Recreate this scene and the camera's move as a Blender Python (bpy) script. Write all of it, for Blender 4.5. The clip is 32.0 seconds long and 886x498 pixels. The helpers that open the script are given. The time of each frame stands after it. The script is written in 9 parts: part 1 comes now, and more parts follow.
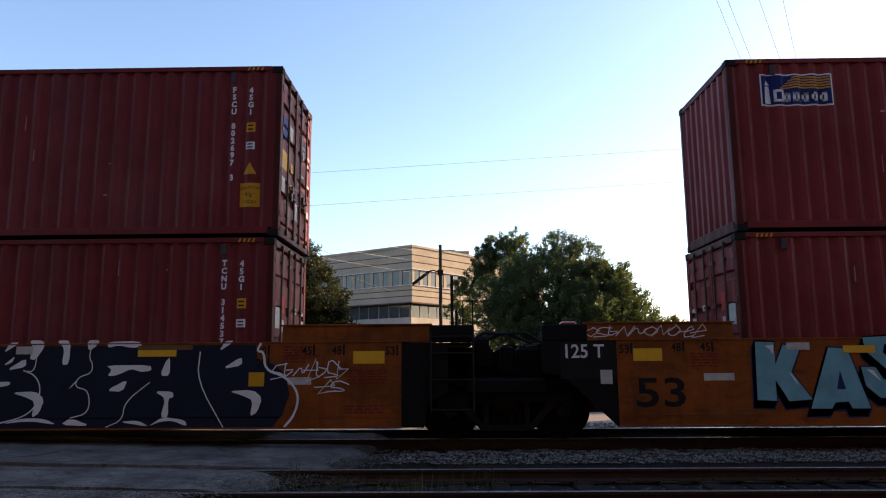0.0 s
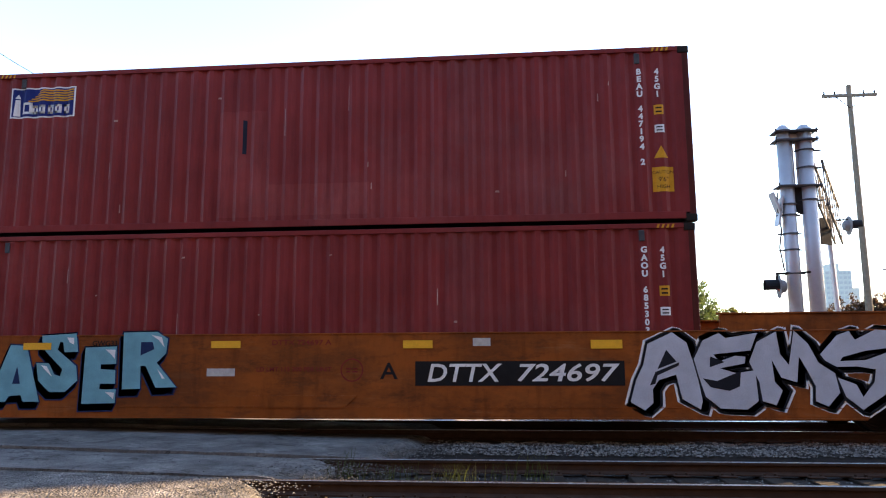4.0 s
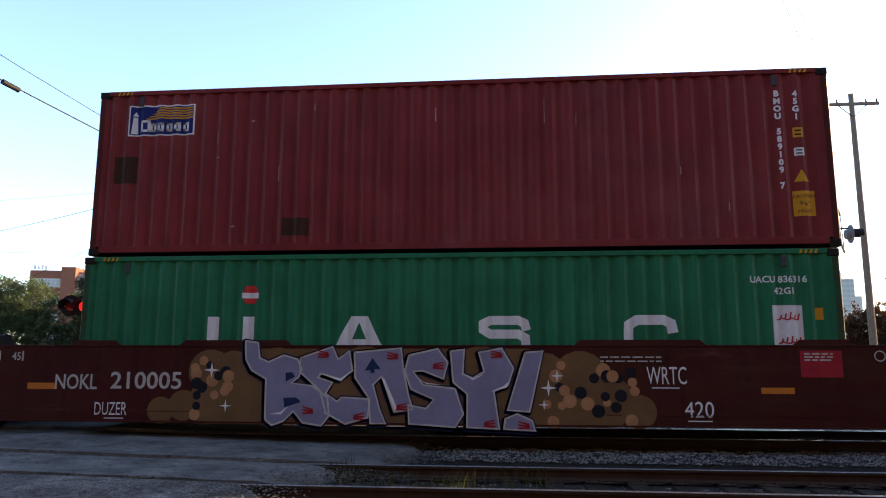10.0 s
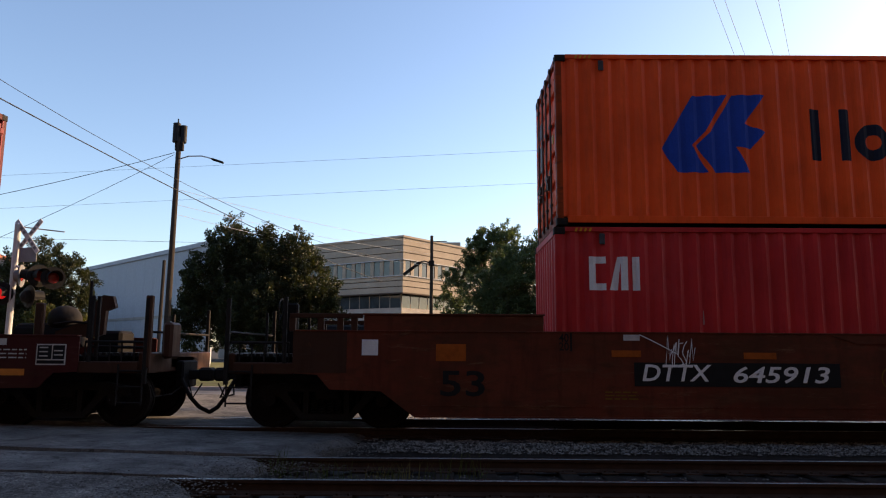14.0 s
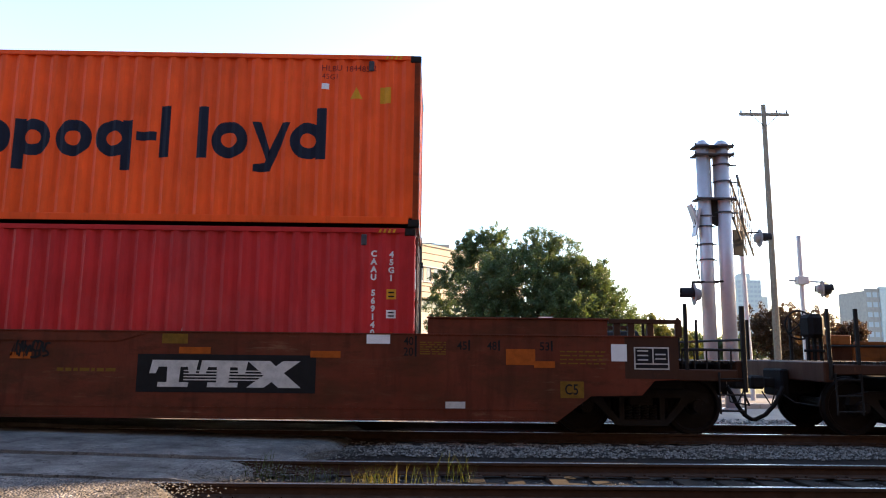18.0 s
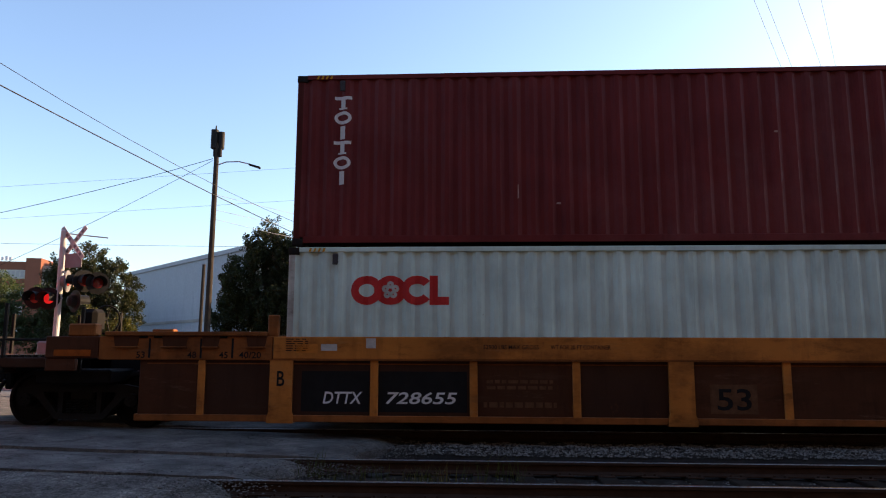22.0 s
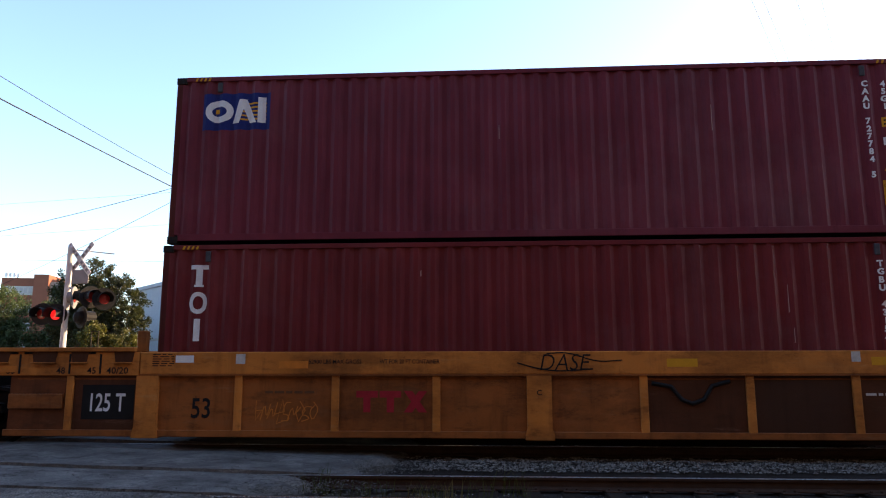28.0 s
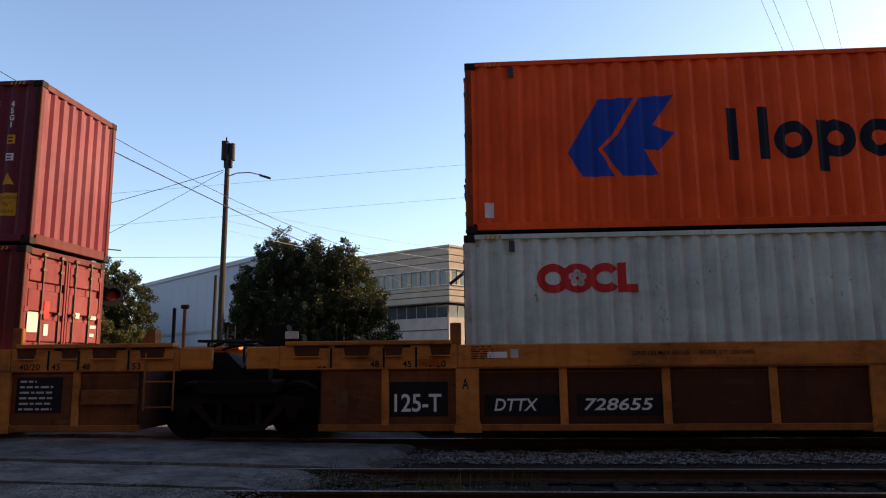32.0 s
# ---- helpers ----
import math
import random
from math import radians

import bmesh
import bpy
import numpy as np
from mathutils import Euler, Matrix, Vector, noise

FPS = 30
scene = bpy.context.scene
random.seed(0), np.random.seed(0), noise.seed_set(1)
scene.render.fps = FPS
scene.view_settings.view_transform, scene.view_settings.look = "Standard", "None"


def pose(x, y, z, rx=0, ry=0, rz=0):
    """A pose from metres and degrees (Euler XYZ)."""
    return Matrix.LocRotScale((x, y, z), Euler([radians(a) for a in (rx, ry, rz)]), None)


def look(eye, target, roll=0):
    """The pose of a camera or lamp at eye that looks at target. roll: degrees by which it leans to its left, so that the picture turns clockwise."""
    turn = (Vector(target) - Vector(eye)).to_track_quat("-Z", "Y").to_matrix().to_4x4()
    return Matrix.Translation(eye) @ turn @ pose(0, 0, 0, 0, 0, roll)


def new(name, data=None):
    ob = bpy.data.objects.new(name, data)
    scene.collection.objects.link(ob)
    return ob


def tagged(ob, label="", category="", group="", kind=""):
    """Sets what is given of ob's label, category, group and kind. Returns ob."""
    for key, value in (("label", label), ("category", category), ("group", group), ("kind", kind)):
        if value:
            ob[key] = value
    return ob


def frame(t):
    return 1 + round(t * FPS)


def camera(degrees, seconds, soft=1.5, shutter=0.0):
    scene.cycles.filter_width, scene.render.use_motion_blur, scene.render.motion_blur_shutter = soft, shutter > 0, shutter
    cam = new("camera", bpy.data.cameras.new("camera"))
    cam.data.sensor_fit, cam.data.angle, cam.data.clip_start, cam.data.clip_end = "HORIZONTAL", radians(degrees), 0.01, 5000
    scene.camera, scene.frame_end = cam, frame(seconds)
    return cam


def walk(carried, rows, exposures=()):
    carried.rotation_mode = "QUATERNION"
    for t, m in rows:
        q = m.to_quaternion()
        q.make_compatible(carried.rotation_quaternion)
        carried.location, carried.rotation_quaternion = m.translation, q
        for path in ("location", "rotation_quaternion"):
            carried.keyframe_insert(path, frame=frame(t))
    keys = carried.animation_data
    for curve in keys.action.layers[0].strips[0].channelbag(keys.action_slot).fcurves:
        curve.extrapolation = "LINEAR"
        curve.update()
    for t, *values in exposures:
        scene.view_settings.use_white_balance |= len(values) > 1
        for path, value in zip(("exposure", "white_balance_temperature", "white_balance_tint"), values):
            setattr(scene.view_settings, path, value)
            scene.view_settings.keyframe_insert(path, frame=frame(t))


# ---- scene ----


def aim(x, y, z, right, up, lean):
    """A camera at x, y, z that looks along +y, turned by degrees to the right and up, leaning to its left."""
    return pose(x, y, z, 0, 0, -right) @ pose(0, 0, 0, 90 + up) @ pose(0, 0, 0, 0, 0, lean)


# the camera brightens its picture while a stack fills it and darkens it before open sky, and shifts its white a little: seconds, stops
EXPOSURE = [(0, 1.46), (1, 1.11), (2, 1.36), (2.5, 1.61), (4.5, 3.26), (5, 3.41), (5.5, 2.61), (6, 1.41), (6.5, 1.11), (7, 0.91), (8, 0.81), (9, 1.21), (9.5, 1.61), (10, 2.16), (10.5, 2.96), (11, 3.01), (11.5, 2.56), (12, 1.86), (12.5, 1.31), (13, 1.11), (13.5, 1.01), (15.5, 2.16), (16, 2.56), (17, 3.41), (17.5, 3.26), (18, 2.66), (18.5, 1.66), (19, 1.16), (20, 0.76), (21, 0.76), (22, 1.46), (23, 2.41), (24, 3.26), (24.5, 2.81), (25, 1.96), (25.5, 1.41), (27.5, 1.26), (28, 2.06), (28.5, 2.86), (29, 3.36), (29.5, 3.16), (30, 2.56), (30.5, 1.81), (31, 1.41), (32, 1.21)]
cam = camera(64.8, 32.0, soft=1.1)
walk(cam, [
    (0.0, aim(-0.009, 0.004, 1.364, -0.94, 8.94, -0.43)),
    (0.5, aim(-0.005, 0.004, 1.362, -0.56, 8.68, -0.55)),
    (1.0, aim(-0.003, -0.005, 1.361, 1.32, 8.35, -0.79)),
    (1.5, aim(-0.004, 0.003, 1.359, 0.22, 8.25, -0.10)),
    (2.0, aim(-0.004, 0.004, 1.355, -1.69, 8.30, 0.39)),
    (2.5, aim(-0.005, 0.003, 1.354, -3.10, 7.83, 0.40)),
    (4.5, aim(-0.016, 0.013, 1.345, -5.29, 8.46, -0.40)),
    (5.0, aim(-0.011, 0.012, 1.346, -4.84, 8.42, -0.22)),
    (5.5, aim(-0.012, 0.009, 1.351, -4.33, 8.56, -0.18)),
    (6.0, aim(-0.012, 0.005, 1.360, -3.86, 8.75, -0.26)),
    (6.5, aim(-0.008, -0.003, 1.365, -3.29, 8.80, -0.33)),
    (7.0, aim(-0.002, -0.005, 1.366, -3.21, 8.64, -0.42)),
    (7.5, aim(0.001, 0.008, 1.362, -3.98, 8.42, -0.26)),
    (8.0, aim(0.003, 0.011, 1.361, -4.56, 8.61, -0.17)),
    (8.5, aim(0.004, 0.006, 1.363, -4.99, 8.76, -0.04)),
    (9.0, aim(0.003, 0.000, 1.362, -5.19, 8.87, -0.02)),
    (9.5, aim(0.002, -0.010, 1.357, -5.24, 8.94, 0.03)),
    (10.0, aim(0.002, -0.026, 1.352, -5.33, 8.83, 0.08)),
    (10.5, aim(0.006, -0.028, 1.353, -5.27, 8.05, 0.13)),
    (11.0, aim(0.001, -0.009, 1.360, -4.04, 7.64, 0.34)),
    (11.5, aim(-0.003, -0.000, 1.363, -3.03, 7.45, 0.77)),
    (12.0, aim(-0.008, 0.000, 1.364, -2.34, 7.70, 1.01)),
    (12.5, aim(-0.010, -0.007, 1.362, -1.57, 8.08, 0.99)),
    (13.0, aim(-0.003, -0.009, 1.354, -0.70, 8.26, 0.51)),
    (13.5, aim(-0.000, -0.012, 1.351, -0.02, 8.31, 0.26)),
    (15.5, aim(-0.001, 0.001, 1.360, -2.16, 7.65, 1.03)),
    (16.0, aim(-0.000, -0.001, 1.360, -2.54, 8.12, 0.95)),
    (16.5, aim(0.001, -0.005, 1.361, -1.94, 8.36, 0.90)),
    (17.0, aim(0.005, -0.002, 1.366, -0.15, 8.43, 0.62)),
    (17.5, aim(0.006, 0.002, 1.368, 0.56, 8.56, 0.53)),
    (18.0, aim(0.006, 0.004, 1.368, 0.67, 8.37, 0.61)),
    (18.5, aim(0.000, 0.002, 1.367, -0.10, 8.23, 0.59)),
    (19.0, aim(-0.000, -0.006, 1.368, -0.45, 8.33, 0.66)),
    (19.5, aim(-0.003, -0.014, 1.367, -0.96, 8.45, 0.61)),
    (20.0, aim(-0.002, -0.007, 1.365, -1.38, 8.26, 0.55)),
    (20.5, aim(-0.000, 0.002, 1.363, -1.91, 8.03, 0.58)),
    (21.0, aim(0.003, 0.006, 1.360, -2.78, 7.98, 0.72)),
    (21.5, aim(0.001, 0.004, 1.361, -3.17, 8.05, 0.44)),
    (22.0, aim(0.000, 0.001, 1.359, -3.13, 8.33, 0.19)),
    (22.5, aim(0.000, -0.003, 1.355, -3.49, 8.73, 0.03)),
    (23.0, aim(0.002, -0.018, 1.347, -3.82, 8.74, 0.18)),
    (23.5, aim(0.001, -0.002, 1.354, -3.38, 8.63, 0.28)),
    (24.0, aim(0.000, 0.005, 1.358, -3.66, 8.44, 0.49)),
    (24.5, aim(0.003, 0.003, 1.360, -4.01, 8.73, 0.68)),
    (25.0, aim(-0.000, 0.006, 1.358, -4.11, 8.98, 0.80)),
    (25.5, aim(-0.002, 0.007, 1.356, -3.76, 9.29, 0.86)),
    (27.5, aim(0.020, 0.016, 1.363, -4.20, 9.46, 0.11)),
    (28.0, aim(0.020, 0.008, 1.359, -3.63, 9.49, -0.06)),
    (28.5, aim(0.024, -0.011, 1.350, -2.66, 9.70, -0.01)),
    (29.0, aim(0.012, 0.006, 1.358, -1.67, 9.51, 0.09)),
    (29.5, aim(0.006, 0.006, 1.361, -1.43, 9.47, 0.03)),
    (30.0, aim(0.004, -0.002, 1.362, -2.15, 9.50, 0.20)),
    (30.5, aim(0.001, -0.006, 1.364, -2.62, 9.64, -0.05)),
    (31.0, aim(0.002, 0.002, 1.365, -3.42, 9.42, -0.22)),
    (31.5, aim(0.005, 0.005, 1.364, -3.79, 9.01, -0.41)),
    (32.0, aim(0.006, 0.003, 1.364, -4.02, 8.93, -0.55)),
], exposures=[(t, stops, 6950 - 150 * min(3.2, max(0.8, stops)), 20 - 3 * min(3.2, max(0.8, stops))) for t, stops in EXPOSURE])

# the train's way along the track: seconds, metres
SHIFT = [(0.0, -0.00), (0.5, -1.66), (1.0, -3.36), (1.5, -5.16), (2.0, -6.91), (2.5, -8.60), (4.5, -15.46), (5.0, -17.21), (5.5, -18.94), (6.0, -20.65), (6.5, -22.32), (7.0, -23.99), (7.5, -25.70), (8.0, -27.43), (8.5, -29.18), (9.0, -30.94), (9.5, -32.69), (10.0, -34.40), (10.5, -36.08), (11.0, -37.87), (11.5, -39.70), (12.0, -41.51), (12.5, -43.26), (13.0, -44.92), (13.5, -46.62), (15.5, -53.68), (16.0, -55.47), (16.5, -57.26), (17.0, -59.03), (17.5, -60.79), (18.0, -62.60), (18.5, -64.38), (19.0, -66.17), (19.5, -67.92), (20.0, -69.65), (20.5, -71.40), (21.0, -73.20), (21.5, -75.02), (22.0, -76.81), (22.5, -78.56), (23.0, -80.38), (23.5, -82.23), (24.0, -84.06), (24.5, -85.94), (25.0, -87.82), (25.5, -89.64), (27.5, -96.77), (28.0, -98.59), (28.5, -100.48), (29.0, -102.37), (29.5, -104.20), (30.0, -106.05), (30.5, -107.89), (31.0, -109.69), (31.5, -111.48), (32.0, -113.27)]

# ---- daylight: a low sun behind the train, far to its head end ----
SUN_AZ, SUN_EL = radians(29), radians(18)      # azimuth from +x towards +y
sun_way = Vector((math.cos(SUN_AZ) * math.cos(SUN_EL), math.sin(SUN_AZ) * math.cos(SUN_EL), math.sin(SUN_EL)))
world = bpy.data.worlds.new("world")
scene.world = world
world.use_nodes = True
wn = world.node_tree.nodes
sky = wn.new("ShaderNodeTexSky")
sky.sky_type, sky.sun_disc = "NISHITA", False
sky.sun_elevation, sky.sun_rotation = SUN_EL, radians(90) - SUN_AZ
sky.air_density, sky.dust_density, sky.ozone_density = 1.0, 0.85, 2.3
wn["Background"].inputs["Strength"].default_value = 0.125
world.node_tree.links.new(sky.outputs["Color"], wn["Background"].inputs["Color"])
sun = new("sun", bpy.data.lights.new("sun", "SUN"))
sun.data.energy, sun.data.angle, sun.data.color = 5.0, radians(0.6), (1.0, 0.68, 0.37)
sun.matrix_world = look(sun_way * 200, (0, 0, 0))

# ---- materials ----
def shader(name, rough=0.6, metal=0.0):
    m = bpy.data.materials.new(name)
    m.use_nodes = True
    b = m.node_tree.nodes["Principled BSDF"]
    b.inputs["Roughness"].default_value, b.inputs["Metallic"].default_value = rough, metal
    return m, m.node_tree.nodes, m.node_tree.links, b


def noise_tex(n, l, scale, detail=5, rough=0.6, stretch=(1, 1, 1), coords="Object"):
    tc, mp, nz = n.new("ShaderNodeTexCoord"), n.new("ShaderNodeMapping"), n.new("ShaderNodeTexNoise")
    mp.inputs["Scale"].default_value = stretch
    nz.inputs["Scale"].default_value, nz.inputs["Detail"].default_value, nz.inputs["Roughness"].default_value = scale, detail, rough
    l.new(tc.outputs[coords], mp.inputs["Vector"])
    l.new(mp.outputs["Vector"], nz.inputs["Vector"])
    return nz.outputs["Fac"]


def ramp(n, l, fac, stops):
    r = n.new("ShaderNodeValToRGB")
    while len(r.color_ramp.elements) < len(stops):
        r.color_ramp.elements.new(0.5)
    for e, (p, c) in zip(r.color_ramp.elements, stops):
        e.position, e.color = p, (*c, 1) if len(c) == 3 else c
    l.new(fac, r.inputs["Fac"])
    return r.outputs["Color"]


def mix(n, l, fac, a, b, how="MIX"):
    x = n.new("ShaderNodeMix")
    x.data_type, x.blend_type = "RGBA", how
    for sock, v in ((x.inputs[0], fac), (x.inputs[6], a), (x.inputs[7], b)):
        if hasattr(v, "links"):
            l.new(v, sock)
        else:
            sock.default_value = v if isinstance(v, float) else (*v, 1)
    return x.outputs[2]


def bumped(n, l, b, fac, strength=0.3, dist=0.01):
    k = n.new("ShaderNodeBump")
    k.inputs["Strength"].default_value, k.inputs["Distance"].default_value = strength, dist
    l.new(fac, k.inputs["Height"])
    l.new(k.outputs["Normal"], b.inputs["Normal"])


def shade(c, k):
    return tuple(min(1, v * k) for v in c)


def plain(name, c, rough=0.6, metal=0.0, vary=0.25, scale=3.0, bump=0.15, fine=60.0, island=0.0, each=0.0):
    """A surface of one colour with patches, fine grain and relief; island or each: how much pieces differ."""
    m, n, l, b = shader(name, rough, metal)
    b.inputs["Specular IOR Level"].default_value = 0.5 if rough < 0.5 else 0.1
    col = ramp(n, l, noise_tex(n, l, scale), [(0.3, shade(c, 1 - vary)), (0.7, shade(c, 1 + vary))])
    g = noise_tex(n, l, fine, 3)
    col = mix(n, l, 0.35, col, ramp(n, l, g, [(0.3, shade(c, 0.7)), (0.7, shade(c, 1.25))]))
    if island or each:
        src = n.new("ShaderNodeNewGeometry").outputs["Random Per Island"] if island else n.new("ShaderNodeObjectInfo").outputs["Random"]
        k = island or each
        col = mix(n, l, 1.0, col, ramp(n, l, src, [(0.0, (1 - k,) * 3), (1.0, (1 + 0.0 * k,) * 3)]), "MULTIPLY")
    l.new(col, b.inputs["Base Color"])
    l.new(ramp(n, l, g, [(0.2, (max(0, rough - 0.12),) * 3), (0.8, (min(1, rough + 0.12),) * 3)]), b.inputs["Roughness"])
    if bump:
        bumped(n, l, b, g, bump, 0.004)
    return m


def painted_steel(name, c, rust=0.35, streak=0.35, rough=0.46, fade=(0.6, 0.55, 0.55), grimy=0.0):
    """Weathered paint: chalky patches, vertical dirt streaks, specks of rust."""
    m, n, l, b = shader(name, rough)
    col = ramp(n, l, noise_tex(n, l, 0.9, 6), [(0.3, shade(c, 0.78)), (0.7, shade(c, 1.15))])
    chalk = ramp(n, l, noise_tex(n, l, 0.35, 7, 0.7), [(0.5, (0, 0, 0)), (0.75, (0.05,) * 3)])
    col = mix(n, l, chalk, col, fade)
    run = noise_tex(n, l, 3.0, 6, 0.7, (1.6, 1.6, 0.22))
    col = mix(n, l, ramp(n, l, run, [(0.5, (0, 0, 0)), (0.72, (streak,) * 3)]), col, shade(c, 0.3))
    grime = noise_tex(n, l, 1.1, 9, 0.74, (0.55, 1, 1.25))
    col = mix(n, l, ramp(n, l, grime, [(0.45, (0, 0, 0)), (0.62, (grimy,) * 3)]), col, shade((0.055, 0.022, 0.011), 1.0))
    haze = noise_tex(n, l, 2.3, 8, 0.7, (0.3, 1, 1.6))
    col = mix(n, l, ramp(n, l, haze, [(0.56, (0, 0, 0)), (0.74, (0.4 * grimy,) * 3)]), col, shade(fade, 0.55))
    if grimy:
        scuff = noise_tex(n, l, 4.5, 8, 0.75, (0.45, 1, 1.3))
        col = mix(n, l, ramp(n, l, scuff, [(0.54, (0, 0, 0)), (0.64, (0.75 * grimy,) * 3)]), col, (0.045, 0.017, 0.009))
        pale = noise_tex(n, l, 3.1, 8, 0.72, (0.35, 1, 2.2))
        col = mix(n, l, ramp(n, l, pale, [(0.60, (0, 0, 0)), (0.70, (0.5 * grimy,) * 3)]), col, shade(fade, 0.8))
    spots = noise_tex(n, l, 7.0, 8, 0.75, (1, 1, 0.5))
    col = mix(n, l, ramp(n, l, spots, [(0.72 - 0.12 * rust, (0, 0, 0)), (0.76 - 0.1 * rust, (0.85,) * 3)]), col, (0.09, 0.035, 0.016))
    l.new(col, b.inputs["Base Color"])
    l.new(ramp(n, l, run, [(0.3, (rough - 0.1,) * 3), (0.7, (rough + 0.2,) * 3)]), b.inputs["Roughness"])
    b.inputs["Specular IOR Level"].default_value = 0.1 if grimy else 0.15
    bumped(n, l, b, noise_tex(n, l, 25.0, 4), 0.12, 0.004)
    return m


def glowing(name, c, power):
    m, n, l, b = shader(name, 0.3)
    b.inputs["Base Color"].default_value = (*c, 1)
    b.inputs["Emission Color"].default_value, b.inputs["Emission Strength"].default_value = (*c, 1), power
    return m


def glass(name, c=(0.02, 0.03, 0.035), rough=0.05):
    m, n, l, b = shader(name, rough)
    col = ramp(n, l, noise_tex(n, l, 0.6, 2), [(0.3, shade(c, 0.6)), (0.7, shade(c, 1.5))])
    l.new(col, b.inputs["Base Color"])
    b.inputs["IOR"].default_value = 1.5
    return m


def aggregate(name, c, coarse=1.0):
    """Old asphalt: coarse stones in a dark binder, blotches, fine ragged cracks and paler worn patches."""
    m, n, l, b = shader(name, 0.95)
    b.inputs["Specular IOR Level"].default_value = 0.1
    tc, vo, vf = n.new("ShaderNodeTexCoord"), n.new("ShaderNodeTexVoronoi"), n.new("ShaderNodeTexVoronoi")
    vo.inputs["Scale"].default_value, vf.inputs["Scale"].default_value = 38.0, 85.0
    l.new(tc.outputs["Object"], vo.inputs["Vector"])
    l.new(tc.outputs["Object"], vf.inputs["Vector"])
    col = ramp(n, l, noise_tex(n, l, 1.3, 9, 0.72), [(0.32, shade(c, 0.45)), (0.5, c), (0.68, shade(c, 1.7))])
    pebble = ramp(n, l, vo.outputs["Color"], [(0.15, (0.5, 0.5, 0.5)), (0.5, (0.9, 0.89, 0.88)), (0.85, (1.6, 1.55, 1.5))])
    col = mix(n, l, 0.75 * coarse, col, mix(n, l, 1.0, col, pebble, "MULTIPLY"))
    col = mix(n, l, 1.0, col, ramp(n, l, vf.outputs["Distance"], [(0.15, (1.15, 1.12, 1.1)), (0.65, (0.5, 0.5, 0.52))]), "MULTIPLY")
    crack = noise_tex(n, l, 0.7, 9, 0.62)
    col = mix(n, l, 1.0, col, ramp(n, l, crack, [(0.488, (1, 1, 1)), (0.496, (0.3, 0.28, 0.27)), (0.504, (1, 1, 1))]), "MULTIPLY")
    l.new(col, b.inputs["Base Color"])
    bumped(n, l, b, vo.outputs["Distance"], coarse, -0.02)
    return m


def foliage(name, c):
    """Leaves that let some light through; sprays differ in colour."""
    m, n, l, b = shader(name, 0.5)
    rnd = n.new("ShaderNodeNewGeometry").outputs["Random Per Island"]
    col = ramp(n, l, rnd, [(0.0, shade(c, 0.55)), (0.6, c), (1.0, (c[0] * 1.7, c[1] * 1.35, c[2] * 1.1))])
    col = mix(n, l, 0.4, col, ramp(n, l, noise_tex(n, l, 0.5, 3), [(0.35, shade(c, 0.6)), (0.7, shade(c, 1.4))]))
    l.new(col, b.inputs["Base Color"])
    b.inputs["Specular IOR Level"].default_value = 0.25
    tr, mx = n.new("ShaderNodeBsdfTranslucent"), n.new("ShaderNodeMixShader")
    mx.inputs[0].default_value = 0.42
    l.new(mix(n, l, 1.0, col, (1.0, 1.0, 0.45), "MULTIPLY"), tr.inputs["Color"])
    l.new(b.outputs["BSDF"], mx.inputs[1])
    l.new(tr.outputs["BSDF"], mx.inputs[2])
    l.new(mx.outputs["Shader"], n["Material Output"].inputs["Surface"])
    return m


M = {}
M["maroon"] = painted_steel("maroon_paint", (0.15, 0.021, 0.025))
M["beacon"] = painted_steel("red_oxide_paint", (0.18, 0.023, 0.024))
M["repaint"] = painted_steel("repainted_red_oxide", (0.212, 0.035, 0.035), rust=0.6, streak=0.5)
M["plum"] = painted_steel("plum_paint", (0.138, 0.021, 0.035), rust=0.15)
M["oxblood"] = painted_steel("oxblood_paint", (0.14, 0.017, 0.021), rust=0.2)
M["triton"] = painted_steel("brown_red_paint", (0.145, 0.021, 0.022), rust=0.2)
M["orange"] = painted_steel("orange_paint", (0.8, 0.088, 0.014), rust=0.12, streak=0.3, fade=(0.6, 0.2, 0.1))
M["red"] = painted_steel("crimson_paint", (0.46, 0.023, 0.025), rust=0.15)
M["green"] = painted_steel("green_paint", (0.014, 0.150, 0.070), rust=0.25, fade=(0.2, 0.4, 0.3))
M["white"] = painted_steel("pale_grey_paint", (0.57, 0.72, 0.67), rust=0.35, streak=0.3, fade=(0.75, 0.75, 0.73))
M["ttx_orange"] = painted_steel("amber_brown_paint", (0.25, 0.066, 0.012), rust=0.5, streak=0.5, fade=(0.35, 0.2, 0.1), grimy=0.55)
M["nokl_red"] = painted_steel("rust_red_paint", (0.052, 0.009, 0.009), rust=0.5, streak=0.5, fade=(0.25, 0.12, 0.1), grimy=0.5)
M["ttx_brown"] = painted_steel("faded_brown_paint", (0.115, 0.026, 0.014), rust=0.75, streak=0.6, fade=(0.3, 0.18, 0.1), grimy=0.7)
M["yellow"] = painted_steel("ochre_yellow_paint", (0.50, 0.175, 0.035), rust=0.5, streak=0.45, fade=(0.5, 0.35, 0.18), grimy=0.5)
M["yellow_dirty"] = painted_steel("dirty_ochre_paint", (0.27, 0.088, 0.023), rust=0.6, streak=0.6, fade=(0.35, 0.22, 0.12), grimy=0.55)
M["panel_brown"] = painted_steel("sooty_brown_paint", (0.075, 0.026, 0.013), rust=0.8, streak=0.6, fade=(0.25, 0.15, 0.1), grimy=0.7)
M["rust_brown"] = painted_steel("rust_brown_paint", (0.155, 0.050, 0.019), rust=0.75, streak=0.6, fade=(0.3, 0.18, 0.1), grimy=0.6)
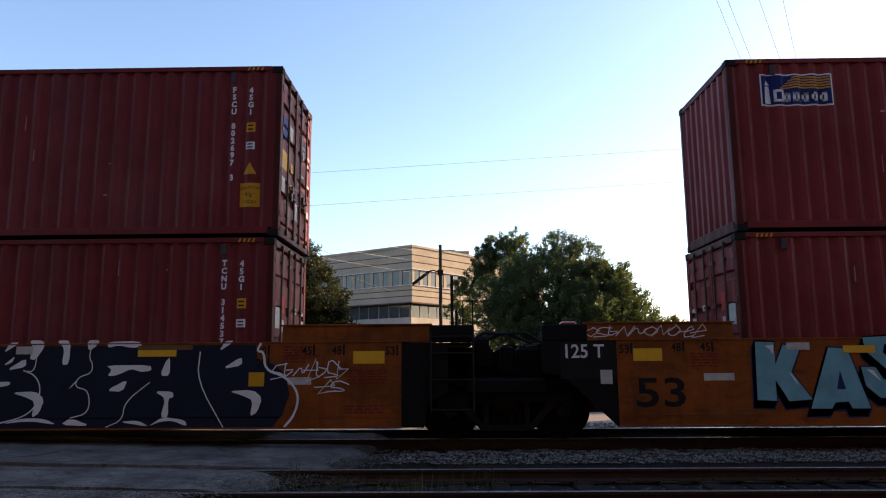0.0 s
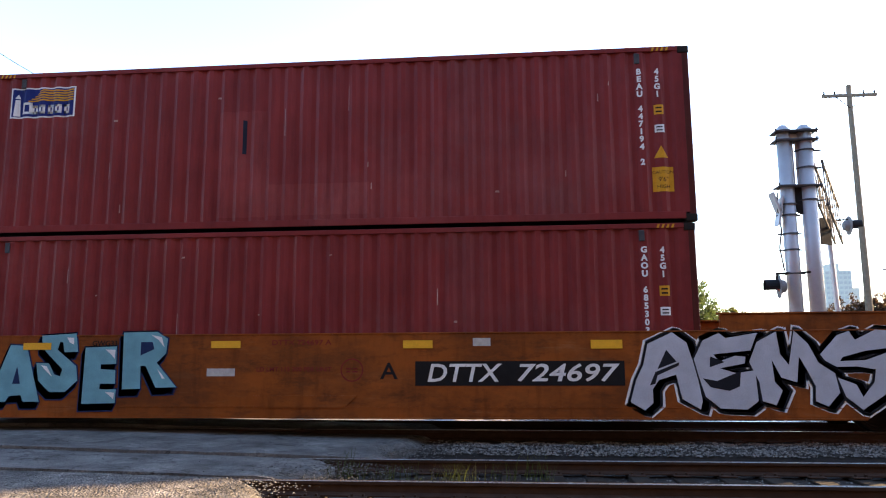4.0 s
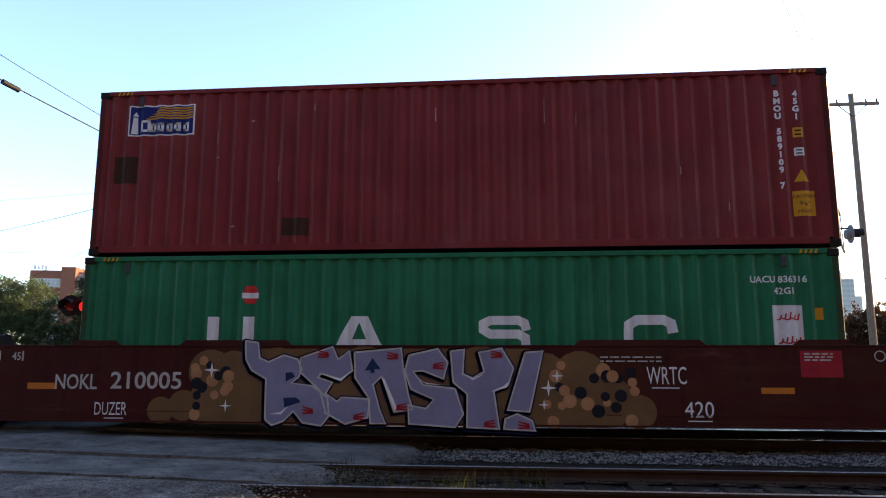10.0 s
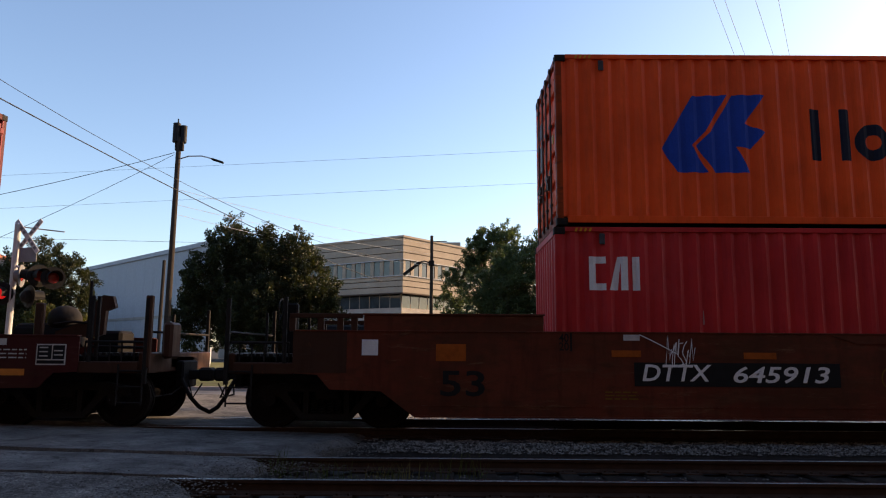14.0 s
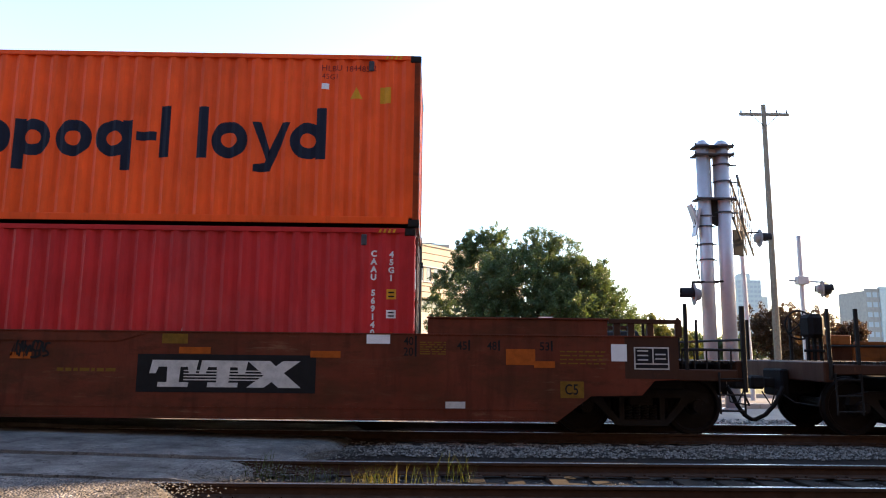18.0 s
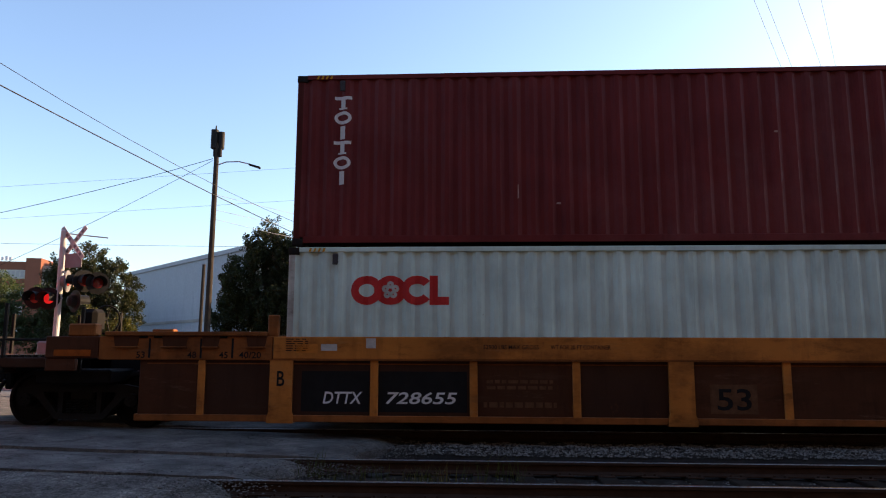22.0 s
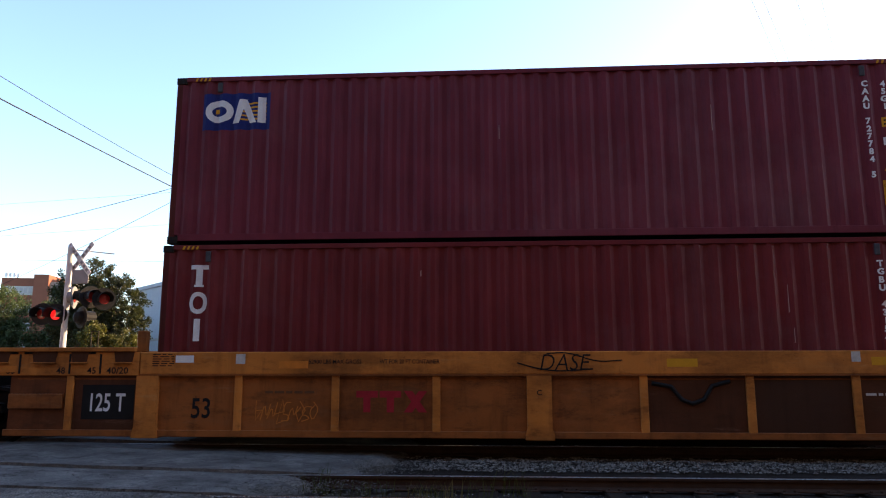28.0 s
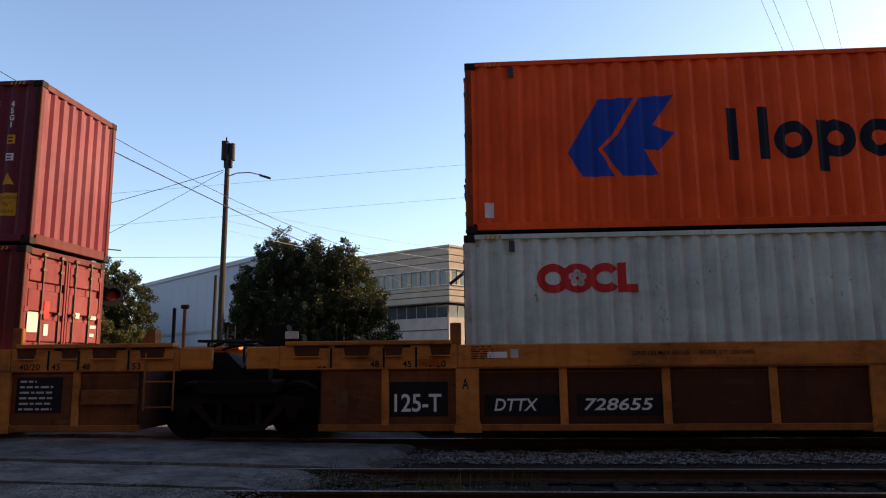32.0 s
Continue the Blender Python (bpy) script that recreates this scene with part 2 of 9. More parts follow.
M["soot"] = plain("sooty_steel", (0.008, 0.007, 0.007), 0.8, 0.0, 0.4, 4)
M["dark_panel"] = painted_steel("blackened_panel_paint", (0.045, 0.020, 0.013), rust=0.8, streak=0.4, fade=(0.1, 0.08, 0.06), grimy=0.5)
M["frame_steel"] = plain("cast_steel", (0.016, 0.014, 0.013), 0.75, 0.0, 0.4, 6)
M["wheel_steel"] = plain("wheel_steel", (0.013, 0.010, 0.009), 0.6, 0.2, 0.4, 5)
M["bright_steel"] = plain("polished_rail_head", (0.55, 0.53, 0.50), 0.28, 1.0, 0.1, 8, 0.05)
M["rail_rust"] = plain("rusted_rail", (0.045, 0.026, 0.018), 0.8, 0.0, 0.35, 7)
M["tie"] = plain("creosoted_tie", (0.026, 0.021, 0.017), 0.9, 0.0, 0.4, 9, 0.5, 40, each=0.4)
M["rod"] = plain("galvanised_rod", (0.085, 0.06, 0.05), 0.5, 0.4, 0.2, 8)
M["black"] = plain("black_paint", (0.012, 0.012, 0.013), 0.6, 0.0, 0.3, 5)
M["ink"] = plain("dark_navy_paint", (0.012, 0.016, 0.030), 0.6, 0.0, 0.2, 3)
M["logo_blue"] = plain("blue_paint", (0.014, 0.055, 0.33), 0.55, 0.0, 0.15, 3)
M["sign_blue"] = plain("deep_blue_paint", (0.012, 0.022, 0.13), 0.55, 0.0, 0.15, 3)
M["letter_white"] = plain("white_lettering", (0.66, 0.66, 0.66), 0.6, 0.0, 0.12, 5, 0.05)
M["worn_white"] = plain("worn_white_lettering", (0.45, 0.43, 0.40), 0.65, 0.0, 0.3, 9, 0.05)
M["logo_red"] = plain("orange_red_paint", (0.5, 0.035, 0.035), 0.55, 0.0, 0.15, 4)
M["maroon_ink"] = plain("dark_red_lettering", (0.16, 0.02, 0.02), 0.6, 0.0, 0.25, 6)
M["warn_yellow"] = plain("yellow_sticker", (0.55, 0.27, 0.02), 0.5, 0.0, 0.12, 8, 0.03)
M["reflect_yellow"] = plain("yellow_reflector", (0.70, 0.36, 0.015), 0.4, 0.0, 0.15, 8, 0.03)
M["reflect_orange"] = plain("faded_orange_reflector", (0.50, 0.15, 0.01), 0.45, 0.0, 0.25, 8, 0.03)
M["spray_silver"] = plain("silver_spray_paint", (0.42, 0.44, 0.50), 0.5, 0.0, 0.18, 2.5, 0.05)
M["spray_white"] = plain("white_spray_paint", (0.68, 0.68, 0.68), 0.55, 0.0, 0.15, 3, 0.05)
M["spray_black"] = plain("black_spray_paint", (0.012, 0.014, 0.020), 0.55, 0.0, 0.2, 3, 0.05)
M["spray_blue"] = plain("pale_blue_spray_paint", (0.15, 0.34, 0.4), 0.55, 0.0, 0.3, 2.0, 0.05)
M["spray_navy"] = plain("navy_spray_paint", (0.014, 0.028, 0.085), 0.55, 0.0, 0.3, 2.0, 0.05)
M["spray_lilac"] = plain("lilac_spray_paint", (0.22, 0.215, 0.32), 0.55, 0.0, 0.2, 2.0, 0.05)
M["spray_tan"] = plain("tan_spray_paint", (0.15, 0.085, 0.038), 0.6, 0.0, 0.3, 2.0, 0.05)
M["spray_peach"] = plain("peach_spray_paint", (0.38, 0.19, 0.09), 0.6, 0.0, 0.25, 4.0, 0.05)
M["spray_red"] = plain("red_spray_paint", (0.30, 0.02, 0.03), 0.6, 0.0, 0.25, 4.0, 0.05)
M["asphalt"] = aggregate("worn_asphalt", (0.17, 0.163, 0.152))
M["asphalt_fine"] = aggregate("smooth_worn_asphalt", (0.165, 0.160, 0.150), 0.3)
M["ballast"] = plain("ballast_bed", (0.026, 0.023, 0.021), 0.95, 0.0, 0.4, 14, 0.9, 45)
M["stone"] = plain("ballast_stone", (0.24, 0.228, 0.21), 0.9, 0.0, 0.3, 20, 0.3, 60, island=0.85)
M["dark_dirt"] = plain("dark_cinder_ground", (0.055, 0.052, 0.049), 0.95, 0.0, 0.3, 0.8, 0.7, 25)
M["dirt"] = plain("dry_gravelly_ground", (0.21, 0.185, 0.16), 0.95, 0.0, 0.35, 0.7, 0.7, 22)
M["verge"] = plain("dry_grass_ground", (0.10, 0.105, 0.05), 0.95, 0.0, 0.4, 0.5, 0.7, 14)
M["street"] = plain("grey_street_asphalt", (0.13, 0.13, 0.135), 0.9, 0.0, 0.25, 0.4, 0.4, 40)
M["concrete"] = plain("pale_concrete", (0.33, 0.30, 0.27), 0.9, 0.0, 0.2, 0.8, 0.3, 30)
M["leaf"] = foliage("green_foliage", (0.072, 0.105, 0.052))
M["leaf_dark"] = foliage("dark_foliage", (0.034, 0.043, 0.022))
M["leaf_dry"] = foliage("yellowing_foliage", (0.085, 0.09, 0.028))
M["leaf_rust"] = foliage("reddish_foliage", (0.06, 0.034, 0.024))
M["bark"] = plain("bark", (0.085, 0.065, 0.05), 0.9, 0.0, 0.35, 4, 0.6, 30)
M["grass"] = foliage("grass_blades", (0.062, 0.082, 0.028))
M["grass_dry"] = foliage("yellow_grass_blades", (0.16, 0.15, 0.065))
M["alu"] = plain("galvanised_post", (0.34, 0.335, 0.355), 0.45, 0.3, 0.15, 2, 0.08)
M["orange_trim"] = painted_steel("rusty_orange_trim", (0.30, 0.045, 0.010), rust=0.7, streak=0.5, fade=(0.3, 0.12, 0.06), grimy=0.7)
M["white_trim"] = painted_steel("rusty_pale_trim", (0.50, 0.50, 0.46), rust=0.75, streak=0.5, fade=(0.35, 0.16, 0.07), grimy=0.45)
M["green_trim"] = painted_steel("rusty_green_trim", (0.03, 0.085, 0.045), rust=0.95, streak=0.5, fade=(0.25, 0.14, 0.07), grimy=0.55)
M["scuff"] = plain("scraped_bare_primer", (0.34, 0.22, 0.20), 0.7, 0.0, 0.35, 12, 0.05)
M["faded_patch"] = plain("faded_tan_patch", (0.11, 0.052, 0.026), 0.75, 0.0, 0.4, 9, 0.05)
M["faded_sticker"] = plain("faded_paper_sticker", (0.20, 0.17, 0.14), 0.7, 0.0, 0.4, 14, 0.05)
M["stencil_grey"] = plain("worn_grey_stencil", (0.13, 0.14, 0.16), 0.65, 0.0, 0.4, 12, 0.05)
M["maroon_trim"] = painted_steel("dark_maroon_trim", (0.085, 0.016, 0.015), rust=0.5, streak=0.4, fade=(0.2, 0.1, 0.08), grimy=0.3)
M["casting_black"] = plain("grimy_casting", (0.018, 0.014, 0.012), 0.7, 0.0, 0.4, 9)
M["white_rusty"] = painted_steel("rust_streaked_pale_paint", (0.50, 0.60, 0.56), rust=0.8, streak=0.4, fade=(0.75, 0.75, 0.73), grimy=0.12)
M["sign_grey"] = plain("dull_sign_back", (0.17, 0.17, 0.18), 0.6, 0.2, 0.2, 3, 0.02)
M["blade_white"] = plain("weathered_white_blade", (0.42, 0.42, 0.42), 0.6, 0.0, 0.15, 3, 0.02)
M["grit"] = plain("asphalt_grit", (0.15, 0.143, 0.132), 0.9, 0.0, 0.3, 20, 0.3, 60, island=0.7)
M["lime"] = plain("lime_sticker", (0.30, 0.42, 0.03), 0.5, 0.0, 0.15, 8, 0.03)
M["clamp_steel"] = plain("weathered_clamp_steel", (0.055, 0.055, 0.062), 0.7, 0.0, 0.3, 6)
M["dull_yellow"] = plain("faded_yellow_paint", (0.15, 0.08, 0.012), 0.7, 0.0, 0.35, 8, 0.03)
M["dull_orange"] = plain("grimy_orange_reflector", (0.3, 0.07, 0.01), 0.7, 0.0, 0.35, 8, 0.03)
M["pole_wood"] = plain("weathered_pole_wood", (0.16, 0.13, 0.10), 0.9, 0.0, 0.3, 6, 0.4, 30)
M["pole_dark"] = plain("tarred_pole_wood", (0.04, 0.033, 0.028), 0.85, 0.0, 0.3, 6, 0.4, 30)
# window panes far off: distant air haze is put into the pale colour
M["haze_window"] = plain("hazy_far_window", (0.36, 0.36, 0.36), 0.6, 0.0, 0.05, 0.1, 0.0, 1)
M["cable"] = plain("dark_cable", (0.014, 0.014, 0.015), 0.6, 0.0, 0.2, 3, 0.0)
M["cable_pale"] = plain("pale_cable", (0.45, 0.45, 0.45), 0.5, 0.0, 0.2, 3, 0.0)
M["facade"] = plain("cream_panel_facade", (0.28, 0.24, 0.195), 0.85, 0.0, 0.16, 0.5, 0.3, 9)
M["facade_white"] = plain("white_metal_siding", (0.37, 0.38, 0.41), 0.7, 0.0, 0.08, 0.15, 0.1, 8)
M["brick_red"] = plain("far_brick_facade", (0.21, 0.085, 0.055), 0.85, 0.0, 0.15, 0.3, 0.1, 8)
# far facades, likewise paled in their colour for the haze
M["haze_brown"] = plain("hazed_brown_facade", (0.30, 0.25, 0.215), 0.9, 0.0, 0.08, 0.1, 0.0, 1)
M["haze"] = plain("hazed_pale_facade", (0.44, 0.43, 0.40), 0.9, 0.0, 0.06, 0.05, 0.0, 1)
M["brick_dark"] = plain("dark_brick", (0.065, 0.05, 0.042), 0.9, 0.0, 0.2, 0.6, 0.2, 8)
M["window"] = glass("window_glass")
M["sign_red"] = plain("stop_red", (0.27, 0.008, 0.011), 0.45, 0.0, 0.1, 3, 0.02)
M["sign_white"] = plain("sign_white", (0.72, 0.72, 0.72), 0.45, 0.0, 0.08, 3, 0.02)
M["lamp_red"] = glowing("lit_red_lamp", (0.6, 0.012, 0.012), 0.35)
M["lens_red"] = plain("dark_red_lens", (0.22, 0.02, 0.02), 0.2, 0.0, 0.1, 4, 0.0)
M["car_white"] = plain("white_car_paint", (0.62, 0.65, 0.70), 0.25, 0.0, 0.05, 1, 0.0)
M["tyre"] = plain("tyre_rubber", (0.02, 0.02, 0.02), 0.85, 0.0, 0.2, 8)

# ---- mesh tools ----
# parts that consist of loose pieces, and what one piece is called
PIECES = {"wordmark": "wordmark_shape", "platform": "grating_bar", "floor_beam": "floor_crossbeam", "lettering": "letter", "sign_blocks": "sign_shape", "rays": "sign_stripe", "graffiti_tag": "graffiti_stroke", "graffiti_star": "graffiti_sparkle", "graffiti": "graffiti_slash", "graffiti_detail": "graffiti_mark", "graffiti_line": "graffiti_outline_stroke", "hazard_dashes": "hazard_dash", "handrail": "handrail_bar", "ladder": "ladder_bar", "emblem": "emblem_shape"}


def islands(bm):
    """Splits a bmesh into one bmesh for each connected piece."""
    bm.faces.index_update()
    seen, out = set(), []
    for f0 in bm.faces:
        if f0.index in seen:
            continue
        todo, faces = [f0], []
        seen.add(f0.index)
        while todo:
            f = todo.pop()
            faces.append(f)
            for v in f.verts:
                for g in v.link_faces:
                    if g.index not in seen:
                        seen.add(g.index)
                        todo.append(g)
        one, known = bmesh.new(), {}
        for f in faces:
            for v in f.verts:
                if v not in known:
                    known[v] = one.verts.new(v.co)
            one.faces.new([known[v] for v in f.verts])
        out.append(one)
    bm.free()
    return out


def part(name, bm, material, parent=None, label="", loc=None, smooth=False):
    """Links a bmesh, or a mesh that is shared, as one object under a thing or a part."""
    if isinstance(bm, bmesh.types.BMesh) and name in PIECES:
        obs = [part(PIECES[name], one, material, parent, label, loc, smooth) for one in islands(bm)]
        return obs[0]
    if isinstance(bm, bmesh.types.BMesh):
        me = bpy.data.meshes.new(name)
        bm.to_mesh(me)
        bm.free()
        me.materials.append(M[material])
        if smooth:
            for p in me.polygons:
                p.use_smooth = True
    else:
        me = bm
    ob = new(name, me)
    if parent:
        ob.parent = parent
    if loc:
        ob.location = loc
    if label:
        ob["label"] = label
    return ob


def thing(name, loc, label, category, group="", kind=""):
    ob = new(name)
    ob.empty_display_size = 0.2
    ob.location = loc
    return tagged(ob, label, category, group, kind)


def box(bm, x0, x1, y0, y1, z0, z1, bevel=0.0):
    vs = [bm.verts.new((x, y, z)) for x in (x0, x1) for y in (y0, y1) for z in (z0, z1)]
    fs = [bm.faces.new([vs[i] for i in f]) for f in ((0, 1, 3, 2), (4, 6, 7, 5), (0, 4, 5, 1), (2, 3, 7, 6), (0, 2, 6, 4), (1, 5, 7, 3))]
    if bevel:
        es = {e for f in fs for e in f.edges}
        bmesh.ops.bevel(bm, geom=list(es), offset=bevel, segments=1, affect="EDGES")
    return bm


def cube(x0, x1, y0, y1, z0, z1, bevel=0.0):
    return box(bmesh.new(), x0, x1, y0, y1, z0, z1, bevel)


def prism(bm, pts, y0, y1):
    """A plate with the outline pts (x, z), anticlockwise seen from -y, from y0 to y1."""
    a = [bm.verts.new((x, y0, z)) for x, z in pts]
    b = [bm.verts.new((x, y1, z)) for x, z in pts]
    fa = bm.faces.new(a)
    bm.faces.new(b[::-1])
    n = len(pts)
    for i in range(n):
        bm.faces.new((a[i], b[i], b[(i + 1) % n], a[(i + 1) % n]))
    bmesh.ops.recalc_face_normals(bm, faces=bm.faces[:])
    return bm


def tube(bm, p, q, r, r2=None, n=8, caps=True):
    p, q = Vector(p), Vector(q)
    w = (q - p).normalized()
    u = w.orthogonal().normalized()
    v = w.cross(u)
    r2 = r if r2 is None else r2
    a = [bm.verts.new(p + (u * math.cos(t) + v * math.sin(t)) * r) for t in (2 * math.pi * i / n for i in range(n))]
    b = [bm.verts.new(q + (u * math.cos(t) + v * math.sin(t)) * r2) for t in (2 * math.pi * i / n for i in range(n))]
    for i in range(n):
        bm.faces.new((a[i], a[(i + 1) % n], b[(i + 1) % n], b[i]))
    if caps:
        bm.faces.new(a[::-1])
        bm.faces.new(b)
    return bm


def chain(bm, pts, r, n=6):
    """A bent rod, hose or wire along pts, in one piece."""
    P = [Vector(p) for p in pts]
    dirs = [(b - a).normalized() for a, b in zip(P, P[1:])]
    u = dirs[0].orthogonal().normalized()
    rings = []
    for i, p in enumerate(P):
        d0, d1 = dirs[max(0, i - 1)], dirs[min(i, len(dirs) - 1)]
        t = d0 + d1
        t = t.normalized() if t.length > 0.05 else d1
        u = (u - t * u.dot(t)).normalized()
        v = t.cross(u)
        k = 1 / max(0.6, t.dot(d1))
        rings.append([bm.verts.new(p + (u * math.cos(a) + v * math.sin(a)) * r * (1 + (k - 1) * 0.5)) for a in (2 * math.pi * q / n for q in range(n))])
    for a, b in zip(rings, rings[1:]):
        for i in range(n):
            bm.faces.new((a[i], a[(i + 1) % n], b[(i + 1) % n], b[i]))
    bm.faces.new(rings[0][::-1])
    bm.faces.new(rings[-1])
    return bm


def lathe_y(bm, prof, n=28):
    """A turned body about the y axis from (radius, y) pairs."""
    rings = []
    for r, y in prof:
        rings.append([bm.verts.new((r * math.cos(2 * math.pi * i / n), y, r * math.sin(2 * math.pi * i / n))) for i in range(n)])
    for a, b in zip(rings, rings[1:]):
        for i in range(n):
            bm.faces.new((a[i], b[i], b[(i + 1) % n], a[(i + 1) % n]))
    bm.faces.new(rings[0])
    bm.faces.new(rings[-1][::-1])
    bmesh.ops.recalc_face_normals(bm, faces=bm.faces[:])
    return bm


def flip_x(bm):
    for v in bm.verts:
        v.co.x = -v.co.x
    bmesh.ops.reverse_faces(bm, faces=bm.faces[:])
    return bm


def text_bm(s, size, bold=0.0, slant=0.0, wide=1.0, upright=False):
    """Flat letters in the xz plane that face -y; the lower left corner at the origin."""
    cu = bpy.data.curves.new("letters", "FONT")
    cu.body, cu.size, cu.offset, cu.shear, cu.resolution_u = s, 1.4 * size, bold, slant, 3
    if upright:
        cu.body, cu.align_x, cu.space_line = "\n".join(s), "CENTER", 0.78
    ob = bpy.data.objects.new("letters", cu)
    me = bpy.data.meshes.new_from_object(ob)
    bm = bmesh.new()
    bm.from_mesh(me)
    bpy.data.objects.remove(ob)
    bpy.data.curves.remove(cu)
    bpy.data.meshes.remove(me)
    for v in bm.verts:
        v.co = (v.co.x * wide, 0, v.co.y)
    x0, z0 = min(v.co.x for v in bm.verts), min(v.co.z for v in bm.verts)
    bmesh.ops.translate(bm, verts=bm.verts[:], vec=(-x0, 0, -z0))
    return bm


def shape(bm, pts, y=0.0):
    """A flat shape in the xz plane that faces -y."""
    f = bm.faces.new([bm.verts.new((x, y, z)) for x, z in pts])
    f.normal_update()
    if f.normal.y > 0:
        f.normal_flip()
    return bm


def ring(bm, cx, cz, rx, rz, t, y=0.0, a0=0.0, a1=360.0, n=20):
    """A flat ring, or an arc of one, of width t."""
    full = a1 - a0 >= 360
    m = n if full else n + 1
    pts = [radians(a0 + (a1 - a0) * i / n) for i in range(m)]
    o = [bm.verts.new((cx + rx * math.cos(a), y, cz + rz * math.sin(a))) for a in pts]
    i_ = [bm.verts.new((cx + (rx - t) * math.cos(a), y, cz + (rz - t) * math.sin(a))) for a in pts]
    for k in range(n):
        k2 = (k + 1) % m
        bm.faces.new((o[k], i_[k], i_[k2], o[k2]))
    return bm


def stroke(bm, pts, w, y=0.0):
    """A broad painted stroke along pts (x, z), with mitred corners."""
    P = [Vector(p) for p in pts]
    L, R = [], []
    for i, p in enumerate(P):
        d0 = (p - P[i - 1]).normalized() if i else (P[1] - p).normalized()
        d1 = (P[i + 1] - p).normalized() if i + 1 < len(P) else d0
        t = (d0 + d1)
        t = t.normalized() if t.length > 0.2 else d1
        nrm = Vector((-t.y, t.x)) * (w / 2 / max(0.78, t.dot(d1)))
        e = Vector((0, 0))
        if i == 0:
            e = -d1 * w * 0.25
        elif i + 1 == len(P):
            e = d0 * w * 0.25
        L.append(bm.verts.new(((p + nrm + e).x, y, (p + nrm + e).y)))
        R.append(bm.verts.new(((p - nrm + e).x, y, (p - nrm + e).y)))
    for i in range(len(P) - 1):
        f = bm.faces.new((L[i], R[i], R[i + 1], L[i + 1]))
        f.normal_update()
        if f.normal.y > 0:
            f.normal_flip()
    return bm


def pydata(name, verts, faces, material):
    me = bpy.data.meshes.new(name)
    me.from_pydata(verts, [], faces)
    me.materials.append(M[material])
    return me

# ---- ground, crossing and tracks ----
RAIL = 0.10                 # height of the rails under the train
NEAR_T, FAR_T = 8.32, 12.29  # middles of the two tracks
def hump(x):
    """The crossing rises a little towards the middle of the road."""
    return 0.11 * min(1, max(0, (-2.0 - x) / 5.0))


def sheet(name, nx, ny, x0, x1, y0, y1, z, material, label, kind="structure", category="ground"):
    vs, fs = [], []
    for j in range(ny + 1):
        for i in range(nx + 1):
            x, y = x0 + (x1 - x0) * i / nx, y0 + (y1 - y0) * j / ny
            vs.append((x, y, z(x, y)))
    for j in range(ny):
        for i in range(nx):
            a = j * (nx + 1) + i
            fs.append((a, a + 1, a + nx + 2, a + nx + 1))
    ob = new(name, pydata(name, vs, fs, material))
    return tagged(ob, label, category, kind=kind)


vs, fs = [], []
xs = [-3000, -800, -200, -80, -40, -20, -12, -6, 0, 6, 12, 20, 40, 80, 200, 800, 3000]
ys = [-600, -100, -20, 0, 4, 6, 6.9, 9.8, 14.2, 15.2, 18, 24, 40, 80, 200, 800, 4000]
for y in ys:
    for x in xs:
        vs.append((x, y, -0.22 if 3 < y < 14.5 else (-0.12 if y < 100 else -0.3)))
for j in range(len(ys) - 1):
    for i in range(len(xs) - 1):
        a = j * len(xs) + i
        fs.append((a, a + 1, a + len(xs) + 1, a + len(xs)))
tagged(new("ground", pydata("ground", vs, fs, "dark_dirt")), "dark cindery ground along the railway", "ground", kind="structure")


def rough(x, y, k=0.02, s=2.5):
    return k * noise.noise((x * s, y * s, 0.3))


def bed_z(x, y):
    d = min(abs(y - NEAR_T), abs(y - FAR_T))
    top = -0.195 if abs(y - NEAR_T) < abs(y - FAR_T) else -0.07
    return top - 0.10 * max(0, d - 1.5) + rough(x, y, 0.03, 4) - (0.3 if x < -1.2 and 6.9 < y < 11.0 else 0) * min(1, max(0, (-1.2 - x)))


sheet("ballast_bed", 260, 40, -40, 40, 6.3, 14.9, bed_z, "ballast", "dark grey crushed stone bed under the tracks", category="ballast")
sheet("gravel_strip", 90, 6, -70, 70, 14.4, 19.55, lambda x, y: -0.10 + rough(x, y, 0.02, 1.5), "dirt", "pale dry gravel between the tracks and the street", category="gravel")
sheet("verge", 60, 6, -60, 60, 24.6, 70, lambda x, y: -0.05 + rough(x, y, 0.06, 0.5), "verge", "dry grassy verge behind the street", category="grass")
st = thing("street", (0, 0, 0), "grey asphalt side street behind the tracks", "street", kind="structure")
part("roadway", sheet("roadway", 80, 4, -70, 70, 19.6, 24.4, lambda x, y: -0.09 + rough(x, y, 0.01, 1), "street", "", "structure").data, "street", st)
bpy.data.objects.remove(bpy.data.objects["roadway"])
for y, w in ((19.5, 0.16), (24.4, 0.16)):
    bm = bmesh.new()
    for i in range(46):
        x = -69 + 3 * i
        box(bm, x, x + 2.985, y, y + w, -0.2, 0.04, 0.015)
    part("kerb", bm, "concrete", st, "pale concrete kerb")


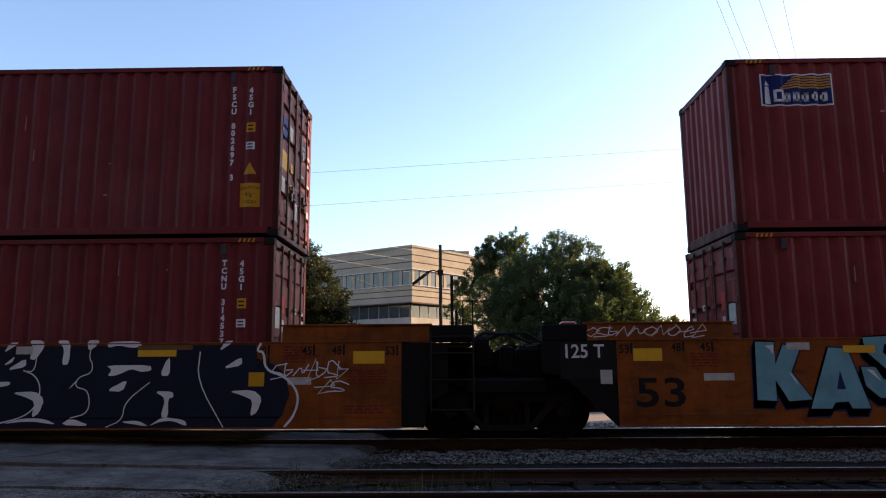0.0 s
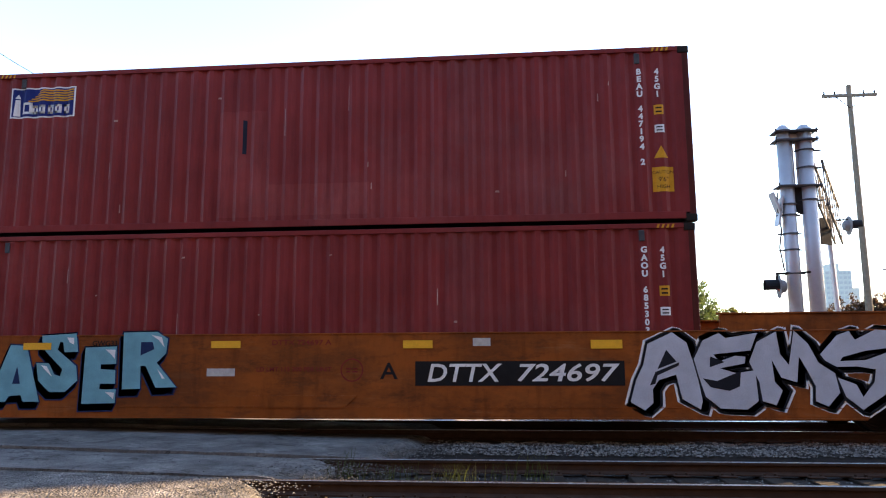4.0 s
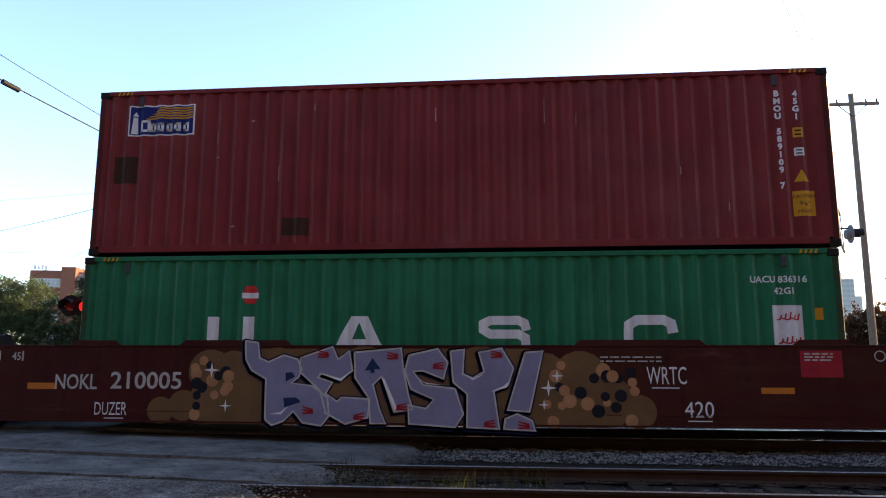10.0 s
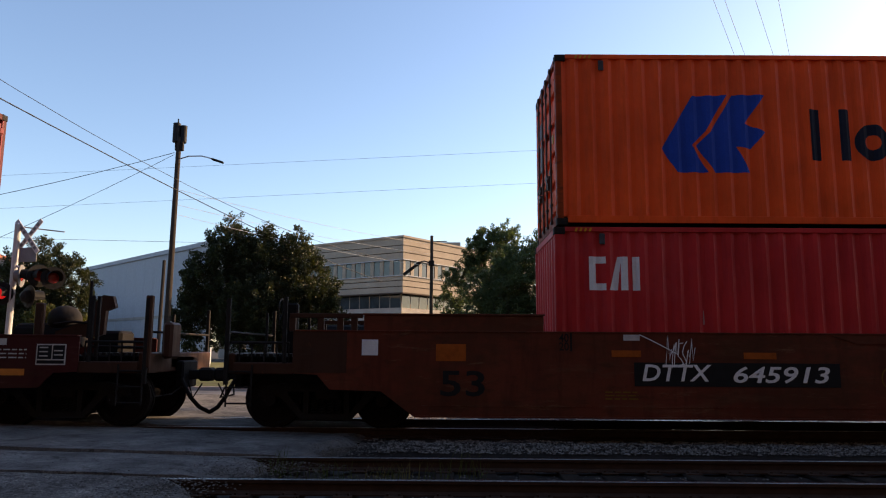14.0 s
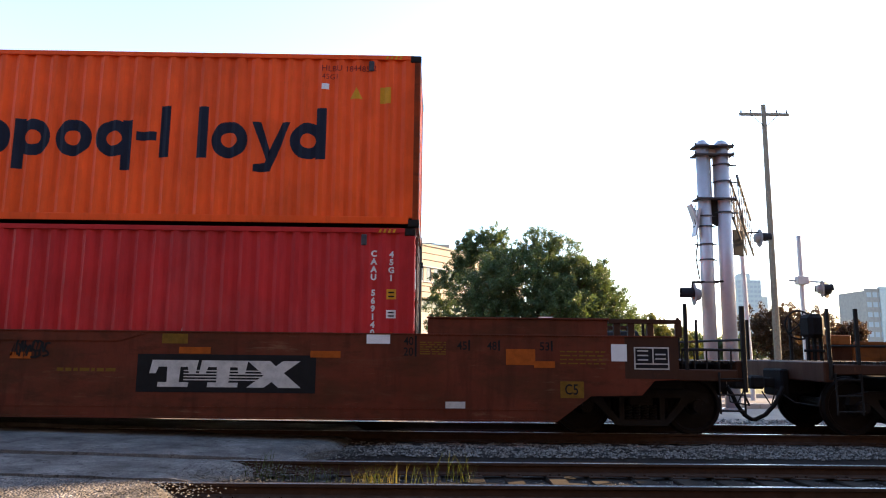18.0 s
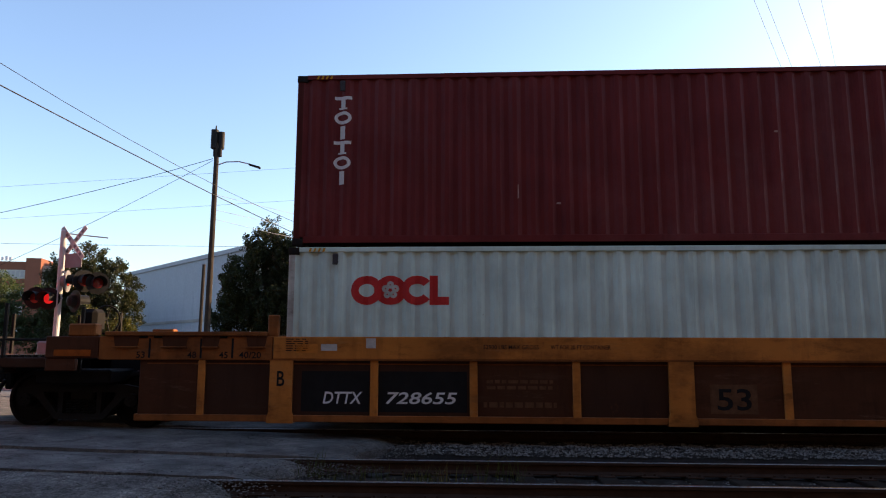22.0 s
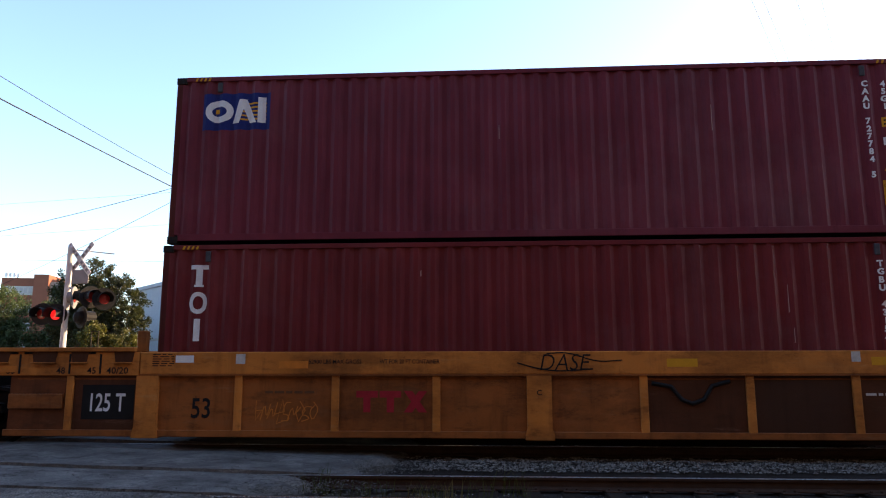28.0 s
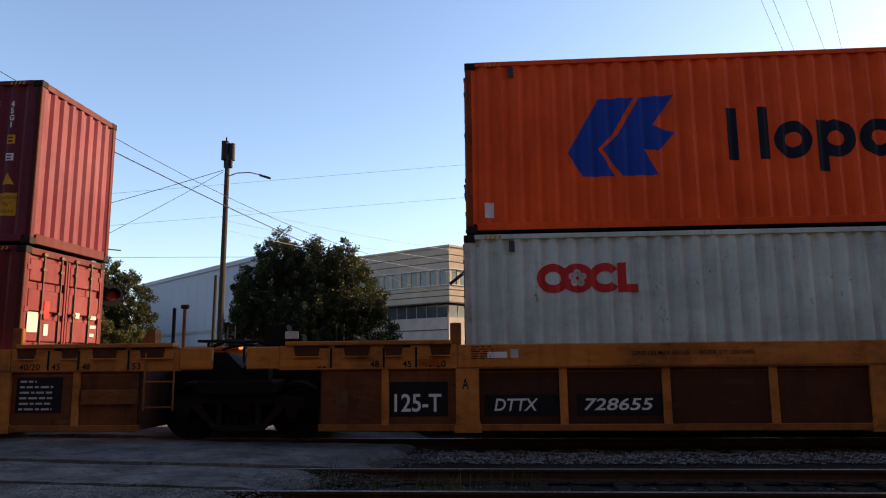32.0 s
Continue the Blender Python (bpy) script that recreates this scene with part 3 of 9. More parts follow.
# the asphalt of the road crossing: strips between the rails, with slots for the flanges
def strip(y0, y1, x_end, wob, seed, z_off=0.0, front=False):
    bm = bmesh.new()
    n, m = 70, 6
    grid = []
    for j in range(m + 1):
        row = []
        for i in range(n + 1):
            v = j / m
            y = y0 + (y1 - y0) * v
            xe = x_end(v) + wob * noise.noise((v * 3.1, seed, 0.7))
            x = -40 + (xe + 40) * (i / n) ** 0.35
            ed = min(1.0, (xe - x) / 0.35)
            z = hump(x) + z_off + 0.012 * noise.noise((x * 1.7, y * 1.7, seed)) + 0.004 * noise.noise((x * 9, y * 9, seed)) - 0.10 * (1 - ed) ** 2
            if front and v < 0.2:
                z -= 0.05 * (0.2 - v) / 0.2
            row.append(bm.verts.new((x, y + 0.012 * noise.noise((x * 2, y, seed)), z)))
        grid.append(row)
    for j in range(m):
        for i in range(n):
            bm.faces.new((grid[j][i], grid[j][i + 1], grid[j + 1][i + 1], grid[j + 1][i]))
    edge = [e for e in bm.edges if e.is_boundary]
    r = bmesh.ops.extrude_edge_only(bm, edges=edge)
    for v in [g for g in r["geom"] if isinstance(g, bmesh.types.BMVert)]:
        v.co.z = -0.24
    bmesh.ops.recalc_face_normals(bm, faces=bm.faces[:])
    return bm


road = thing("crossing_road", (0, 0, 0), "worn grey asphalt road over the level crossing", "road", kind="structure")
G = 0.7175 + 0.035
part("asphalt_strip", strip(2.0, NEAR_T - G - 0.05, lambda v: -2.35 - 1.9 * abs(v - 0.72) ** 2 - 0.25 * (v > 0.9), 0.35, 3.0, 0.0, True), "asphalt", road)
part("asphalt_strip", strip(NEAR_T - G + 0.10, NEAR_T + G - 0.10, lambda v: -2.5 + 0.35 * v, 0.4, 5.0), "asphalt_fine", road)
part("asphalt_strip", strip(NEAR_T + G + 0.05, FAR_T - G - 0.07, lambda v: -2.0 + 1.25 * v - 0.5 * v * v, 0.5, 7.0, 0.02), "asphalt_fine", road)
part("asphalt_strip", strip(FAR_T - G + 0.11, FAR_T + G - 0.11, lambda v: -1.2, 0.3, 9.0, 0.06), "asphalt_fine", road)
part("asphalt_strip", strip(FAR_T + G + 0.075, 19.5, lambda v: -1.0 + 0.8 * v, 0.5, 11.0, 0.0), "asphalt_fine", road)


def rail_bm(x0, x1, y):
    web, head = bmesh.new(), bmesh.new()
    prof = [(-0.07, -0.155), (0.07, -0.155), (0.07, -0.14), (0.012, -0.115), (0.010, -0.045), (0.035, -0.035), (0.036, -0.006), (-0.036, -0.006), (-0.035, -0.035), (-0.010, -0.045), (-0.012, -0.115), (-0.07, -0.14)]
    ends = [[web.verts.new((x, y + a, b)) for a, b in prof] for x in (x0, x1)]
    n = len(prof)
    for i in range(n):
        web.faces.new((ends[0][i], ends[0][(i + 1) % n], ends[1][(i + 1) % n], ends[1][i]))
    box(head, x0, x1, y - 0.030, y + 0.030, -0.0055, 0.0, 0.002)
    bmesh.ops.recalc_face_normals(web, faces=web.faces[:])
    return web, head


def track(name, y, z, tie_x0, tie_x1, label):
    t = thing(name, (0, y, z), label, "railway track", kind="structure")
    for s in (-1, 1):
        web, head = rail_bm(-90, 130, s * 0.7525)
        r = part("rail", web, "rail_rust", t, "rusty steel rail")
        part("rail_head", head, "bright_steel", r, "shiny worn rail head")
    tie = pydata("tie", [], [], "tie")
    b2 = cube(-0.115, 0.115, -1.3, 1.3, -0.33, -0.158, 0.012)
    b2.to_mesh(tie)
    b2.free()
    plate = pydata("tie_plate", [], [], "rail_rust")
    b2 = cube(-0.1, 0.1, -0.17, 0.17, -0.158, -0.143, 0.004)
    for sx, sy in ((-0.06, -0.09), (0.06, -0.09), (-0.06, 0.09), (0.06, 0.09)):
        box(b2, sx - 0.012, sx + 0.012, sy - 0.016, sy + 0.016, -0.145, -0.118, 0.003)
    b2.to_mesh(plate)
    b2.free()
    rng, x = random.Random(len(name)), tie_x0
    while x < tie_x1:
        o = part("tie", tie, "tie", t, loc=(x, rng.uniform(-0.06, 0.06), rng.uniform(-0.012, 0.004)))
        o.rotation_euler.z = rng.uniform(-0.03, 0.03)
        for s in (-1, 1):
            part("tie_plate", plate, "rail_rust", t, loc=(x, s * 0.7525, 0))
        x += 0.52 + rng.uniform(-0.03, 0.03)
    return t


track("track_near", NEAR_T, 0.0, -2.6, 14, "empty track with rusty rails on wooden ties")
track("track_far", FAR_T, RAIL, -1.2, 16, "track under the train on wooden ties")

# loose ballast stones, joined
rng = random.Random(11)
def stones(name, n, where, size, label):
    vs, fs = [], []
    for _ in range(n):
        x, y = where()
        z = bed_z(x, y) if y < 14.9 else -0.1
        s = rng.uniform(*size)
        k = len(vs)
        for d in ((1, 0, 0), (-1, 0, 0), (0, 1, 0), (0, -1, 0), (0, 0, 1), (0, 0, -0.6)):
            j = [rng.uniform(-0.35, 0.35) for _ in range(3)]
            vs.append((x + s * (d[0] + j[0]), y + s * (d[1] + j[1]), z + s * (0.75 * d[2] + 0.3 * j[2] + 0.25)))
        for f in ((0, 2, 4), (2, 1, 4), (1, 3, 4), (3, 0, 4), (2, 0, 5), (1, 2, 5), (3, 1, 5), (0, 3, 5)):
            fs.append(tuple(k + q for q in f))
    return tagged(new(name, pydata(name, vs, fs, "stone")), label, "ballast", kind="stuff")


def between():
    while True:
        x, y = rng.uniform(-2.2, 9), rng.uniform(9.25, 11.35)
        if x > -1.6 + 0.5 * (y - 9.25) or rng.random() < 0.25:
            return x, y


stones("ballast_stones", 21000, between, (0.010, 0.024), "grey crushed stones between the two tracks")
stones("ballast_stones", 1500, lambda: (rng.uniform(-2.4, 9), rng.uniform(7.75, 8.95)), (0.008, 0.018), "small stones and grit between the rails")
stones("ballast_stones", 2400, lambda: (rng.uniform(-2.2, 9), rng.uniform(6.6, 7.5)), (0.014, 0.03), "small stones beside the near rail")
stones("ballast_stones", 9000, lambda: (rng.uniform(-9, 9), rng.uniform(13.2, 16.2)), (0.018, 0.04), "grey crushed stones behind the train")


def edge_grit():
    """Crumbs of asphalt along the broken ends of the road strips."""
    while True:
        x, y = rng.gauss(-2.0, 0.45), rng.uniform(7.7, 11.2)
        if y > 9.2:
            x += 0.45 * (y - 9.2)
        if not 8.95 < y < 9.2:
            return x, y


def on_road(n, where, size, label):
    vs, fs = [], []
    for _ in range(n):
        x, y = where()
        z = max(bed_z(x, y), hump(x) - 0.05 * max(0, x + 2.6))
        s = rng.uniform(*size)
        k = len(vs)
        for d in ((1, 0, 0), (-1, 0, 0), (0, 1, 0), (0, -1, 0), (0, 0, 1), (0, 0, -0.6)):
            vs.append((x + s * (d[0] + rng.uniform(-0.35, 0.35)), y + s * (d[1] + rng.uniform(-0.35, 0.35)), z + s * (0.7 * d[2] + 0.2)))
        for f in ((0, 2, 4), (2, 1, 4), (1, 3, 4), (3, 0, 4), (2, 0, 5), (1, 2, 5), (3, 1, 5), (0, 3, 5)):
            fs.append(tuple(k + q for q in f))
    return tagged(new("grit", pydata("grit", vs, fs, "grit")), label, "gravel", kind="stuff")


on_road(2400, edge_grit, (0.004, 0.014), "loose grit along the broken asphalt edge")
on_road(900, lambda: (rng.gauss(-2.75, 0.3), rng.uniform(5.4, 7.5)), (0.006, 0.018), "loose grit along the front asphalt edge")
on_road(500, lambda: (rng.uniform(-9, -2.4), rng.choice((rng.uniform(5.5, 7.45), rng.uniform(7.75, 8.9), rng.uniform(9.2, 11.3)))), (0.004, 0.012), "scattered grit on the asphalt")


# tufts of grass by the end of the asphalt
def tuft(x, y, r, n, h, dry, z=-0.17):
    vs, fs = [], []
    for _ in range(n):
        a, d = rng.uniform(0, 6.283), r * rng.random() ** 0.6
        px, py, b = x + d * math.cos(a), y + 0.6 * d * math.sin(a), rng.uniform(0, 6.283)
        hh, w = h * rng.uniform(0.5, 1.15), rng.uniform(0.003, 0.006)
        lx, ly = rng.uniform(-0.5, 0.5) * hh, rng.uniform(-0.4, 0.4) * hh
        k, c, s = len(vs), math.cos(b), math.sin(b)
        vs += [(px - w * c, py - w * s, z), (px + w * c, py + w * s, z), (px + 0.35 * lx + 0.7 * w * c, py + 0.35 * ly, z + 0.6 * hh),
               (px + 0.35 * lx - 0.7 * w * c, py + 0.35 * ly, z + 0.6 * hh), (px + lx, py + ly, z + hh)]
        fs += [(k, k + 1, k + 2, k + 3), (k + 3, k + 2, k + 4)]
    return tagged(new("grass_tuft", pydata("grass_tuft", vs, fs, "grass_dry" if dry else "grass")),
                  "dry yellow grass tuft between the rails" if dry else "green weeds growing between the rails", "grass", "weeds by the track", "stuff")


for x, y, r, n, h, dry in ((-2.05, 8.75, 0.22, 70, 0.34, 0), (-1.85, 8.55, 0.2, 40, 0.22, 0), (-1.45, 8.35, 0.2, 50, 0.26, 0), (-1.15, 8.5, 0.15, 24, 0.25, 0), (-0.75, 8.15, 0.22, 60, 0.24, 1),
                           (-0.62, 7.95, 0.14, 60, 0.3, 0), (-0.45, 8.3, 0.2, 40, 0.28, 1), (-0.1, 8.4, 0.16, 26, 0.26, 0), (0.25, 8.7, 0.3, 36, 0.36, 0), (0.45, 8.6, 0.2, 14, 0.32, 0), (-1.0, 7.9, 0.25, 30, 0.18, 0)):
    tuft(x, y, r, n // 2, h, dry)
bm = bmesh.new()
shape(bm, [(-0.09, 0.0), (0.08, -0.01), (0.1, 0.03), (0.02, 0.05), (-0.08, 0.035)])
bmesh.ops.extrude_face_region(bm, geom=bm.faces[:])
for v in bm.verts[5:]:
    v.co.y += 0.08
bm.verts.ensure_lookup_table()
litter = part("litter", bm, "sign_white", loc=(1.28, 7.9, -0.14))
tagged(litter, "crumpled white scrap of paper between the rails", "litter")

# ---- behind the tracks ----
def tree(name, x, y, z, trunk_r, trunk_h, blobs, leaves, size, material, label, seed, rise=0.45, loose=0.0):
    """A tapered trunk with limbs; leafy shoots stand out from uneven lobes, with gaps between them.
    rise: how far the shoots turn upwards; loose: the share of shoots left bare."""
    r = random.Random(seed)
    t = thing(name, (x, y, z), label, "tree", "trees behind the tracks")
    bm = bmesh.new()
    tube(bm, (0, 0, 0), (0.1, 0, trunk_h), trunk_r, trunk_r * 0.6, 10)
    # shoots: foot, tip, radius
    shoots = []
    for bx, by, bz, br in blobs:
        c = Vector((bx, by, bz))
        foot = Vector((0.1, 0, trunk_h * r.uniform(0.5, 1)))
        tube(bm, foot, (bx * 0.8, by * 0.8, bz), trunk_r * 0.4, trunk_r * 0.1, 6)
        for _ in range(int(20 + 42 * br * br)):
            d = Vector((r.gauss(0, 1), r.gauss(0, 1), r.gauss(0.1, 1))).normalized()
            inner = r.random() < 0.25
            a = c + d * br * (r.uniform(0.15, 0.55) if inner else r.uniform(0.6, 0.82))
            way = (d + Vector((r.gauss(0, 0.25), r.gauss(0, 0.25), rise + r.gauss(0, 0.2)))).normalized()
            q = a + way * br * (r.uniform(0.16, 0.36) + (0.16 if r.random() < 0.15 else 0.0))
            if a.z < 0.3 or (not inner and r.random() < loose):
                continue
            shoots.append((a, q, min(0.22, max(0.08, br * r.uniform(0.05, 0.11)))))
            if r.random() < 0.22:
                tube(bm, c.lerp(a, 0.3), q, trunk_r * 0.07, 0.008, 4, False)
    part("trunk", bm, "bark", t)
    size *= 0.42
    weight = [(q - a).length * cr for a, q, cr in shoots]
    vs, fs = [], []
    for a, q, cr in r.choices(shoots, weight, k=int(leaves * 1.5)):
        f = r.random() ** 0.8
        way = (q - a).normalized()
        u = way.orthogonal().normalized()
        v = way.cross(u)
        g, w0 = r.uniform(0, 6.283), cr * (1.15 - 0.95 * f) * math.sqrt(r.random())
        side = u * math.cos(g) + v * math.sin(g)
        e = a.lerp(q, f) + side * w0
        for _ in range(4):
            p = e + Vector((r.uniform(-1, 1), r.uniform(-1, 1), r.uniform(-1, 1))) * size * 1.0
            d = (way * 0.8 + side * 0.7 + Vector((r.uniform(-1, 1), r.uniform(-1, 1), r.uniform(-1, 1))) * 0.8).normalized()
            w = d.orthogonal().normalized() * (size * r.uniform(0.24, 0.42))
            w.rotate(Matrix.Rotation(r.uniform(0, 6.28), 3, d))
            L = d * size * r.uniform(0.7, 1.3)
            k = len(vs)
            vs += [tuple(p), tuple(p + L * 0.5 + w), tuple(p + L), tuple(p + L * 0.5 - w)]
            fs.append((k, k + 1, k + 2, k + 3))
    part("crown", pydata("crown", vs, fs, material), material, t)
    return t


tree("tree", 6.6, 45, -0.1, 0.35, 3.2,
     [(-4.3, 0, 4.9, 1.5), (-3.4, -0.5, 3.6, 2.0), (-2.6, 0.3, 6.3, 1.6), (-0.8, -0.8, 5.4, 2.8), (0.1, 0, 8.2, 1.4), (1.7, -0.5, 7.4, 1.6), (2.5, -0.5, 5.0, 2.5), (3.4, 0, 6.0, 1.7), (4.3, -0.5, 3.6, 2.0), (1.2, -2, 3.0, 2.8), (-2.4, -1.5, 2.4, 2.2), (5.7, 0, 2.6, 1.4), (5.0, 0.2, 4.3, 1.0), (6.4, 0.2, 3.2, 0.7), (4.2, -1, 1.6, 2.0), (0, -1, 1.6, 2.4)],
     40000, 0.30, "leaf", "broad round leafy tree, sunlit on one side", 3)
tree("tree", 3.2, 52, -0.1, 0.25, 5, [(0.3, 0, 9.5, 1.4), (-0.9, 0, 8.8, 1.1), (1.4, 0, 10.0, 1.1), (-0.6, 0, 7.6, 1.3), (-1.7, 0, 7.2, 1.1), (-2.7, 0, 6.4, 0.9), (-3.3, 0, 5.0, 0.8), (1.5, 0, 8.2, 1.5), (-2.4, 0, 4.6, 1.0), (-3.0, 0, 3.4, 0.9)], 5600, 0.32, "leaf", "taller thin tree behind the round one", 5, 0.4, 0.5)
tree("tree", -10.6, 40, -0.1, 0.3, 2.0,
     [(-1.9, 0, 7.2, 1.5), (-2.3, -0.5, 5.2, 2.1), (-0.2, 0, 6.2, 2.1), (1.8, 0, 6.5, 1.5), (2.6, -0.5, 4.6, 1.9), (-3.0, 0, 3.0, 2.2), (0.2, -1, 3.2, 2.6), (3.0, 0, 2.6, 2.1), (-1.8, 0, 8.4, 0.8), (1.9, 0, 7.7, 0.7), (0.2, 0, 8.0, 0.7)],
     26000, 0.30, "leaf_dark", "dense dark green pyramidal tree", 7, 0.9)
tree("tree", -25.6, 45, -0.1, 0.25, 2.5, [(-0.6, 0, 7.4, 1.2), (-1.6, 0, 5.8, 1.9), (0.8, 0, 5.4, 1.9), (1.6, 0, 3.6, 1.7), (-1.0, 0, 3.4, 2.2)], 9000, 0.32, "leaf_dark", "dark green tree by the white hall", 9)
tree("shrub", -16.0, 30, -0.1, 0.1, 0.6, [(-1.3, 0, 2.5, 0.8), (0, 0, 2.0, 0.9), (1.2, 0, 1.4, 0.7), (-0.6, 0, 1.2, 0.9)], 4000, 0.2, "leaf_dry", "light green bushy shrub behind the crossing", 13, 0.8)
for i, (x, y, s, mt) in enumerate(((-52, 62, 1.15, "leaf_dry"), (-45, 60, 1.0, "leaf"), (-38, 62, 0.85, "leaf"), (-34, 58, 0.7, "leaf_dark"))):
    tree("tree", x, y, -0.1, 0.25, 2, [(-2 * s, 0, 6.6 * s, 2.2 * s), (1.5 * s, 0, 6.0 * s, 2.4 * s), (0, 0, 3.6 * s, 3.0 * s), (3.0 * s, 0, 3.6 * s, 2.0 * s), (-3 * s, 0, 3.4 * s, 2.2 * s)], 7000, 0.42, mt, "distant leafy tree beyond the crossing", 20 + i)
for i, (x, y, s, mt) in enumerate(((17.6, 60, 0.62, "leaf_dry"), (20.8, 62, 0.5, "leaf_dry"), (33, 90, 0.55, "leaf"), (39, 95, 0.5, "leaf"), (47, 110, 0.6, "leaf"), (55, 120, 0.7, "leaf"))):
    tree("tree", x, y, -0.1, 0.2, 1.5, [(-2 * s, 0, 5.6 * s, 2.0 * s), (1.5 * s, 0, 5.6 * s, 2.2 * s), (0, 0, 3.6 * s, 3.0 * s), (3.4 * s, 0, 3.2 * s, 2.2 * s), (-3.4 * s, 0, 3.4 * s, 2.2 * s)], 4500, 0.36, mt, "low sunlit tree in the distance", 40 + i)
for i, (x, s) in enumerate(((22.0, 0.75), (24.6, 0.7), (27.5, 0.6))):
    tree("tree", x, 45 + i, -0.1, 0.2, 1.5, [(-1.4 * s, 0, 4.6 * s, 1.7 * s), (1.2 * s, 0, 4.9 * s, 1.6 * s), (0, 0, 3.0 * s, 2.4 * s)], 3800, 0.3, "leaf_rust", "dark reddish ornamental tree", 60 + i, 0.4, 0.2)


# the office building: two faces meet at a corner towards the tracks
def office():
    t = thing("office_building", (-5.0, 81, -0.1), "cream three-storey office block with ribbon windows", "building")
    H = 14.5
    # left face runs back to the left, right face back to the right
    lu, ru = Vector((-0.83, 0.56, 0)).normalized(), Vector((0.62, 0.79, 0)).normalized()
    LL, RL = 34.0, 30.0

    def quad_block(bm, u, n, a, b, z0, z1, d0, d1):
        p = [u * a - n * d0, u * b - n * d0, u * b - n * d1, u * a - n * d1]
        lo = [bm.verts.new((q.x, q.y, z0)) for q in p]
        hi = [bm.verts.new((q.x, q.y, z1)) for q in p]
        for i in range(4):
            bm.faces.new((lo[i], lo[(i + 1) % 4], hi[(i + 1) % 4], hi[i]))
        bm.faces.new(lo[::-1])
        bm.faces.new(hi)
        bmesh.ops.recalc_face_normals(bm, faces=bm.faces[:])
        return bm

    for u, n, L in ((lu, Vector((-0.56, -0.83, 0)), LL), (ru, Vector((0.79, -0.62, 0)), RL)):
        n = n.normalized()
        # set-back ground floor, glass under the overhang, two panelled storeys with a window row between them
        part("wall", quad_block(bmesh.new(), u, -n, 1.2, L, 0.0, 6.35, -1.2, -1.7), "concrete", t, "pale set-back ground floor wall")
        part("window_band", quad_block(bmesh.new(), u, -n, 1.2, L, 6.35, 7.95, -1.25, -1.6), "window", t, "dark glass band under the overhang")
        mullion = part("mullion", quad_block(bmesh.new(), u, -n, 1.2, 1.28, 6.35, 7.95, -1.21, -1.3), "facade", t).data
        for k in range(1, int(L / 1.6)):
            part("mullion", mullion, "facade", t, loc=tuple(u * 1.6 * k))
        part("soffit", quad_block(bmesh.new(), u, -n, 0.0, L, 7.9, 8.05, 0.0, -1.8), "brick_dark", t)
        for z0, z1 in ((8.05, 8.7), (8.8, 9.4), (9.5, 10.1), (11.92, 12.7), (12.8, 13.55), (13.65, H)):
            part("wall_panel", quad_block(bmesh.new(), u, -n, 0, L, z0, z1, 0.0, -0.5), "facade", t, "brownish ribbed facade panel")
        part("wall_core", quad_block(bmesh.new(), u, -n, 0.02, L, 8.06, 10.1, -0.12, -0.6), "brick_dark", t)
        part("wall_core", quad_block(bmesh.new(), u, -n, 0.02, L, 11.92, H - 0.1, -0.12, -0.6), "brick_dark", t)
        for z in (9.98, 11.86):
            part("ledge", quad_block(bmesh.new(), u, -n, -0.12, L, z, z + 0.09, 0.16, -0.3), "facade_white", t)
        part("window_band", quad_block(bmesh.new(), u, -n, 0.1, L, 10.1, 11.9, -0.16, -0.5), "window", t, "dark ribbon window")
        pier = quad_block(bmesh.new(), u, -n, 0.0, 0.55, 10.1, 11.9, -0.08, -0.4)
        me = part("pier", pier, "facade", t).data
        for k in range(1, int(L / 1.5)):
            part("pier", me, "facade", t, loc=tuple(u * 1.5 * k))
        part("cornice", quad_block(bmesh.new(), u, -n, -0.15, L, H, H + 0.25, 0.15, -0.5), "facade", t)
    bm = bmesh.new()
    a, b, c = lu * LL, ru * RL, lu * LL + ru * RL
    bm.faces.new([bm.verts.new((q.x, q.y, H - 0.1)) for q in (Vector((0, 0, 0)), b, c, a)])
    part("roof", bm, "concrete", t)
    # course lines on the shaded ground floor
    n = Vector((-0.56, -0.83, 0)).normalized()
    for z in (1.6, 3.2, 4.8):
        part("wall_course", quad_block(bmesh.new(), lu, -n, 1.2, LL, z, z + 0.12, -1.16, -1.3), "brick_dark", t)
    part("roof_plant", cube(2, 7, 14, 20, H - 0.1, H + 1.6), "facade", t)


office()


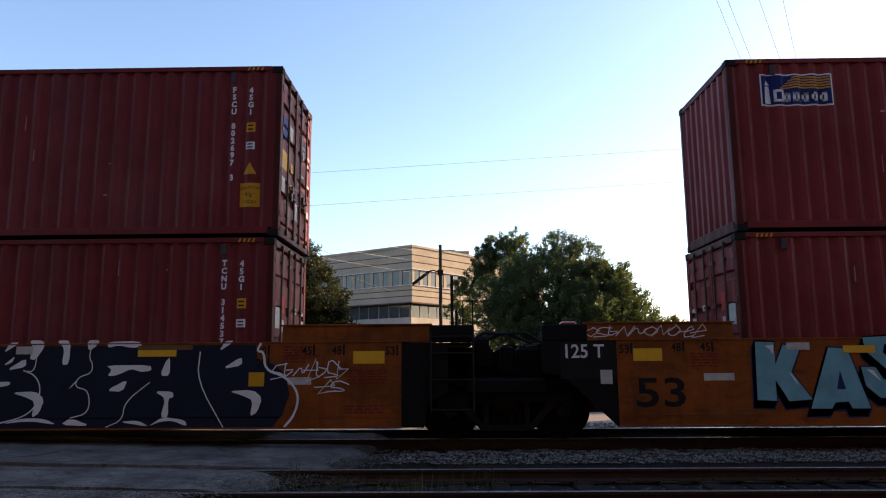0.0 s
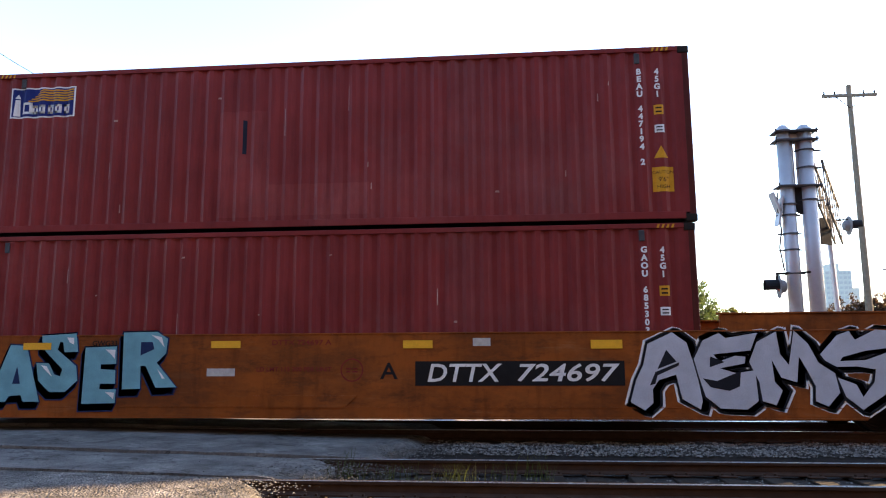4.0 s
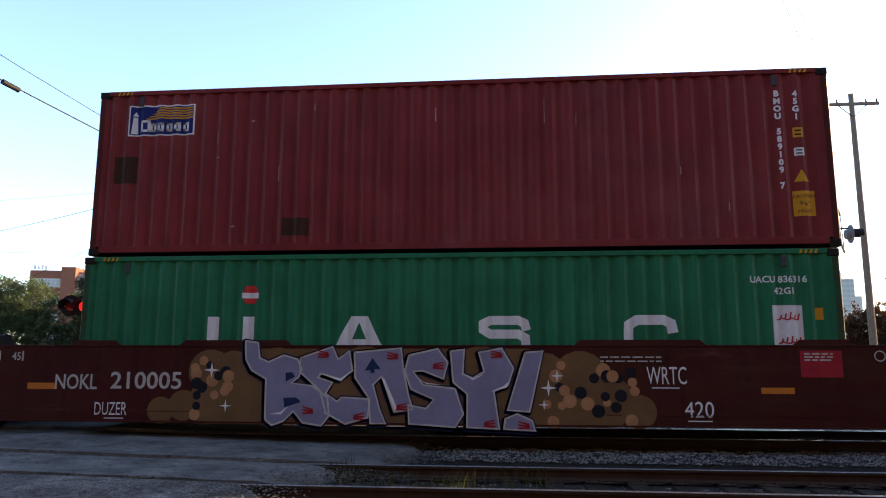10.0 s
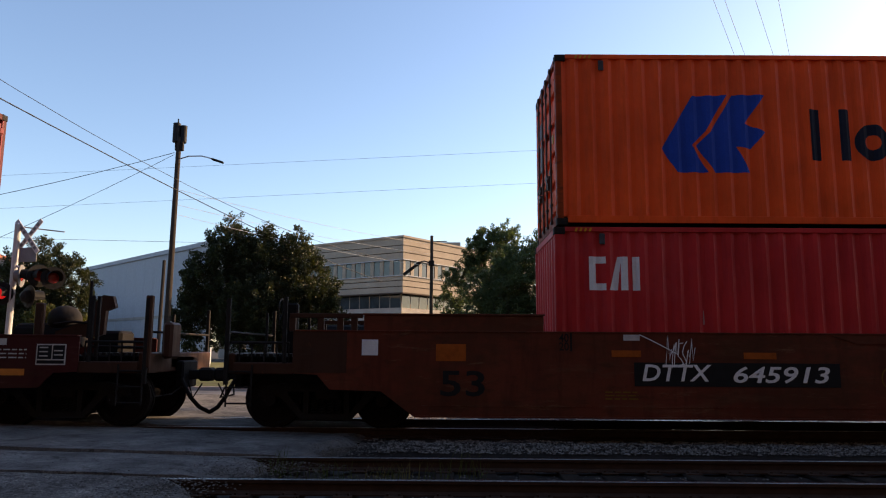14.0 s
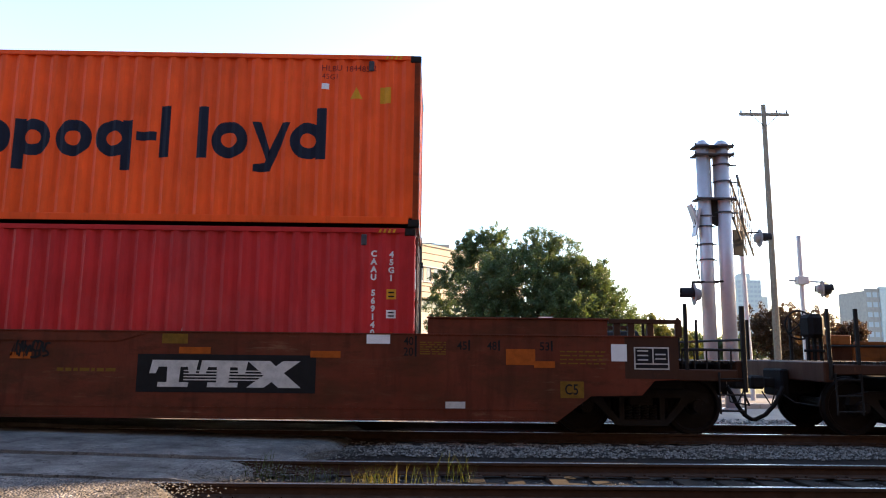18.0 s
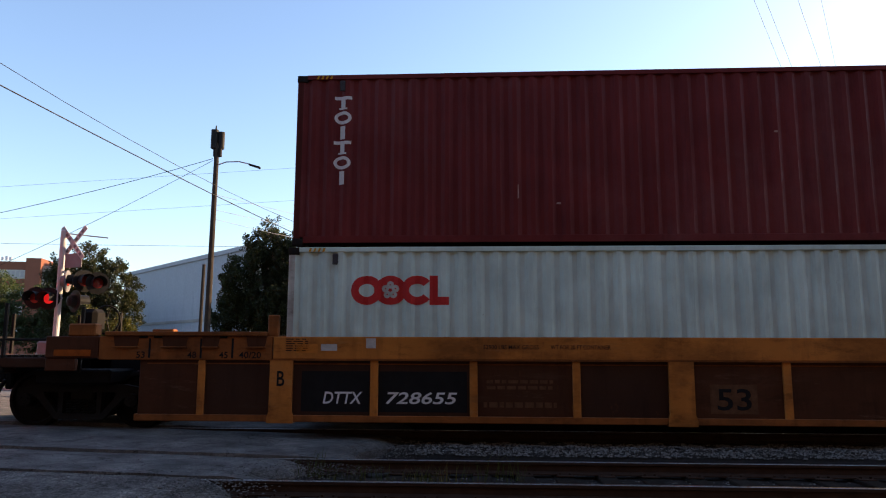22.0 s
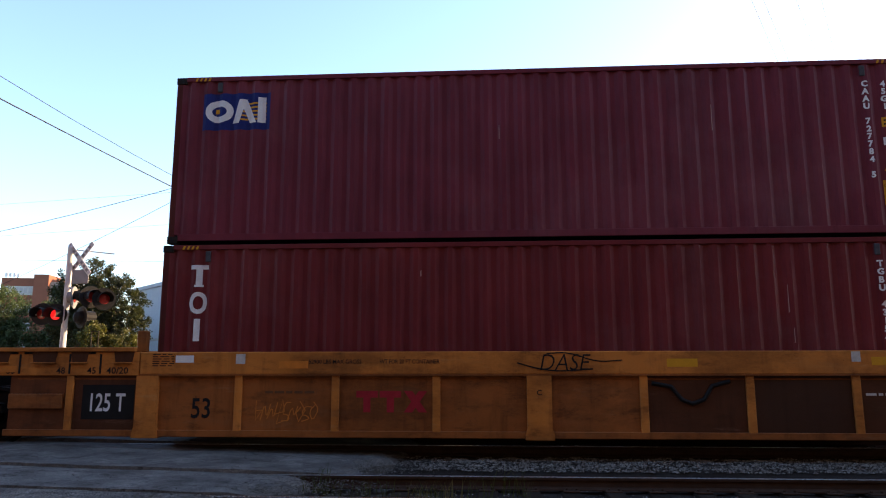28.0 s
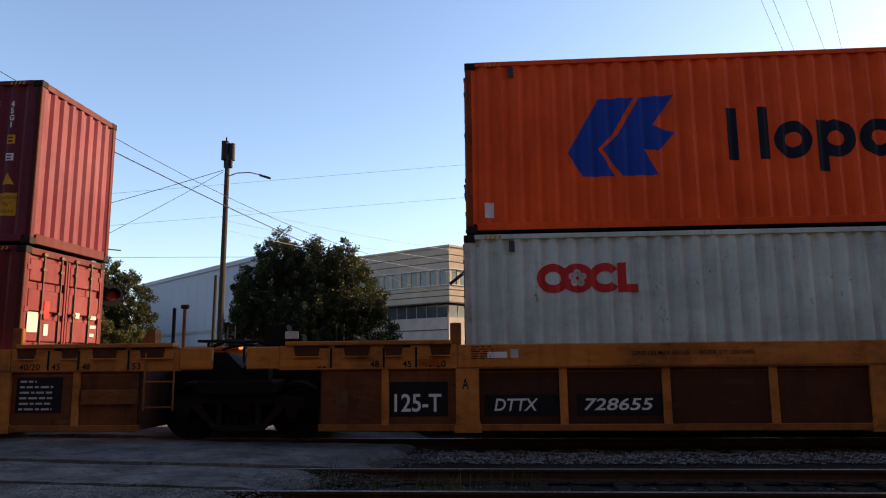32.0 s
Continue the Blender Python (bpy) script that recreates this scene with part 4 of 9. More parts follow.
def white_hall():
    t = thing("industrial_hall", (0, 0, -0.1), "long white metal-clad industrial hall", "building")
    a, b = Vector((-37.5, 71.3, 0)), Vector((-17.5, 51.6, 0))
    u = (b - a).normalized()
    n = Vector((u.y, -u.x, 0))
    L, H = (b - a).length, 9.1

    def slab(a0, b0, z0, z1, d0, d1, zb=None):
        bm = bmesh.new()
        w = Vector((0.3, -0.95, 0))
        p = [a + u * a0 + n * d0, a + u * b0 + n * d0, a + u * b0 + w * d1, a + u * a0 + w * d1]
        lo = [bm.verts.new((q.x, q.y, z0)) for q in p]
        hi = [bm.verts.new((q.x, q.y, z1)) for q in p]
        for i in range(4):
            bm.faces.new((lo[i], lo[(i + 1) % 4], hi[(i + 1) % 4], hi[i]))
        bm.faces.new(lo[::-1])
        bm.faces.new(hi)
        bmesh.ops.recalc_face_normals(bm, faces=bm.faces[:])
        return bm
    me = slab(0, L / 14 - 0.02, 0, H, 0, -0.3)
    me = part("cladding_panel", me, "facade_white", t).data
    for k in range(1, 14):
        part("cladding_panel", me, "facade_white", t, loc=tuple(u * L / 14 * k))
    part("wall", slab(0, L, 0, H - 0.05, -0.31, -25), "facade_white", t)
    part("fascia", slab(-0.1, L + 0.1, H, H + 0.35, 0.12, -25), "facade_white", t)
    part("band", slab(0, L, H * 0.42, H * 0.42 + 0.25, 0.05, -0.1), "concrete", t)


white_hall()


def block(name, x, y, w, d, h, material, label, storeys, cols, roofbox=False, pane_mat="window"):
    t = thing(name, (x, y, -0.1), label, "building")
    part("wall", cube(-w / 2, w / 2, 0, d, 0, h, 0.05), material, t)
    fh = h / storeys
    pane = pydata("window", [], [], pane_mat)
    b2 = cube(-w / cols * 0.36, w / cols * 0.36, -0.12, 0.3, 0, fh * 0.5)
    b2.to_mesh(pane)
    b2.free()
    for s in range(storeys):
        for c in range(cols):
            part("window", pane, "window", t, loc=(-w / 2 + w * (c + 0.5) / cols, 0, fh * (s + 0.3)))
    if roofbox:
        part("roof_block", cube(-w * 0.15, w * 0.25, d * 0.2, d * 0.6, h, h + fh * 0.8), material, t)
    return t


def brick_building():
    """Brick storeys with pale window bands, a stair tower, a lower wing and small roof letters, all far away."""
    t = thing("brick_building", (-109.4, 150, -0.1), "red brick building with pale window bands and a roof sign", "building")
    t.rotation_euler.z = radians(12)
    part("wall", cube(0, 7.2, 0, 14, 0, 21.2, 0.05), "brick_red", t)
    for k in range(4):
        z = 5.0 + 4.1 * k
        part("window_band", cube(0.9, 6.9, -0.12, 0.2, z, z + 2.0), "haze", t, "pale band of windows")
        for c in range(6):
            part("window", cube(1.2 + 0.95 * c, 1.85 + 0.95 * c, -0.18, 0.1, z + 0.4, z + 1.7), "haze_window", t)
    part("stair_tower", cube(7.0, 10.2, -0.6, 14, 0, 22.0, 0.05), "brick_red", t, "taller plain brick stair tower")
    wing = part("wing", cube(10.2, 15.4, 0.4, 14, 0, 20.4, 0.05), "haze_brown", t, "lower brown wing")
    part("wing_window", cube(10.8, 15.0, 0.3, 0.6, 17.0, 18.6), "window", wing)
    part("roof_block", cube(12.6, 14.6, 2, 6, 20.4, 22.0), "haze", t)
    for k in range(4):
        part("roof_letter", cube(0.2 + 0.85 * k, 0.75 + 0.85 * k, 1, 1.2, 21.5, 22.5 - 0.15 * (k % 2)), "sign_white", t)


brick_building()
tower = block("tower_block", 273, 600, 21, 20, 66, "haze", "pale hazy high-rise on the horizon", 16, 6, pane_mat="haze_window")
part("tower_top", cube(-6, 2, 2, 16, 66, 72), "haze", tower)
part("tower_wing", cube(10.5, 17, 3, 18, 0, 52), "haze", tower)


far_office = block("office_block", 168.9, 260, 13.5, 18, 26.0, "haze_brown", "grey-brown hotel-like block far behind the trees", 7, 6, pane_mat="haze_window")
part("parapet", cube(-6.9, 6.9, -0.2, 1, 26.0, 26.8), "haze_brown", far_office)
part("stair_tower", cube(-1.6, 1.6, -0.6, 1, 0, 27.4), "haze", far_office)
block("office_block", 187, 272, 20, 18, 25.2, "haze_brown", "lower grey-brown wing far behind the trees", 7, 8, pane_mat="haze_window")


# ---- signals, poles and signs ----
def stop_sign():
    t = thing("stop_sign", (3.2, 20.0, -0.1), "red octagonal stop sign on a steel post", "stop sign")
    c, r = 2.04, 0.485
    octo = [(r * math.cos(radians(22.5 + 45 * i)), c + r * math.sin(radians(22.5 + 45 * i))) for i in range(8)]
    part("border", prism(bmesh.new(), octo, 0.0, 0.006), "sign_white", t)
    part("plate", prism(bmesh.new(), [(x * 0.94, c + (z - c) * 0.94) for x, z in octo], -0.005, 0.0), "sign_red", t)
    bm = text_bm("STOP", 0.31, 0.004)
    w = max(v.co.x for v in bm.verts)
    k = 0.74 / w
    bmesh.ops.transform(bm, matrix=Matrix.Diagonal((k, 1, k * 1.12, 1)), verts=bm.verts[:])
    h = max(v.co.z for v in bm.verts)
    bmesh.ops.translate(bm, verts=bm.verts[:], vec=(-0.37, -0.009, c - h / 2))
    part("lettering", bm, "letter_white", t)
    bm = prism(bmesh.new(), [(-0.03, 0), (0.03, 0), (0.03, 2.45), (-0.03, 2.45)], 0.01, 0.03)
    part("post", bm, "alu", t)


stop_sign()


def lamp_head(parent, x, y, z, facing, lit=False, name="signal_lamp", back="black"):
    """A flashing-light head: black target, hood and red lens; facing: the way it looks, in degrees from -y."""
    R = Matrix.Translation((x, y, z)) @ Matrix.Rotation(radians(facing), 4, "Z")
    bm = lathe_y(bmesh.new(), [(0.31, 0.0), (0.31, 0.02), (0.19, 0.035), (0.15, 0.17), (0.06, 0.2)], 20)
    bmesh.ops.transform(bm, matrix=R, verts=bm.verts[:])
    head = part(name, bm, back, parent, "crossing lamp with a black hood")
    bm = bmesh.new()
    pts = [radians(-25 + 230 * i / 10) for i in range(11)]
    for a, b in zip(pts, pts[1:]):
        q = [bm.verts.new((0.185 * math.cos(s), yy, 0.185 * math.sin(s))) for s, yy in ((a, 0.0), (b, 0.0), (b, -0.34), (a, -0.34))]
        bm.faces.new(q)
    bmesh.ops.transform(bm, matrix=R, verts=bm.verts[:])
    part("hood", bm, "black", head)
    bm = lathe_y(bmesh.new(), [(0.01, -0.03), (0.1, -0.02), (0.145, -0.002)], 20)
    bmesh.ops.transform(bm, matrix=R, verts=bm.verts[:])
    part("lens", bm, "lamp_red" if lit else "lens_red", head, "lit red lens" if lit else "dark red lens")


def crossing_signal(x, y, label):
    t = thing("crossing_signal", (x, y, -0.1), label, "crossing signal")
    part("mast", tube(bmesh.new(), (0, 0, 0), (0, 0, 4.8), 0.085, n=14), "blade_white", t, smooth=False)
    part("cap", tube(bmesh.new(), (0, 0, 4.8), (0, 0, 4.86), 0.09, 0.05, 14), "alu", t)
    part("base", cube(-0.25, 0.25, -0.25, 0.25, 0, 0.5, 0.03), "alu", t)
    turn = Matrix.Rotation(radians(-15), 4, "Z")
    for s in (1, -1):
        bm = cube(-0.61, 0.61, -0.012, 0.012, -0.072, 0.072, 0.005)
        bmesh.ops.transform(bm, matrix=Matrix.Translation((0.33, -0.06 - 0.03 * s, 4.46)) @ turn @ Matrix.Rotation(radians(48 * s), 4, "Y"), verts=bm.verts[:])
        blade = part("crossbuck_blade", bm, "blade_white", t, "white crossbuck blade with worn letters")
        for k in (0, 1, 2, 4, 5, 6):
            bm = cube(-0.5 + 0.15 * k, -0.41 + 0.15 * k, -0.017, -0.013, -0.04, 0.04)
            bmesh.ops.transform(bm, matrix=Matrix.Translation((0.33, -0.06 - 0.03 * s, 4.46)) @ turn @ Matrix.Rotation(radians(48 * s), 4, "Y"), verts=bm.verts[:])
            part("letter_bar", bm, "sign_grey", blade)
    bm = cube(-0.3, 0.3, -0.01, 0.01, -0.2, 0.2, 0.004)
    bmesh.ops.transform(bm, matrix=Matrix.Translation((0.4, -0.1, 3.95)) @ turn, verts=bm.verts[:])
    part("track_count_plate", bm, "sign_grey", t)
    part("bracket", chain(bmesh.new(), [(0, 0, 3.7), (0.45, -0.1, 3.42), (1.2, -0.2, 3.36)], 0.03), "alu", t)
    part("crossarm", chain(bmesh.new(), [(-0.9, -0.1, 2.88), (0.1, 0, 2.9)], 0.035), "alu", t)
    part("bell_arm", chain(bmesh.new(), [(0, 0, 4.75), (1.25, 0.1, 4.62)], 0.018), "alu", t)
    lamp_head(t, 0.32, -0.15, 3.36, 105, back="sign_grey")
    lamp_head(t, 0.82, -0.2, 3.36, 50)
    lamp_head(t, 1.22, -0.22, 3.3, 40)
    lamp_head(t, 0.42, 0.1, 2.82, 150)
    lamp_head(t, -0.62, -0.1, 2.9, 5)
    lamp_head(t, -0.22, -0.1, 2.88, 5, True)
    part("gate_mechanism", cube(-0.35, 0.35, -0.3, 0.3, 0.9, 1.7, 0.05), "sign_grey", t)
    return t


crossing_signal(-11.85, 19.0, "crossing signal mast with crossbuck and red lamps")


def cantilever():
    t = thing("cantilever_signal", (7.75, 19.0, -0.1), "twin-post aluminium cantilever signal with hooded lamps", "crossing signal")
    for x, r, rings in ((-0.24, 0.185, (5.25, 4.96, 4.46, 4.03, 3.4)), (0.30, 0.20, (6.72, 6.24, 5.36))):
        p = part("post", tube(bmesh.new(), (x, 0, 0), (x, 0, 7.3), r, r * 0.96, 24), "alu", t, "thick silver post", smooth=True)
        part("post_cap", tube(bmesh.new(), (x, 0, 7.3), (x, 0, 7.44), r * 1.12, r * 0.55, 20), "alu", p)
        part("post_flange", tube(bmesh.new(), (x, 0, 0), (x, 0, 0.06), r * 1.6, n=16), "alu", p)
        for z in rings:
            part("clamp", tube(bmesh.new(), (x, 0, z), (x, 0, z + 0.035), r * 1.14, n=20), "clamp_steel", p, "dark clamp ring")
            part("clamp_lug", cube(x + (r if x > 0 else -r - 0.14), x + (r + 0.2 if x > 0 else -r), -0.05, 0.05, z, z + 0.03, 0.006), "clamp_steel", p)
            part("clamp_lug", cube(x - (r if x > 0 else -r), x - (r + 0.08 if x > 0 else -r - 0.1), -0.05, 0.05, z, z + 0.03, 0.006), "clamp_steel", p)
    for z in (7.22, 6.98, 5.72):
        part("cross_plate", cube(-0.52, 0.58, -0.27, 0.22, z, z + 0.045, 0.01), "clamp_steel", t, "dark clamp plate across both posts")
        for x in (-0.5, 0.55):
            part("bolt", tube(bmesh.new(), (x, -0.2, z - 0.05), (x, -0.2, z + 0.1), 0.02, n=6), "frame_steel", t)
    for x in (-0.1, 0.05):
        part("web_plate", cube(x, x + 0.10, 0.0, 0.05, 5.76, 6.98, 0.01), "alu", t)
    part("tie_plate", cube(-0.1, 0.14, -0.05, 0.0, 7.0, 7.2, 0.01), "alu", t)
    part("knee_plate", prism(bmesh.new(), [(-0.08, 5.1), (0.1, 5.0), (0.12, 5.72), (-0.08, 5.72)], -0.05, 0.05), "frame_steel", t)
    # the truss arm runs away from the viewer, over the street
    A0, A1 = (Vector((0.56, 0.2, 6.5)), Vector((3.38, 5.6, 6.28))), (Vector((0.62, 0.2, 5.3)), Vector((3.42, 5.6, 5.0)))
    for lo, name in ((A0, "top_chord"), (A1, "bottom_chord")):
        for d in (0.0, 0.24):
            off = Vector((d, 0, 0))
            part(name, tube(bmesh.new(), lo[0] + off, lo[1] + off, 0.038, n=8), "clamp_steel", t, "long chord of the truss arm")
    for k in range(6):
        f = k / 5
        for d in (0.0, 0.24):
            off = Vector((d, 0, 0))
            part("truss_web", tube(bmesh.new(), A0[0].lerp(A0[1], f) + off, A1[0].lerp(A1[1], f) + off, 0.018, n=6), "clamp_steel", t)
        if k < 5:
            part("truss_web", tube(bmesh.new(), A0[0].lerp(A0[1], f), A1[0].lerp(A1[1], f + 0.2), 0.016, n=6), "clamp_steel", t)
    bm = cube(-0.24, 0.24, -0.02, 0.02, -0.42, 0.42, 0.01)
    bmesh.ops.transform(bm, matrix=Matrix.Translation((1.98, 3.0, 5.02)) @ Matrix.Rotation(radians(30), 4, "Z"), verts=bm.verts[:])
    part("sign_back", bm, "frame_steel", t, "back of a small sign on the arm")
    part("arm_post", tube(bmesh.new(), (2.66, 4.0, 0), (2.50, 4.0, 5.6), 0.075, n=12), "alu", t)
    part("lamp_bar", chain(bmesh.new(), [(-0.72, -0.1, 3.42), (0.45, -0.1, 3.46)], 0.03), "frame_steel", t)
    part("lamp_stem", chain(bmesh.new(), [(-0.70, -0.12, 3.42), (-0.74, -0.13, 3.2)], 0.03), "frame_steel", t)
    part("conduit", chain(bmesh.new(), [(-0.5, 0, 5.6), (-0.56, -0.1, 5.2), (-0.46, 0, 4.6), (-0.56, -0.05, 4.1), (-0.46, 0, 3.5)], 0.02), "frame_steel", t)
    for x0, z0, x1, z1 in ((-0.68, 5.58, -0.52, 5.06), (-0.44, 5.46, -0.58, 4.70)):
        part("side_slat", prism(bmesh.new(), [(x1 - 0.02, z1), (x1 + 0.03, z1), (x0 + 0.03, z0), (x0 - 0.02, z0)], -0.2, 0.12), "alu", t)
    lamp_head(t, -0.70, -0.15, 3.08, -98, back="sign_grey")
    lamp_head(t, 3.35, 4.4, 5.42, 85, back="sign_grey")
    part("lamp_arm", chain(bmesh.new(), [(2.9, 4.4, 5.6), (3.35, 4.4, 5.62), (3.4, 4.45, 5.42)], 0.028), "frame_steel", t)
    return t


cantilever()


def short_mast():
    t = thing("crossing_signal", (13.28, 25, -0.1), "slender pale signal mast seen edge-on", "crossing signal")
    part("mast", tube(bmesh.new(), (0, 0, 0), (0, 0, 5.8), 0.085, n=12), "alu", t)
    part("crossarm", chain(bmesh.new(), [(-0.45, 0, 4.15), (0.95, 0.2, 4.12)], 0.04), "alu", t)
    lamp_head(t, 0.75, 0.0, 3.85, 75, back="sign_grey")
    lamp_head(t, 1.05, 0.3, 3.85, 220)
    part("junction_box", cube(-0.2, 0.2, -0.2, 0.1, 4.0, 4.3, 0.02), "alu", t)


short_mast()


def utility_poles():
    t = thing("utility_pole", (18.65, 38, -0.1), "tall grey wooden utility pole with a crossarm", "utility pole", "utility poles")
    part("pole", tube(bmesh.new(), (0, 0, 0), (0, 0, 15.6), 0.2, 0.13, 12), "pole_wood", t)
    part("crossarm", cube(-1.42, 1.42, -0.06, 0.06, 14.95, 15.12, 0.01), "pole_wood", t)
    part("brace", chain(bmesh.new(), [(-0.75, -0.08, 14.95), (0, -0.1, 14.25), (0.75, -0.08, 14.95)], 0.025), "frame_steel", t)
    for x in (-1.3, -0.75, 0.75, 1.3):
        part("insulator", tube(bmesh.new(), (x, 0, 15.12), (x, 0, 15.3), 0.05, 0.035, 8), "frame_steel", t)
    t = thing("street_lamp", (-13.85, 34.8, -0.1), "tall utility pole with a transformer and street lamp", "utility pole", "utility poles")
    part("pole", tube(bmesh.new(), (0, 0, 0), (0.05, 0, 12.2), 0.165, 0.12, 14), "pole_dark", t)
    part("transformer", tube(bmesh.new(), (-0.1, 0, 11.95), (-0.1, 0, 12.95), 0.19, 0.19, 14), "cable", t, "dark cylindrical transformer")
    part("transformer", tube(bmesh.new(), (0.22, 0.1, 11.95), (0.22, 0.1, 12.85), 0.17, 0.17, 14), "cable", t, "dark cylindrical transformer")
    part("bushing", tube(bmesh.new(), (-0.05, 0, 12.95), (-0.05, 0, 13.2), 0.05, 0.03, 8), "frame_steel", t)
    part("hanger", cube(-0.12, 0.3, -0.1, 0.1, 11.5, 11.95, 0.02), "frame_steel", t)
    part("lamp_arm", chain(bmesh.new(), [(0.1, 0, 11.05), (0.6, -0.05, 11.2), (1.3, -0.1, 11.2), (1.85, -0.15, 11.05)], 0.03), "alu", t)
    bm = cube(-0.32, 0.32, -0.11, 0.11, -0.05, 0.05, 0.03)
    bmesh.ops.transform(bm, matrix=Matrix.Translation((2.15, -0.15, 10.93)) @ Matrix.Rotation(radians(18), 4, "Y"), verts=bm.verts[:])
    part("lamp_head", bm, "frame_steel", t, "flat grey lamp head")
    t = thing("utility_pole", (-13.85, 33.9, -0.1), "short dark wooden stub pole", "utility pole", "utility poles")
    part("pole", tube(bmesh.new(), (0, 0, 0), (0.05, 0, 5.7), 0.09, 0.08, 10), "pole_dark", t)
    t = thing("utility_pole", (-1.03, 50.1, -0.1), "slim dark wooden pole before the office", "utility pole", "utility poles")
    part("pole", tube(bmesh.new(), (0, 0, 0), (0, 0, 9.65), 0.14, 0.11, 10), "pole_dark", t)
    part("crossarm", chain(bmesh.new(), [(-0.1, 0, 9.2), (1.1, 0, 9.25)], 0.04), "pole_wood", t)


utility_poles()
lamp = thing("street_lamp", (-1.03, 50.0, -0.1), "dark street lamp on an arm before the office", "street lamp")
part("pole_clamp", cube(-0.2, 0.2, -0.2, -0.02, 7.4, 7.8, 0.02), "frame_steel", lamp)
part("lamp_arm", chain(bmesh.new(), [(0, -0.15, 7.6), (-0.5, -0.2, 7.75), (-0.9, -0.25, 7.65)], 0.05), "frame_steel", lamp)
bm = cube(-0.75, 0.75, -0.16, 0.16, -0.1, 0.1, 0.05)
bmesh.ops.transform(bm, matrix=Matrix.Translation((-1.4, -0.25, 7.2)) @ Matrix.Rotation(radians(-38), 4, "Y"), verts=bm.verts[:])
part("lamp_head", bm, "frame_steel", lamp, "dark flood lamp head")


def cable(p, q, sag, r, material, label):
    p, q = Vector(p), Vector(q)
    pts = [p.lerp(q, i / 14) - Vector((0, 0, 4 * sag * (i / 14) * (1 - i / 14))) for i in range(15)]
    ob = part("overhead_cable", chain(bmesh.new(), pts, r, 5), material)
    return tagged(ob, label, "cable", "overhead wires")


LW = "thin dark overhead wire"
for x0, x1 in ((-1.3, 10.33), (-0.75, 10.77), (0.75, 11.97), (1.3, 12.88)):
    a = Vector((18.65 + x0, 38, 15.2))
    b = Vector((x1, 25.55, 15.0))
    cable(a, a + (b - a) * 3.9, 0.0, 0.009, "cable", LW)
cable((-19.12, 12.5, 13.2), (-4.64, 50, 7.9), 1.8, 0.012, "cable", LW)
cable((-18.02, 10, 11.1), (-5.52, 60, 7.14), 0.75, 0.022, "cable", "thick dark overhead cable")
splice = part("cable_splice", tube(bmesh.new(), (-15.67, 19.40, 9.87), (-15.53, 19.95, 9.80), 0.09, n=10), "cable")
tagged(splice, "dark splice case on an overhead cable", "cable")
cable((-14.0, 34.8, 11.3), (-40, 34.8, 6.2), 0.6, 0.016, "cable", LW)
cable((-14.0, 34.8, 11.2), (-30, 34.8, 3.6), 0.3, 0.012, "cable", LW)
cable((-90, 70, 16.42), (70, 70, 25.11), 0.0, 0.012, "cable", LW)
cable((-90, 70, 12.94), (70, 70, 21.65), 0.0, 0.012, "cable", LW)
cable((-90, 70, 13.6), (-20, 70, 11.9), 0.2, 0.018, "cable", LW)



for z0, z1 in ((9.4, 8.9), (8.6, 8.2), (8.1, 7.3)):
    cable((-13.85, 34.8, z0), (-1.03, 50.1, z1), 0.25, 0.010, "cable_pale", "thin pale overhead wire before the office")


